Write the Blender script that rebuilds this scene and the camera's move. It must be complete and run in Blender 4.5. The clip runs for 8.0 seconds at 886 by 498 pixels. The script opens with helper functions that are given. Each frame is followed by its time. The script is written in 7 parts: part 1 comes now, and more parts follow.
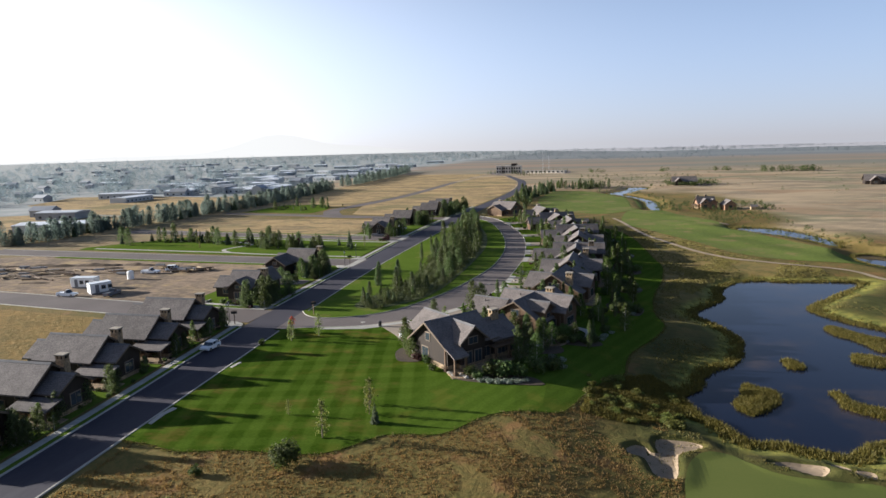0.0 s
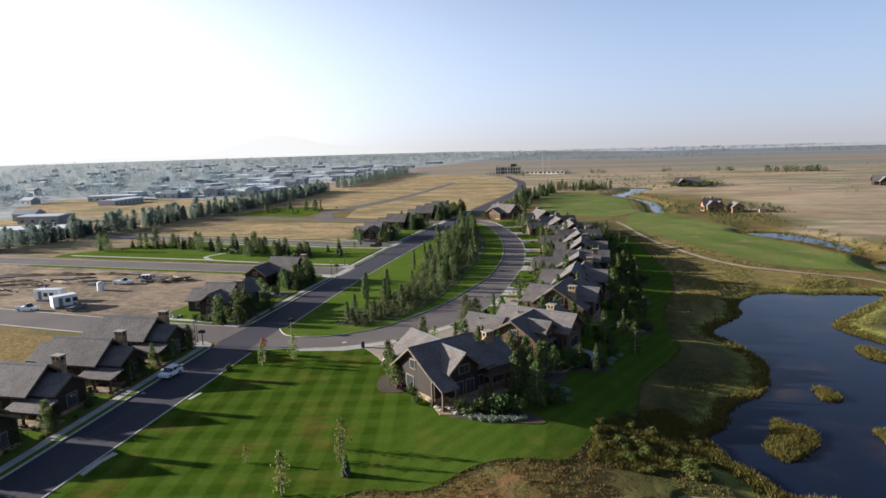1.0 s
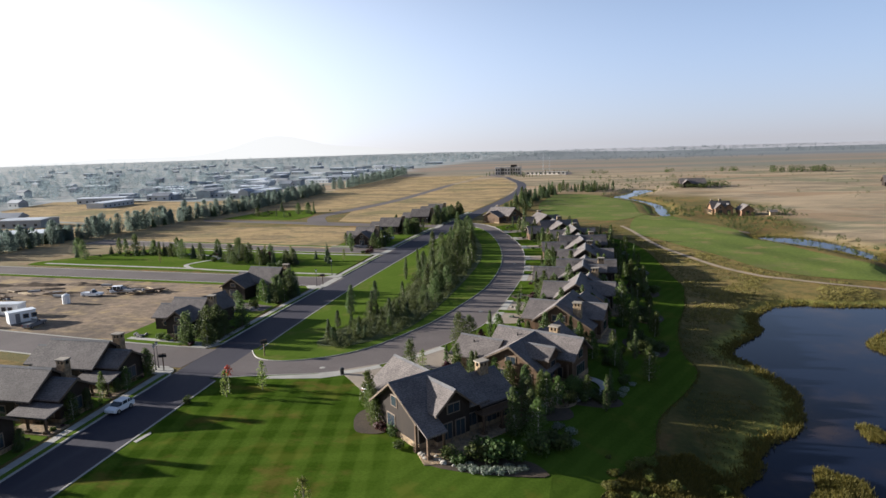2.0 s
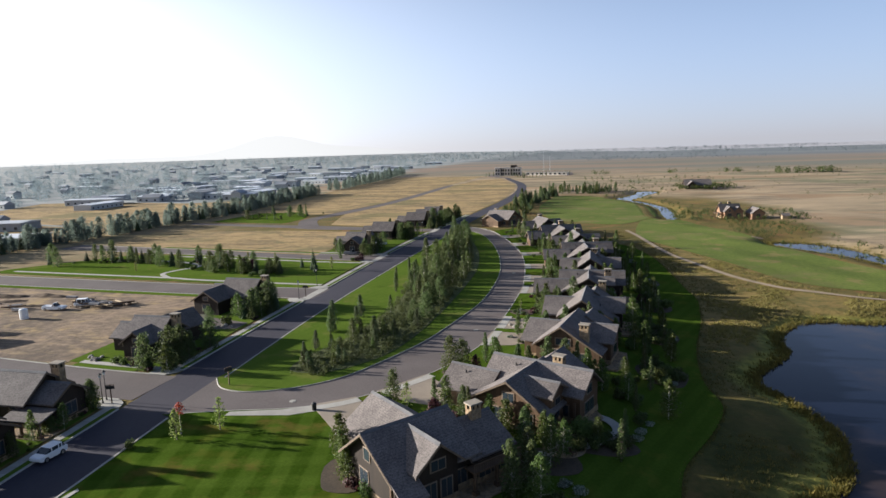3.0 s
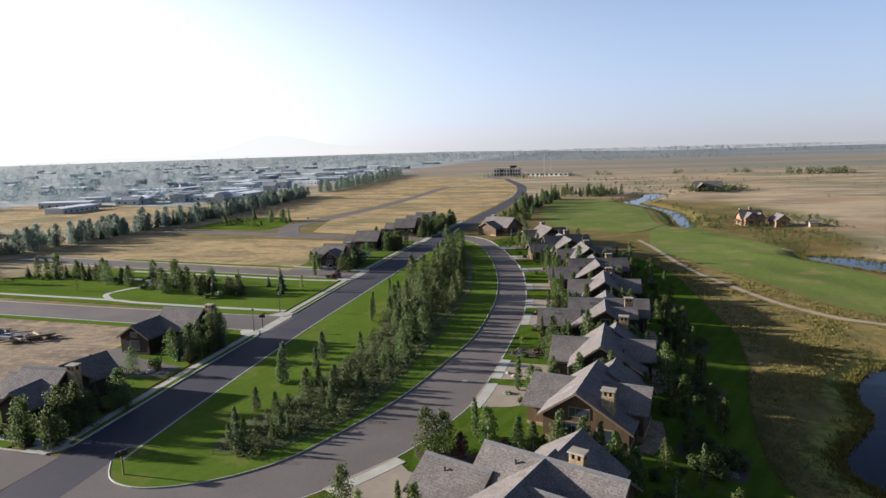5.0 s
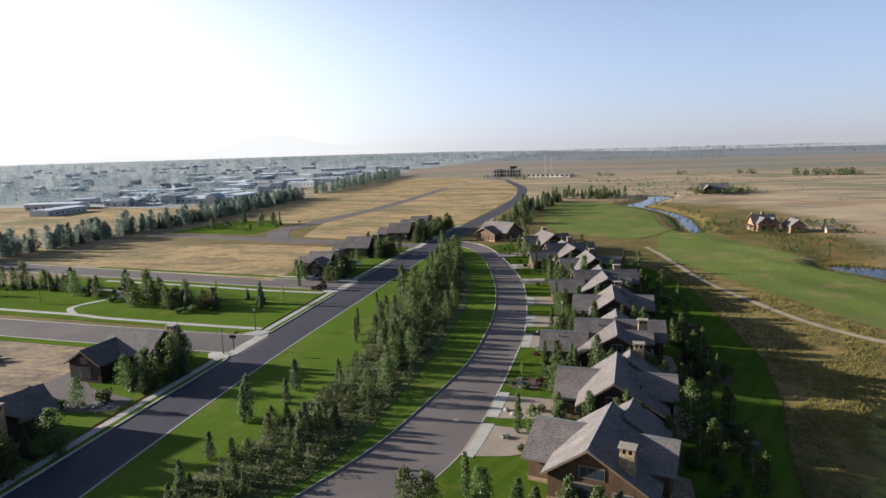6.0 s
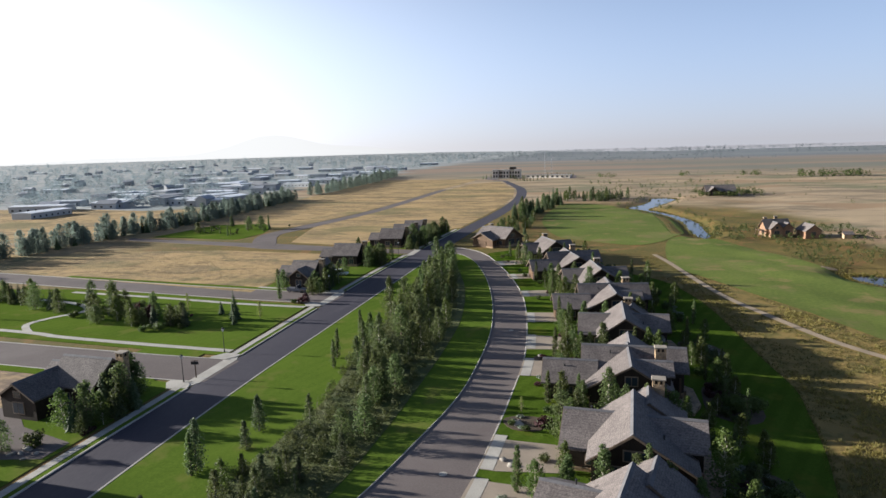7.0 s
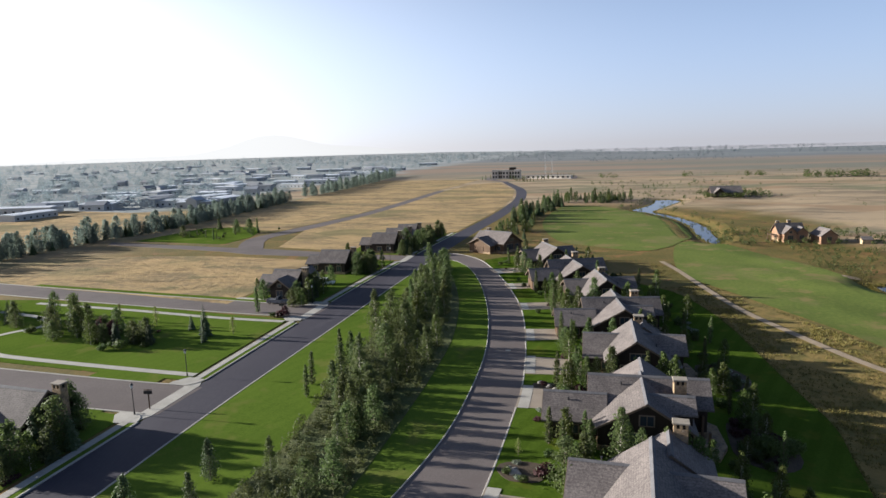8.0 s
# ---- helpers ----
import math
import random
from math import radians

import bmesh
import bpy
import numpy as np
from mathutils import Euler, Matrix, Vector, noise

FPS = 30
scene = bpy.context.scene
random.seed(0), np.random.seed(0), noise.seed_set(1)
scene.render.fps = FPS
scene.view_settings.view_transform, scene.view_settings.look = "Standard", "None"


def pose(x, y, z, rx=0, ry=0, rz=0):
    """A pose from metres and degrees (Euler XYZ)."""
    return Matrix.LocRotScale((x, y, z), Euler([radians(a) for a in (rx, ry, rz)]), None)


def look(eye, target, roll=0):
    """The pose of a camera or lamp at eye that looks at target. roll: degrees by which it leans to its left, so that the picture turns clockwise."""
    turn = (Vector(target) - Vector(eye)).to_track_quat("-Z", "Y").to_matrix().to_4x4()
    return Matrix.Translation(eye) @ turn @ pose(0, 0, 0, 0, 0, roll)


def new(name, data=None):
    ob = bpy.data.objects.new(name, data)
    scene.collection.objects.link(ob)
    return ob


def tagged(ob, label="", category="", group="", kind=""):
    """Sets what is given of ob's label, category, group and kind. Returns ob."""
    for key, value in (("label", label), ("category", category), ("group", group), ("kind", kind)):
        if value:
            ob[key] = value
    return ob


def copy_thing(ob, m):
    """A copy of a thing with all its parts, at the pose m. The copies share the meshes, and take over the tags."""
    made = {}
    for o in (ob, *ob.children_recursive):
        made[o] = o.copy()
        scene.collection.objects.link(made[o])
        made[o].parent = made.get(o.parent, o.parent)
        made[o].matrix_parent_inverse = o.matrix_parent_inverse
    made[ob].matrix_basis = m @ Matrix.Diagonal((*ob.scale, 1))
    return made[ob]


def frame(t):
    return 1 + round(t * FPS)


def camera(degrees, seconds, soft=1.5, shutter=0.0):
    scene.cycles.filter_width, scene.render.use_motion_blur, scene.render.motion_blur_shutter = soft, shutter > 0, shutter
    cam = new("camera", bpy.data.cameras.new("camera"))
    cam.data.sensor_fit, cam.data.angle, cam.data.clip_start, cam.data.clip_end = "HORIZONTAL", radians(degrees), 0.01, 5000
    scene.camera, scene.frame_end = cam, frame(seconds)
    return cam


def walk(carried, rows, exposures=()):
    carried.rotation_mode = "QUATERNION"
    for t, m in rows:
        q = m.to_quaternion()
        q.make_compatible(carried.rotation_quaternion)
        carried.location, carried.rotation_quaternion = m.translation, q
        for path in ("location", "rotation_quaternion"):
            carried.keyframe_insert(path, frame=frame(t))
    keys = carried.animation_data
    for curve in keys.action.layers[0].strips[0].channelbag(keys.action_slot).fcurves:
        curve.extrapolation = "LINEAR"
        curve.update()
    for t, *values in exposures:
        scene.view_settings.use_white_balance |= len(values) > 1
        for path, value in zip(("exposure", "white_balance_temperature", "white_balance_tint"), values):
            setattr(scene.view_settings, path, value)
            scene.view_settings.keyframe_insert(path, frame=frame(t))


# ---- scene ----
cam = camera(71.0, 8.0)
PATH = [
    (0, (-2.389, -0.162, 35.65), (-2.842, 1.759, 35.326), -1.6),
    (0.5, (-2.848, 6.221, 35.718), (-3.301, 8.142, 35.394), -1.7),
    (1, (-3.361, 12.585, 35.795), (-3.814, 14.506, 35.472), -1.7),
    (1.5, (-3.915, 18.977, 35.838), (-4.369, 20.898, 35.516), -1.8),
    (3, (-5.772, 39.141, 36.044), (-6.227, 41.061, 35.722), -1.8),
    (3.5, (-6.517, 45.806, 36.072), (-6.972, 47.726, 35.749), -1.9),
    (4, (-7.263, 52.534, 36.108), (-7.718, 54.455, 35.785), -1.8),
    (4.5, (-8.041, 59.227, 36.175), (-8.495, 61.148, 35.851), -1.8),
    (6, (-10.203, 79.347, 36.549), (-10.658, 81.268, 36.225), -1.7),
    (6.5, (-10.933, 86.154, 36.635), (-11.387, 88.075, 36.311), -1.7),
    (7, (-11.633, 92.931, 36.659), (-12.086, 94.852, 36.336), -1.7),
    (7.5, (-12.167, 99.392, 36.636), (-12.62, 101.313, 36.312), -1.7),
    (8, (-12.529, 105.518, 36.604), (-12.983, 107.439, 36.281), -1.7),
]
walk(cam, [(t, look(eye, target, roll)) for t, eye, target, roll in PATH])

# ---- light ----
SUN_EL, SUN_AZ = 13.5, 270.5   # degrees; azimuth clockwise from +y, so the sun stands at -x
world = bpy.data.worlds.new("world")
scene.world = world
world.use_nodes = True
wn, wl = world.node_tree.nodes, world.node_tree.links
sky = wn.new("ShaderNodeTexSky")
sky.sky_type = "NISHITA"
sky.sun_disc = False
sky.sun_elevation = radians(SUN_EL)
sky.sun_rotation = radians(SUN_AZ)
sky.altitude = 1800
sky.air_density, sky.dust_density, sky.ozone_density = 1.0, 4.0, 1.5
SUN_VEC = (math.sin(radians(SUN_AZ)) * math.cos(radians(SUN_EL)), math.cos(radians(SUN_AZ)) * math.cos(radians(SUN_EL)), math.sin(radians(SUN_EL)))


def world_math(op, a, b=0.0):
    n = wn.new("ShaderNodeMath")
    n.operation = op
    for socket, v in ((n.inputs[0], a), (n.inputs[1], b)):
        if hasattr(v, "is_output"):
            wl.new(v, socket)
        else:
            socket.default_value = v
    return n.outputs[0]


def world_add(a, colour, fac):
    """a + colour * fac"""
    s = wn.new("ShaderNodeVectorMath")
    s.operation = "SCALE"
    s.inputs[0].default_value = colour
    wl.new(fac, s.inputs["Scale"])
    p = wn.new("ShaderNodeVectorMath")
    wl.new(a, p.inputs[0])
    wl.new(s.outputs[0], p.inputs[1])
    return p.outputs[0]


# smoke haze: a pale veil that thickens towards the horizon and brightens round the sun
way = wn.new("ShaderNodeTexCoord").outputs["Generated"]
parts = wn.new("ShaderNodeSeparateXYZ")
wl.new(way, parts.inputs[0])
dot = wn.new("ShaderNodeVectorMath")
dot.operation = "DOT_PRODUCT"
wl.new(way, dot.inputs[0])
dot.inputs[1].default_value = SUN_VEC
up = world_math("MAXIMUM", parts.outputs[2], 0.0)
veil = world_math("POWER", 2.718, world_math("MULTIPLY", world_math("MULTIPLY", up, up), -8.0))
low = world_math("POWER", 2.718, world_math("MULTIPLY", up, -12.0))
near_sun = world_math("POWER", world_math("MAXIMUM", world_math("ADD", world_math("MULTIPLY", dot.outputs["Value"], 0.5), 0.5), 0.0), 5.0)
base = wn.new("ShaderNodeVectorMath")
base.operation = "SCALE"
wl.new(sky.outputs[0], base.inputs[0])
base.inputs["Scale"].default_value = 0.011
total = world_add(base.outputs[0], (0.183, 0.246, 0.347), veil)
total = world_add(total, (0.05, 0.085, 0.17), world_math("POWER", up, 3.0))
total = world_add(total, (0.012, -0.045, -0.115), low)
total = world_add(total, (-0.05, 0.0, 0.20), world_math("MULTIPLY", up, veil))
total = world_add(total, (1.05, 1.03, 1.0), world_math("MULTIPLY", near_sun, veil))
wl.new(total, wn["Background"].inputs[0])
wn["Background"].inputs[1].default_value = 1.0
sun = new("sun", bpy.data.lights.new("sun", "SUN"))
sun.data.energy, sun.data.angle, sun.data.color = 5.4, radians(0.8), (1.0, 0.965, 0.895)
sun_dir = Vector(SUN_VEC)
sun.matrix_world = look(sun_dir * 50, (0, 0, 0))
scene.view_settings.exposure = 1.25

# ---- materials ----
def mix(nt, a, b, fac, mode="MIX"):
    n = nt.nodes.new("ShaderNodeMix")
    n.data_type, n.blend_type = "RGBA", mode
    for socket, v in ((n.inputs[0], fac), (n.inputs[6], a), (n.inputs[7], b)):
        if hasattr(v, "is_output"):
            nt.links.new(v, socket)
        else:
            socket.default_value = (*v, 1) if isinstance(v, tuple) else v
    return n.outputs[2]


def noise_of(nt, vec, scale, detail=4.0, rough=0.55):
    n = nt.nodes.new("ShaderNodeTexNoise")
    n.inputs["Scale"].default_value, n.inputs["Detail"].default_value, n.inputs["Roughness"].default_value = scale, detail, rough
    nt.links.new(vec, n.inputs["Vector"])
    return n.outputs[0]


def ramp(nt, v, lo, hi):
    n = nt.nodes.new("ShaderNodeMapRange")
    n.interpolation_type = "SMOOTHSTEP"
    n.inputs[1].default_value, n.inputs[2].default_value = lo, hi
    nt.links.new(v, n.inputs[0])
    return n.outputs[0]


def math_of(nt, op, a, b=0.0):
    n = nt.nodes.new("ShaderNodeMath")
    n.operation = op
    for socket, v in ((n.inputs[0], a), (n.inputs[1], b)):
        if hasattr(v, "is_output"):
            nt.links.new(v, socket)
        else:
            socket.default_value = v
    return n.outputs[0]


def mapped(nt, vec, scale=(1, 1, 1), turn=0.0):
    n = nt.nodes.new("ShaderNodeMapping")
    n.inputs["Scale"].default_value = scale
    n.inputs["Rotation"].default_value = (0, 0, radians(turn))
    nt.links.new(vec, n.inputs["Vector"])
    return n.outputs[0]


def material(name, a, b, big=0.08, fine=2.0, rough=0.85, bump=0.3, c=None, dist=0.05, stretch=(1, 1, 1), metal=0.0, spec=0.3, per=0.0, extra=None):
    """Two tones mixed by broad and fine noise, a third in patches, with relief; per: brightness spread between objects."""
    m = bpy.data.materials.new(name)
    m.use_nodes = True
    nt = m.node_tree
    p = nt.nodes["Principled BSDF"]
    g = nt.nodes.new("ShaderNodeNewGeometry").outputs["Position"]
    v = mapped(nt, g, stretch)
    n1, n2 = noise_of(nt, v, big, 5), noise_of(nt, v, fine, 6, 0.65)
    col = mix(nt, a, b, ramp(nt, math_of(nt, "ADD", math_of(nt, "MULTIPLY", n1, 0.5), math_of(nt, "MULTIPLY", n2, 0.5)), 0.38, 0.62))
    if c:
        col = mix(nt, col, c, ramp(nt, noise_of(nt, v, big * 2.7, 6, 0.6), 0.54, 0.66))
    if extra:
        col = extra(nt, g, col)
    if per:
        info = nt.nodes.new("ShaderNodeObjectInfo").outputs["Random"]
        k = math_of(nt, "ADD", math_of(nt, "MULTIPLY", info, per), 1.0 - per * 0.5)
        hsv = nt.nodes.new("ShaderNodeHueSaturation")
        nt.links.new(k, hsv.inputs["Value"])
        nt.links.new(col, hsv.inputs["Color"])
        col = hsv.outputs[0]
    nt.links.new(col, p.inputs["Base Color"])
    p.inputs["Roughness"].default_value, p.inputs["Metallic"].default_value = rough, metal
    p.inputs["Specular IOR Level"].default_value = spec
    if bump:
        bn = nt.nodes.new("ShaderNodeBump")
        bn.inputs["Strength"].default_value, bn.inputs["Distance"].default_value = bump, dist
        nt.links.new(n2, bn.inputs["Height"])
        nt.links.new(bn.outputs[0], p.inputs["Normal"])
    return m


def leaf(name, a, b, trans=0.35, per=0.5):
    m = bpy.data.materials.new(name)
    m.use_nodes = True
    nt = m.node_tree
    p, out = nt.nodes["Principled BSDF"], nt.nodes["Material Output"]
    geo = nt.nodes.new("ShaderNodeNewGeometry")
    info = nt.nodes.new("ShaderNodeObjectInfo").outputs["Random"]
    col = mix(nt, a, b, geo.outputs["Random Per Island"])
    hsv = nt.nodes.new("ShaderNodeHueSaturation")
    nt.links.new(math_of(nt, "ADD", math_of(nt, "MULTIPLY", info, per), 1 - per / 2), hsv.inputs["Value"])
    nt.links.new(math_of(nt, "ADD", math_of(nt, "MULTIPLY", info, 0.05), 0.475), hsv.inputs["Hue"])
    nt.links.new(col, hsv.inputs["Color"])
    nt.links.new(hsv.outputs[0], p.inputs["Base Color"])
    p.inputs["Roughness"].default_value = 0.6
    p.inputs["Specular IOR Level"].default_value = 0.25
    t = nt.nodes.new("ShaderNodeBsdfTranslucent")
    nt.links.new(hsv.outputs[0], t.inputs[0])
    ms = nt.nodes.new("ShaderNodeMixShader")
    ms.inputs[0].default_value = trans
    nt.links.new(p.outputs[0], ms.inputs[1])
    nt.links.new(t.outputs[0], ms.inputs[2])
    nt.links.new(ms.outputs[0], out.inputs[0])
    return m


def checks(period, strength, turn=0.0, two=True):
    """Mowing bands, laid one or two ways."""
    def put(nt, g, col):
        sep = nt.nodes.new("ShaderNodeSeparateXYZ")
        nt.links.new(mapped(nt, g, (1, 1, 1), turn), sep.inputs[0])
        wob = math_of(nt, "MULTIPLY", noise_of(nt, g, 0.25, 2), 1.2)
        s1 = math_of(nt, "SINE", math_of(nt, "ADD", math_of(nt, "MULTIPLY", sep.outputs[0], 2 * math.pi / period), wob))
        f = ramp(nt, s1, -0.5, 0.5)
        if two:
            s2 = math_of(nt, "SINE", math_of(nt, "ADD", math_of(nt, "MULTIPLY", sep.outputs[1], 2 * math.pi / (period * 1.15)), wob))
            f = math_of(nt, "ADD", math_of(nt, "MULTIPLY", f, 0.64), math_of(nt, "MULTIPLY", ramp(nt, s2, -0.5, 0.5), 0.36))
        dark = mix(nt, col, (0.45, 0.55, 0.4), 1.0, "MULTIPLY")
        return mix(nt, col, dark, math_of(nt, "MULTIPLY", f, strength))
    return put


def courses(step, depth):
    """Thin dark lines of shingle or log courses, level with the eaves."""
    def put(nt, g, col):
        sep = nt.nodes.new("ShaderNodeSeparateXYZ")
        nt.links.new(g, sep.inputs[0])
        z = math_of(nt, "ADD", sep.outputs[2], math_of(nt, "MULTIPLY", noise_of(nt, g, 3.0, 3), 0.05))
        f = ramp(nt, math_of(nt, "FRACT", math_of(nt, "DIVIDE", z, step)), 0.75, 1.0)
        spots = ramp(nt, noise_of(nt, g, 5.0, 5, 0.7), 0.42, 0.62)
        col = mix(nt, col, mix(nt, col, (0.5, 0.5, 0.5), 1.0, "MULTIPLY"), math_of(nt, "MULTIPLY", spots, 0.8))
        return mix(nt, col, mix(nt, col, (0.35, 0.35, 0.35), 1.0, "MULTIPLY"), math_of(nt, "MULTIPLY", f, depth))
    return put


def paper(a, b):
    def put(nt, g, col):
        return mix(nt, col, b, ramp(nt, noise_of(nt, g, a, 5, 0.7), 0.5, 0.7))
    return put


def worn_lawn(nt, g, col):
    """Mowing squares on the open lawn, fainter near the lodges, with a few thin, browned patches."""
    sep = nt.nodes.new("ShaderNodeSeparateXYZ")
    nt.links.new(g, sep.inputs[0])
    squares = checks(3.8, 0.85, -13)(nt, g, col)
    single = checks(2.6, 0.25, 24, False)(nt, g, col)
    col = mix(nt, single, squares, ramp(nt, sep.outputs[0], -22.0, -30.0))
    spot = math_of(nt, "MULTIPLY", ramp(nt, noise_of(nt, mapped(nt, g, (0.6, 1, 1)), 0.16, 5, 0.7), 0.52, 0.68), ramp(nt, sep.outputs[0], -24.0, -34.0))
    return mix(nt, col, (0.150, 0.092, 0.030), math_of(nt, "MULTIPLY", spot, 0.45))


def ruts(nt, g, col):
    """Wheel ruts and dry grass over bare earth."""
    col = paper(0.09, (0.14, 0.11, 0.085))(nt, g, col)
    line = ramp(nt, noise_of(nt, mapped(nt, g, (0.12, 1, 1), 14), 0.9, 4, 0.6), 0.50, 0.62)
    col = mix(nt, col, (0.155, 0.118, 0.086), math_of(nt, "MULTIPLY", line, 0.6))
    straw = ramp(nt, noise_of(nt, mapped(nt, g, (0.3, 1, 1), 6), 0.25, 6, 0.7), 0.52, 0.64)
    return mix(nt, col, (0.38, 0.275, 0.150), math_of(nt, "MULTIPLY", straw, 0.6))


def swaths(nt, g, col):
    """Patchy stubble: pale standing grass, trodden brown and weedy olive patches, broken streaks."""
    warp = nt.nodes.new("ShaderNodeVectorMath")
    warp.operation = "MULTIPLY_ADD"
    n = nt.nodes.new("ShaderNodeTexNoise")
    n.inputs["Scale"].default_value = 0.05
    nt.links.new(g, n.inputs["Vector"])
    nt.links.new(n.outputs["Color"], warp.inputs[0])
    warp.inputs[1].default_value = (14, 14, 0)
    nt.links.new(g, warp.inputs[2])
    w = warp.outputs[0]
    pale = ramp(nt, noise_of(nt, mapped(nt, w, (0.45, 1, 1), -5), 0.06, 6, 0.7), 0.47, 0.62)
    col = mix(nt, col, (0.475, 0.325, 0.160), math_of(nt, "MULTIPLY", pale, 0.65))
    brown = ramp(nt, noise_of(nt, mapped(nt, w, (0.4, 1, 1), 12), 0.11, 7, 0.75), 0.50, 0.64)
    col = mix(nt, col, (0.150, 0.108, 0.060), math_of(nt, "MULTIPLY", brown, 0.75))
    weedy = ramp(nt, noise_of(nt, mapped(nt, w, (0.6, 1, 1)), 0.022, 5), 0.54, 0.66)
    return mix(nt, col, (0.155, 0.145, 0.070), math_of(nt, "MULTIPLY", weedy, 0.65))


def zones(nt, g, col):
    """Broad soils of the plain: dry grassland to the east and north, green wet ground by the water; far tones have haze
    painted in.
    """
    sep = nt.nodes.new("ShaderNodeSeparateXYZ")
    nt.links.new(g, sep.inputs[0])
    wob = math_of(nt, "MULTIPLY", math_of(nt, "SUBTRACT", noise_of(nt, g, 0.012, 4), 0.5), 130.0)
    x, y = math_of(nt, "ADD", sep.outputs[0], wob), math_of(nt, "ADD", sep.outputs[1], wob)
    dry = mix(nt, (0.365, 0.275, 0.175), (0.215, 0.168, 0.112), ramp(nt, noise_of(nt, mapped(nt, g, (0.35, 1, 1)), 0.035, 7, 0.72), 0.42, 0.60))
    dry = mix(nt, dry, (0.30, 0.205, 0.125), ramp(nt, noise_of(nt, mapped(nt, g, (0.4, 1, 1), 10), 0.02, 6, 0.7), 0.50, 0.60))
    dry = mix(nt, dry, (0.165, 0.160, 0.095), ramp(nt, noise_of(nt, mapped(nt, g, (0.4, 1, 1), -8), 0.014, 6, 0.65), 0.50, 0.60))
    east = math_of(nt, "MULTIPLY", ramp(nt, x, 62.0, 95.0), ramp(nt, y, 225.0, 290.0))
    north = ramp(nt, y, 430.0, 520.0)
    west = ramp(nt, x, -150.0, -240.0)
    col = mix(nt, col, dry, math_of(nt, "MAXIMUM", math_of(nt, "MAXIMUM", east, north), math_of(nt, "MULTIPLY", west, 0.7)))
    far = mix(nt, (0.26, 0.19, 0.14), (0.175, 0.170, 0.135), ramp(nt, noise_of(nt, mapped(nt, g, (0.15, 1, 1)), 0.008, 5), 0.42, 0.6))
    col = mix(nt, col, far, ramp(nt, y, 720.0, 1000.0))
    # farthest ground turns grey-blue: distance haze painted into its colour
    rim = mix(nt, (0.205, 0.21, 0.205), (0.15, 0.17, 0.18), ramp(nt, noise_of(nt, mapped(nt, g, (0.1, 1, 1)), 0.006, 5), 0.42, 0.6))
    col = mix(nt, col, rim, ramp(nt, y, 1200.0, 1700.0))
    # olive rough east of the lodges, painted darker for the shadow they cast
    rough = math_of(nt, "MULTIPLY", ramp(nt, sep.outputs[0], -4.0, 8.0), ramp(nt, y, 215.0, 150.0))
    rough = math_of(nt, "MULTIPLY", rough, ramp(nt, noise_of(nt, mapped(nt, g, (1, 0.5, 1)), 0.07, 5, 0.6), 0.30, 0.50))
    col = mix(nt, col, mix(nt, (0.050, 0.056, 0.015), (0.030, 0.039, 0.011), ramp(nt, noise_of(nt, g, 0.4, 5), 0.4, 0.6)), math_of(nt, "MULTIPLY", rough, 0.85))
    gold = math_of(nt, "MULTIPLY", math_of(nt, "MULTIPLY", ramp(nt, sep.outputs[0], 10.0, 18.0), ramp(nt, sep.outputs[0], 62.0, 42.0)), math_of(nt, "MULTIPLY", ramp(nt, y, 120.0, 165.0), ramp(nt, y, 290.0, 250.0)))
    col = mix(nt, col, mix(nt, (0.235, 0.165, 0.060), (0.135, 0.115, 0.040), ramp(nt, noise_of(nt, g, 0.3, 5, 0.65), 0.42, 0.6)), math_of(nt, "MULTIPLY", gold, 0.8))
    low = math_of(nt, "MULTIPLY", ramp(nt, sep.outputs[2], -2.05, -2.7), ramp(nt, sep.outputs[1], 640.0, 560.0))
    # ground under the town paled to grey, haze painted in
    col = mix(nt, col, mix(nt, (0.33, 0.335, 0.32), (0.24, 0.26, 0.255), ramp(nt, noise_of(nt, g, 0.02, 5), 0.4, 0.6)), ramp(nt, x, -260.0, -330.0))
    return mix(nt, col, mix(nt, (0.26, 0.235, 0.055), (0.13, 0.135, 0.035), ramp(nt, noise_of(nt, g, 0.5, 5), 0.4, 0.6)), low)


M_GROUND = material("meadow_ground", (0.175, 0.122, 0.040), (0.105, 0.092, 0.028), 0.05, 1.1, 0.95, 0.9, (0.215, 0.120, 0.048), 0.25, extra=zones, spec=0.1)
M_LAWN = material("mown_lawn", (0.075, 0.118, 0.016), (0.052, 0.086, 0.012), 0.06, 3.0, 0.95, 0.4, (0.092, 0.112, 0.018), 0.06, extra=worn_lawn, spec=0.0)
M_LAWN2 = material("clipped_lawn", (0.100, 0.148, 0.024), (0.074, 0.116, 0.019), 0.05, 3.0, 0.95, 0.4, (0.122, 0.142, 0.034), 0.06, extra=checks(2.2, 0.08, 20, False), spec=0.0)
M_FAIR = material("fairway_grass", (0.138, 0.166, 0.042), (0.090, 0.120, 0.030), 0.035, 1.2, 0.9, 0.5, (0.190, 0.160, 0.064), 0.08, extra=paper(0.04, (0.165, 0.150, 0.062)), spec=0.03)
M_GREEN = material("putting_green", (0.10, 0.115, 0.026), (0.085, 0.105, 0.022), 0.1, 4.0, 0.9, 0.15, None, 0.02, spec=0.15)
M_FIELD = material("golden_stubble", (0.41, 0.285, 0.140), (0.215, 0.163, 0.095), 0.045, 0.5, 0.95, 1.0, (0.175, 0.150, 0.078), 0.5, stretch=(0.7, 1, 1), spec=0.05, extra=swaths)
M_LOT = material("dry_grass_lot", (0.27, 0.17, 0.062), (0.13, 0.10, 0.036), 0.08, 0.7, 0.95, 1.0, (0.20, 0.14, 0.05), 0.4, spec=0.05)
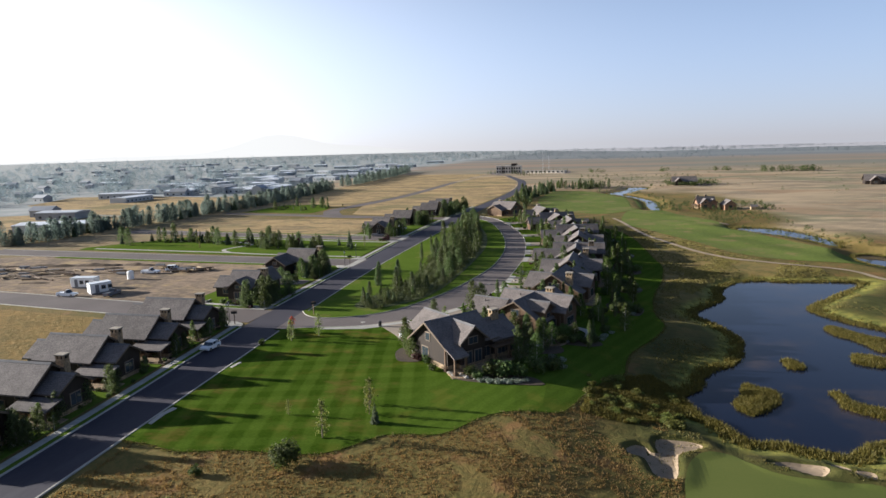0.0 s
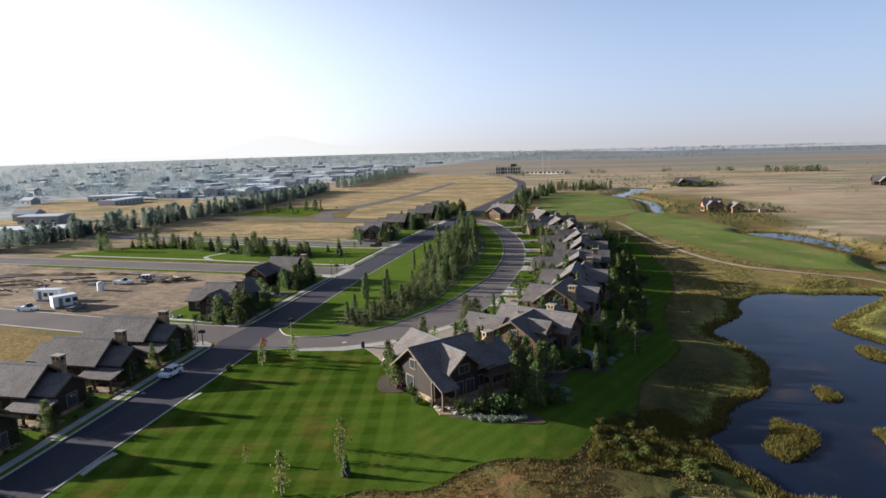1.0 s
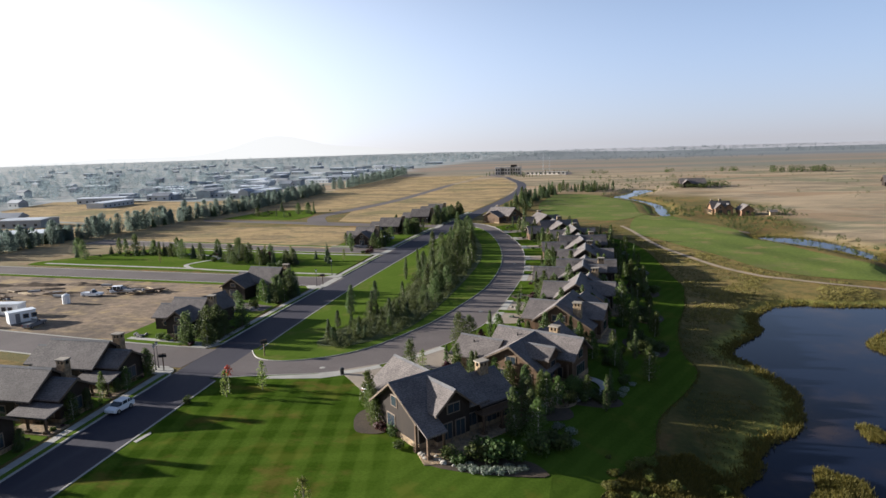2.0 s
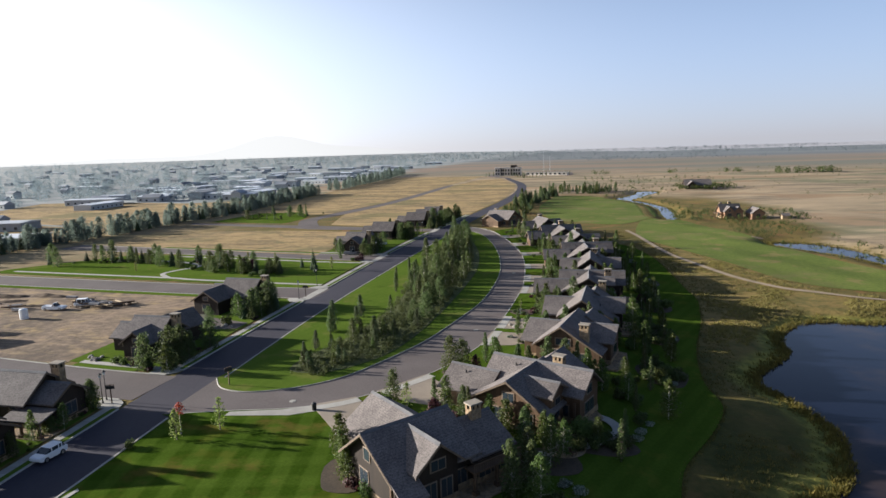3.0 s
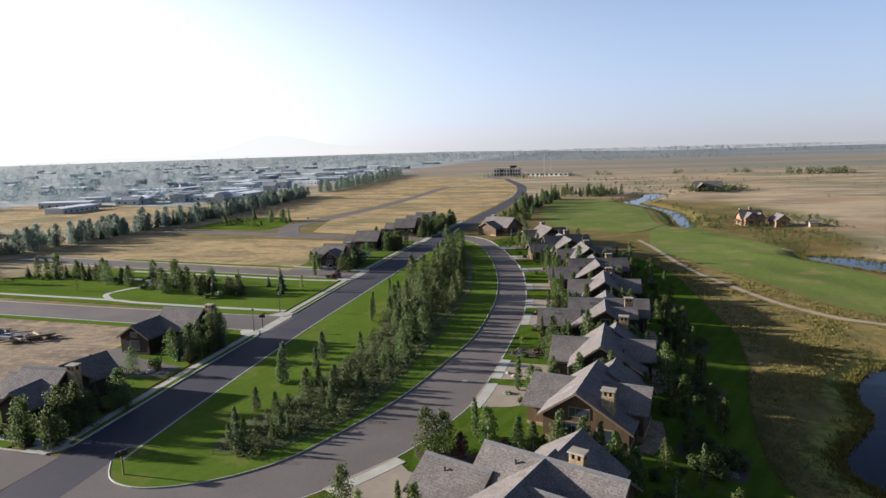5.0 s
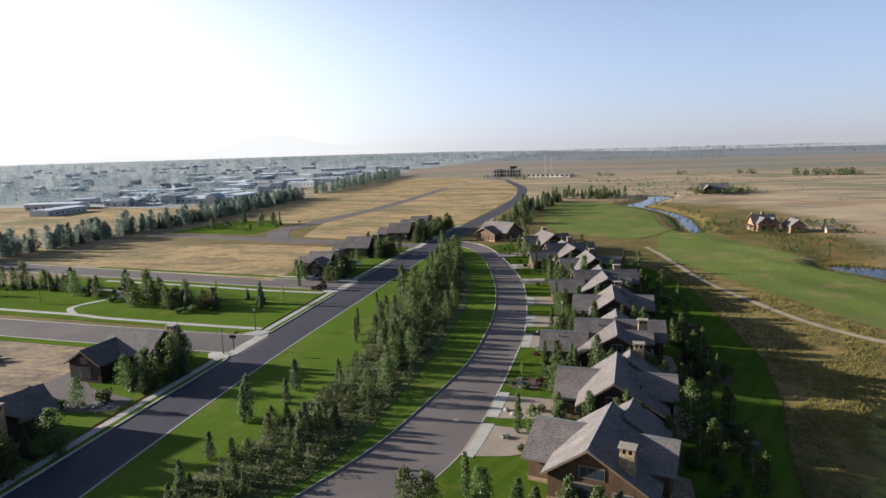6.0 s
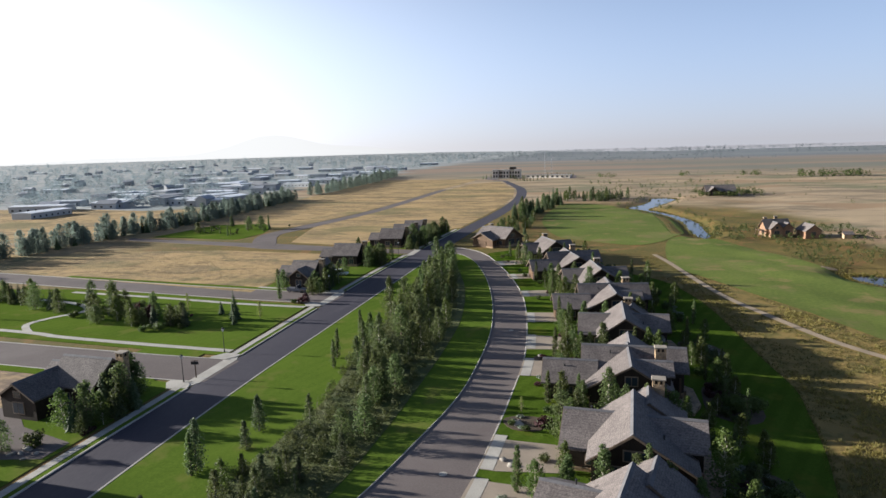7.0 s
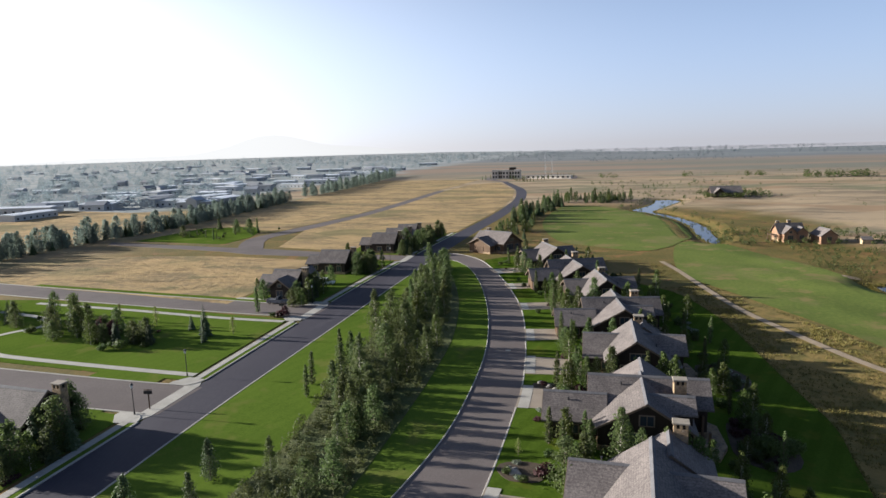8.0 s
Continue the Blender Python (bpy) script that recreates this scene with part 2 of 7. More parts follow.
M_DIRT = material("bare_dirt", (0.31, 0.225, 0.155), (0.135, 0.105, 0.082), 0.05, 0.5, 0.95, 0.9, (0.36, 0.26, 0.14), 0.2, spec=0.05, extra=ruts)
M_SOIL = material("dug_soil", (0.135, 0.10, 0.072), (0.085, 0.064, 0.048), 0.3, 2.0, 0.95, 0.8, None, 0.1, spec=0.05)
M_ASPHALT = material("dark_asphalt", (0.050, 0.045, 0.057), (0.036, 0.033, 0.045), 0.1, 5.0, 0.8, 0.2, (0.052, 0.048, 0.060), 0.02, stretch=(1, 0.2, 1), spec=0.22)
M_ASPHALT2 = material("worn_asphalt", (0.158, 0.134, 0.126), (0.122, 0.103, 0.097), 0.08, 4.0, 0.85, 0.2, (0.136, 0.113, 0.106), 0.02, spec=0.08)
M_CONC = material("pale_concrete", (0.385, 0.360, 0.318), (0.305, 0.285, 0.250), 0.4, 6.0, 0.85, 0.2, None, 0.01, per=0.2)
M_DRIVE = material("tan_driveway_pavers", (0.30, 0.245, 0.19), (0.24, 0.195, 0.15), 0.3, 6.0, 0.85, 0.3, None, 0.01)
M_SAND = material("bunker_sand", (0.29, 0.215, 0.145), (0.235, 0.175, 0.115), 0.25, 2.0, 0.95, 0.15, None, 0.02)
M_TRACK = material("gravel_path", (0.31, 0.24, 0.165), (0.24, 0.185, 0.125), 0.3, 3.0, 0.95, 0.4, None, 0.03)
M_MULCH = material("bark_mulch", (0.085, 0.06, 0.04), (0.05, 0.038, 0.026), 0.4, 5.0, 0.95, 0.6, None, 0.05)
M_UNDER = material("shrub_understory", (0.055, 0.075, 0.020), (0.080, 0.085, 0.027), 0.25, 2.5, 0.95, 1.0, (0.042, 0.052, 0.016), 0.3)
M_ROOF = material("weathered_shingle", (0.188, 0.160, 0.148), (0.122, 0.103, 0.097), 0.5, 3.5, 0.85, 0.5, None, 0.04, per=0.25, extra=courses(0.16, 0.5))
M_RIDGE = material("ridge_shingle", (0.13, 0.125, 0.13), (0.09, 0.087, 0.092), 0.8, 5.0, 0.85, 0.4, None, 0.03)
M_WOOD = material("dark_stained_siding", (0.031, 0.020, 0.014), (0.020, 0.0135, 0.010), 0.5, 4.0, 0.75, 0.4, None, 0.02, stretch=(3, 3, 0.25), per=0.4)
M_CEDAR = material("cedar_siding", (0.115, 0.066, 0.036), (0.075, 0.044, 0.025), 0.5, 4.0, 0.75, 0.4, None, 0.02, stretch=(4, 4, 0.25), per=0.3)
M_FASCIA = material("fascia_board", (0.16, 0.115, 0.08), (0.11, 0.08, 0.058), 0.5, 4.0, 0.7, 0.2, None, 0.01)
M_STONE = material("fieldstone", (0.36, 0.25, 0.145), (0.16, 0.115, 0.075), 1.2, 2.6, 0.9, 0.8, (0.28, 0.22, 0.17), 0.08)
M_CAP = material("chimney_cap_stone", (0.31, 0.265, 0.215), (0.235, 0.20, 0.16), 1.0, 5.0, 0.85, 0.3, None, 0.02)
M_DARK = material("sooty_flue", (0.02, 0.018, 0.016), (0.012, 0.011, 0.010), 1.0, 4.0, 0.95, 0.1)
M_TIMBER = material("timber_post", (0.12, 0.075, 0.045), (0.085, 0.052, 0.032), 0.8, 4.0, 0.7, 0.3, None, 0.02, stretch=(3, 3, 0.3))
M_TRIM = material("window_trim", (0.20, 0.15, 0.11), (0.16, 0.12, 0.09), 0.8, 4.0, 0.6, 0.1)
M_ROCK = material("garden_boulder", (0.34, 0.31, 0.27), (0.21, 0.19, 0.165), 0.8, 3.0, 0.9, 0.7, None, 0.08, per=0.4)
M_BARK = material("tree_bark", (0.20, 0.165, 0.125), (0.12, 0.095, 0.07), 1.0, 6.0, 0.9, 0.4, None, 0.02)
M_PALEBARK = material("aspen_bark", (0.50, 0.47, 0.40), (0.36, 0.33, 0.27), 1.5, 6.0, 0.85, 0.3, None, 0.02)
M_WHITE = material("white_paint", (0.80, 0.80, 0.79), (0.72, 0.72, 0.71), 0.5, 3.0, 0.45, 0.05, None, 0.01, spec=0.5)
M_CARWHITE = material("car_white_paint", (0.82, 0.82, 0.82), (0.78, 0.78, 0.79), 0.5, 3.0, 0.25, 0.0, spec=0.6)
M_RUBBER = material("tyre_rubber", (0.02, 0.02, 0.02), (0.03, 0.03, 0.03), 3, 9, 0.85, 0.1)
M_STEEL = material("brushed_steel", (0.5, 0.5, 0.5), (0.42, 0.42, 0.43), 2, 9, 0.35, 0.05, metal=0.9)
M_BLACK = material("black_metal", (0.025, 0.025, 0.027), (0.018, 0.018, 0.02), 2, 9, 0.5, 0.05)
M_GREY = material("grey_plastic", (0.20, 0.20, 0.21), (0.15, 0.15, 0.16), 2, 6, 0.6, 0.1)
M_LAMPRED = material("tail_lamp", (0.35, 0.02, 0.02), (0.3, 0.02, 0.02), 2, 6, 0.3, 0.0)
M_LAMPCLEAR = material("lamp_glass", (0.75, 0.74, 0.70), (0.7, 0.7, 0.66), 2, 6, 0.15, 0.0)
M_REDWOOD = material("red_log_siding", (0.33, 0.19, 0.115), (0.25, 0.145, 0.09), 0.4, 2.0, 0.75, 0.3, None, 0.03, extra=courses(0.3, 0.4))
M_METALROOF = material("pale_metal_roof", (0.62, 0.64, 0.67), (0.52, 0.54, 0.57), 0.1, 1.0, 0.45, 0.1, None, 0.02, per=0.5)
M_TOWNWALL = material("town_wall", (0.38, 0.39, 0.39), (0.32, 0.33, 0.34), 0.1, 1.0, 0.85, 0.1, None, 0.02, per=0.5)
M_TOWNROOF = material("town_roof", (0.30, 0.31, 0.33), (0.24, 0.25, 0.27), 0.1, 1.0, 0.8, 0.1, None, 0.02, per=0.7)
M_STUCCO = material("tan_stucco", (0.58, 0.53, 0.47), (0.48, 0.44, 0.39), 0.2, 2.0, 0.85, 0.1)
M_LUMBER = material("sawn_lumber", (0.42, 0.32, 0.20), (0.30, 0.22, 0.14), 0.8, 3.0, 0.85, 0.3, None, 0.02, per=0.4)
L_ASPEN = leaf("aspen_leaves", (0.068, 0.100, 0.022), (0.100, 0.128, 0.034), 0.45)
L_POPLAR = leaf("poplar_leaves", (0.074, 0.104, 0.034), (0.112, 0.138, 0.050), 0.5)
L_SPRUCE = leaf("spruce_needles", (0.056, 0.084, 0.036), (0.092, 0.116, 0.052), 0.35)
L_SHRUB = leaf("shrub_leaves", (0.046, 0.075, 0.019), (0.084, 0.105, 0.03), 0.4)
L_PLUM = leaf("plum_leaves", (0.055, 0.022, 0.024), (0.085, 0.035, 0.034))
L_RED = leaf("red_autumn_leaves", (0.40, 0.018, 0.026), (0.30, 0.022, 0.032), 0.3, 0.0)
L_DRY = leaf("dry_grass_blades", (0.28, 0.175, 0.060), (0.175, 0.135, 0.042), 0.45)
L_GOLD = leaf("golden_grass_blades", (0.225, 0.160, 0.056), (0.150, 0.125, 0.044), 0.45)
L_REED = leaf("reed_blades", (0.235, 0.205, 0.042), (0.120, 0.125, 0.028), 0.45)
L_ROUGH = leaf("rough_grass_blades", (0.095, 0.095, 0.026), (0.165, 0.128, 0.040), 0.4)
# belt leaves paled: distance haze painted into the colour
L_BELT = leaf("hazed_belt_leaves", (0.145, 0.190, 0.160), (0.180, 0.222, 0.182), 0.5)
L_BANK = leaf("bank_willow_leaves", (0.165, 0.165, 0.034), (0.095, 0.110, 0.026), 0.45)
L_FLOWER = leaf("white_blossom", (0.34, 0.35, 0.30), (0.030, 0.07, 0.012), 0.2)
# town, tall and hedge leaves carry painted haze, pale and blue-grey
L_TOWN = leaf("hazed_town_leaves", (0.235, 0.292, 0.322), (0.292, 0.350, 0.380), 0.5, 0.0)
L_TALL = leaf("hazed_tall_leaves", (0.175, 0.220, 0.235), (0.225, 0.270, 0.285), 0.6, 0.0)
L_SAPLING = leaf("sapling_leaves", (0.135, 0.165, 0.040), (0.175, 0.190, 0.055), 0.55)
L_FAR = leaf("hazed_hedge_leaves", (0.155, 0.185, 0.195), (0.195, 0.222, 0.232), 0.5, 0.0)
L_SCRUB = leaf("olive_scrub_leaves", (0.062, 0.080, 0.024), (0.092, 0.094, 0.032), 0.4)

M_GLASS = bpy.data.materials.new("window_glass")
M_GLASS.use_nodes = True
_p = M_GLASS.node_tree.nodes["Principled BSDF"]
_p.inputs["Base Color"].default_value = (0.03, 0.04, 0.05, 1)
_p.inputs["Roughness"].default_value = 0.06
_p.inputs["Specular IOR Level"].default_value = 0.8
M_WATER = bpy.data.materials.new("pond_water")
M_WATER.use_nodes = True
_nt = M_WATER.node_tree
_p = _nt.nodes["Principled BSDF"]
_nt.links.new(mix(_nt, (0.008, 0.012, 0.026), (0.046, 0.032, 0.028), ramp(_nt, noise_of(_nt, _nt.nodes.new("ShaderNodeNewGeometry").outputs["Position"], 0.045, 5, 0.6), 0.46, 0.70)), _p.inputs["Base Color"])
_p.inputs["Roughness"].default_value = 0.03
_p.inputs["Specular IOR Level"].default_value = 0.22
_p.inputs["IOR"].default_value = 1.33
_b = _nt.nodes.new("ShaderNodeBump")
_b.inputs["Strength"].default_value, _b.inputs["Distance"].default_value = 0.12, 0.05
_nt.links.new(noise_of(_nt, mapped(_nt, _nt.nodes.new("ShaderNodeNewGeometry").outputs["Position"], (1, 0.5, 1)), 1.6, 4), _b.inputs["Height"])
_nt.links.new(_b.outputs[0], _p.inputs["Normal"])

# ---- building helpers ----
R = random.Random(7)


def mesh_of(name, bm, mat, smooth=False):
    me = bpy.data.meshes.new(name)
    bm.normal_update()
    bm.to_mesh(me)
    bm.free()
    me.materials.append(mat)
    if smooth:
        me.polygons.foreach_set("use_smooth", [True] * len(me.polygons))
    return me


def part(name, bm, mat, parent, label="", smooth=False):
    ob = new(name, mesh_of(name, bm, mat, smooth))
    ob.parent = parent
    return tagged(ob, label)


def piece(name, me, parent, m):
    ob = new(name, me)
    ob.parent = parent
    ob.matrix_basis = m
    return ob


def thing(name, x, y, z, label, category, group="", kind="", turn=0.0):
    ob = new(name)
    ob.matrix_basis = pose(x, y, z, 0, 0, turn)
    return tagged(ob, label, category, group, kind)


def box(bm, x0, x1, y0, y1, z0, z1, bevel=0.0):
    r = bmesh.ops.create_cube(bm, size=1)
    vs = r["verts"]
    for v in vs:
        v.co = Vector((x0 if v.co.x < 0 else x1, y0 if v.co.y < 0 else y1, z0 if v.co.z < 0 else z1))
    if bevel:
        es = list({e for v in vs for e in v.link_edges})
        bmesh.ops.bevel(bm, geom=es, offset=bevel, segments=1, affect="EDGES")
    return vs


def boxed(*a, **k):
    bm = bmesh.new()
    box(bm, *a, **k)
    return bm


def tube(bm, a, b, ra, rb, n=8):
    a, b = Vector(a), Vector(b)
    q = (b - a).to_track_quat("Z", "Y")
    rings = []
    for c, r in ((a, ra), (b, rb)):
        rings.append([bm.verts.new(c + q @ Vector((r * math.cos(2 * math.pi * i / n), r * math.sin(2 * math.pi * i / n), 0))) for i in range(n)])
    for i in range(n):
        j = (i + 1) % n
        bm.faces.new((rings[0][i], rings[0][j], rings[1][j], rings[1][i]))
    bm.faces.new(rings[0][::-1])
    bm.faces.new(rings[1])


def spline(pts, n=6, closed=False):
    """Catmull-Rom curve through the points."""
    out, m = [], len(pts)
    last = m if closed else m - 1
    for i in range(last):
        p = [Vector((*(pts[(i + k) % m] if closed else pts[min(max(i + k, 0), m - 1)]), 0)) for k in (-1, 0, 1, 2)]
        for k in range(n):
            t = k / n
            out.append(0.5 * ((2 * p[1]) + (p[2] - p[0]) * t + (2 * p[0] - 5 * p[1] + 4 * p[2] - p[3]) * t * t + (3 * p[1] - p[0] - 3 * p[2] + p[3]) * t ** 3))
    if not closed:
        out.append(Vector((*pts[-1], 0)))
    return [(v.x, v.y) for v in out]


def offset(path, d):
    """The path moved d to its left."""
    out = []
    for i, p in enumerate(path):
        a, b = Vector(path[max(i - 1, 0)]), Vector(path[min(i + 1, len(path) - 1)])
        t = (b - a).normalized()
        out.append((p[0] - t.y * d, p[1] + t.x * d))
    return out


def ring_distance(px, py, poly):
    """Signed distance to a closed ring, positive inside."""
    p = np.array(poly)
    q = np.roll(p, -1, axis=0)
    best = np.full(px.shape, 1e9)
    inside = np.zeros(px.shape, bool)
    for (ax, ay), (bx, by) in zip(p, q):
        dx, dy = bx - ax, by - ay
        t = np.clip(((px - ax) * dx + (py - ay) * dy) / (dx * dx + dy * dy + 1e-9), 0, 1)
        best = np.minimum(best, (px - ax - t * dx) ** 2 + (py - ay - t * dy) ** 2)
        hit = ((ay > py) != (by > py)) & (px < (bx - ax) * (py - ay) / (by - ay + 1e-12) + ax)
        inside ^= hit
    return np.where(inside, 1, -1) * np.sqrt(best)


def smooth01(v):
    v = np.clip(v, 0, 1)
    return v * v * (3 - 2 * v)


WATER_Z, POND_Z, POND_C_Z = -1.2, -3.0, -2.6
POND = spline([(34.6, 83.8), (31.1, 80.8), (28.6, 78.9), (26.3, 79.7), (24, 80.1), (22.4, 81.4), (18.9, 80.8), (17.2, 82.2), (16.3, 84.2), (15, 86.6), (13.3, 87.7), (12.6, 90.5), (11.9, 92.6), (11.7, 95.4), (14.7, 98.8), (16.1, 103.9), (18.6, 107.9), (22.8, 112.2), (25, 118), (26.5, 125.7), (25.5, 131.2), (23.4, 137.5), (20.8, 142.6), (23, 148.7), (27.3, 154.4), (30.1, 160.4), (30.2, 165.8), (34.7, 175.4), (41.5, 181.1), (51.3, 180.6), (61.2, 181.7), (68.1, 180.3), (59.3, 168.5), (54.4, 162.1), (47.6, 153.2), (47.3, 148.8), (49.5, 143.5), (52.3, 139.6), (55.7, 135.7), (62, 126), (84, 122), (100, 112), (98, 98), (70, 88), (44, 83)], 3, True)
POND_B = spline([(57, 278), (63, 279), (73, 274), (80, 258), (82, 238), (79, 230), (76, 240), (73, 249), (65, 261), (58, 270)], 4, True)
POND_C = spline([(81.2, 221.5), (87.5, 222.6), (93.7, 212.2), (95.8, 197.6), (87.5, 194.5), (81.2, 202.8), (78.6, 211.1)], 4, True)
STREAM = spline([(31, 345), (36, 351), (37, 372), (38, 398), (34, 420), (27, 445), (22, 456), (30, 478), (38, 500), (45, 520), (40, 530), (30, 528), (26, 505), (18, 482), (11, 468), (12, 460), (20, 446), (27, 424), (31, 398), (30, 370)], 3, True)
ISLETS = [spline([(22.2, 101.1), (23.5, 99.9), (25.6, 99.1), (24.9, 95.3), (22.8, 92.4), (20.9, 90.7), (19.8, 91.3), (19.5, 93.8), (21, 96.6)], 3, True),
          spline([(31.3, 114.1), (32.5, 114.6), (33.4, 112.4), (33.1, 110.7), (31.4, 110.7)], 3, True),
          spline([(45.9, 136.8), (48.2, 134), (51.1, 129.9), (52.7, 128.4), (50.1, 122.1), (48.9, 125.5), (47.6, 129.4), (45.3, 132.1)], 3, True),
          spline([(44.2, 119), (45.8, 118.7), (48.2, 117.2), (46.7, 113.6), (43.9, 114.6), (43.1, 115.9)], 3, True),
          spline([(34.4, 99.9), (35, 99.1), (35.5, 96.5), (38.9, 94.3), (38, 92.2), (35.8, 93.4), (34.3, 95.1)], 3, True)]

BUNKERS = [spline([(2.5, 74.4), (3.7, 75.8), (4.9, 75.5), (5.4, 74.5), (6.3, 74.5), (6.1, 76.1), (6.5, 78.2), (8, 78.3), (10.1, 78.2), (11.8, 77.6), (11.4, 76.4), (9.4, 75.3), (8.5, 74), (8.2, 71.2), (7.6, 68.6), (6.1, 68.5), (5.2, 69.5), (4.8, 71.8), (4.2, 73.1), (2.9, 73.2)], 2, True),
           spline([(18.67, 74.37), (21.19, 75.21), (24.35, 74.79), (24.77, 73.53), (23.3, 72.05), (21.19, 72.9)], 3, True),
           spline([(25.41, 75.64), (26.67, 75.85), (27.51, 74.37), (26.46, 73.95)], 3, True),
           spline([(27.72, 74.58), (29.62, 74.58), (29.2, 72.69), (27.72, 72.9)], 3, True)]


def height(px, py):
    """The lie of the land."""
    # the lawn falls away east of the lodges to the low ground round the pond
    brow = np.interp(py, (40, 62, 90, 109, 125, 150, 180, 215, 260), (-14, -13, -11.5, -8.5, -6.5, -4, -2.5, -2, -2))
    z = -1.9 * smooth01((px - brow) / 20) * smooth01((py - 38) / 24) * (1 - smooth01((py - 178) / 62))
    golf = smooth01((px - 18) / 25) * smooth01((py - 20) / 40)
    z += golf * (0.42 * np.sin(px * 0.09 + 0.9 * np.sin(py * 0.05)) * np.sin(py * 0.06 + 0.5 * np.sin(px * 0.04)) + 0.1 * np.sin(px * 0.31 + py * 0.21))
    z -= 34 * smooth01((np.hypot(px, py) - 1300) / 3400) * smooth01((px + 1200) / 1800)
    near = smooth01((60 - py) / 25)
    z += near * smooth01((px + 52) / 8) * (0.5 * np.sin(px * 0.17 + 1.0) * np.sin(py * 0.19))
    for ring in BUNKERS:
        r = np.array(ring)
        sel = (px > r[:, 0].min() - 3) & (px < r[:, 0].max() + 3) & (py > r[:, 1].min() - 3) & (py < r[:, 1].max() + 3)
        if sel.any():
            d = ring_distance(px[sel], py[sel], ring)
            z[sel] += np.where(d < -0.6, 0.3 * smooth01(1 + (d + 0.6) / 2.6), 0.3 - 0.75 * smooth01((d + 0.6) / 1.1))
    for ring, level in ((POND, POND_Z), (POND_B, WATER_Z), (POND_C, POND_C_Z), (STREAM, WATER_Z)):
        r = np.array(ring)
        sel = (px > r[:, 0].min() - 12) & (px < r[:, 0].max() + 12) & (py > r[:, 1].min() - 12) & (py < r[:, 1].max() + 12)
        if not sel.any():
            continue
        d = ring_distance(px[sel], py[sel], ring)
        if ring is POND:
            for isle in ISLETS:
                d = np.minimum(d, -ring_distance(px[sel], py[sel], isle) )
        base = z[sel]
        bank = level + (base - level) * smooth01(-d / 8) ** 0.8
        z[sel] = np.where(d > 0, level - 1.6 * smooth01(d / 4), np.maximum(bank, level))
    return z


def z_at(x, y):
    return float(height(np.array([float(x)]), np.array([float(y)]))[0])


def sheet(name, ring, z, mat, thick=0.15, parent=None, drape=0.0):
    """A slab of ground cover with the ring as its outline; drape: laid over the land in cells of that size."""
    bm = bmesh.new()
    top = [bm.verts.new((x, y, z)) for x, y in ring]
    f = bm.faces.new(top)
    f.normal_update()
    if f.normal.z < 0:
        f.normal_flip()
    bmesh.ops.triangulate(bm, faces=[f])
    if drape:
        xs, ys = [p[0] for p in ring], [p[1] for p in ring]
        for axis, lo, hi in ((0, min(xs), max(xs)), (1, min(ys), max(ys))):
            k = lo + drape
            while k < hi:
                co, no = Vector((0, 0, 0)), Vector((0, 0, 0))
                co[axis], no[axis] = k, 1
                bmesh.ops.bisect_plane(bm, geom=bm.verts[:] + bm.edges[:] + bm.faces[:], plane_co=co, plane_no=no)
                k += drape
        hs = height(np.array([v.co.x for v in bm.verts]), np.array([v.co.y for v in bm.verts]))
        for v, h in zip(bm.verts, hs):
            v.co.z = z + h
    if thick:
        ext = bmesh.ops.extrude_face_region(bm, geom=bm.faces[:])
        for v in [g for g in ext["geom"] if isinstance(g, bmesh.types.BMVert)]:
            v.co.z -= thick
        bmesh.ops.recalc_face_normals(bm, faces=bm.faces[:])
    me = mesh_of(name, bm, mat)
    ob = new(name, me)
    ob.parent = parent
    return ob


def ribbon(name, path, width, z, mat, thick=0.12, parent=None, bevel=0.0):
    """A strip of the width, centred on the path."""
    bm = bmesh.new()
    l, r = offset(path, width / 2), offset(path, -width / 2)
    rows = []
    for (ax, ay), (bx, by) in zip(l, r):
        rows.append([bm.verts.new((ax, ay, z - thick)), bm.verts.new((ax, ay, z - bevel)), bm.verts.new((ax + (bx - ax) * bevel / width, ay + (by - ay) * bevel / width, z)),
                     bm.verts.new((bx + (ax - bx) * bevel / width, by + (ay - by) * bevel / width, z)), bm.verts.new((bx, by, z - bevel)), bm.verts.new((bx, by, z - thick))])
    for a, b in zip(rows, rows[1:]):
        for i in range(5):
            bm.faces.new((a[i], a[i + 1], b[i + 1], b[i]))
    bmesh.ops.recalc_face_normals(bm, faces=bm.faces[:])
    me = mesh_of(name, bm, mat)
    ob = new(name, me)
    ob.parent = parent
    return ob


def structure(ob, label, category):
    return tagged(ob, label, category, kind="structure")


def merged(name, verts, faces, mat, label, category):
    me = bpy.data.meshes.new(name)
    me.from_pydata(verts, [], faces)
    me.materials.append(mat)
    return tagged(new(name, me), label, category, kind="stuff")


# ---- land and water ----
def steps(*spans):
    out = []
    for a, b, d in spans:
        out += list(np.arange(a, b, d))
    return np.array(out + [spans[-1][1]])


gx = steps((-4700, -800, 300), (-800, -340, 40), (-340, -100, 8), (-100, -4, 4), (-4, 34, 0.55), (34, 100, 1.1), (100, 300, 10), (300, 800, 50), (800, 4700, 300))
gy = steps((-300, 20, 20), (20, 60, 2.5), (60, 84, 0.5), (84, 185, 1.1), (185, 290, 1.6), (290, 540, 3), (540, 1000, 20), (1000, 4850, 250))
GX, GY = np.meshgrid(gx, gy)
GZ = height(GX.ravel(), GY.ravel())
nx = len(gx)
gv = np.column_stack([GX.ravel(), GY.ravel(), GZ])
ii = (np.arange(len(gy) - 1)[:, None] * nx + np.arange(nx - 1)[None, :]).ravel()
gme = bpy.data.meshes.new("ground")
gme.from_pydata(gv.tolist(), [], np.column_stack([ii, ii + 1, ii + nx + 1, ii + nx]).tolist())
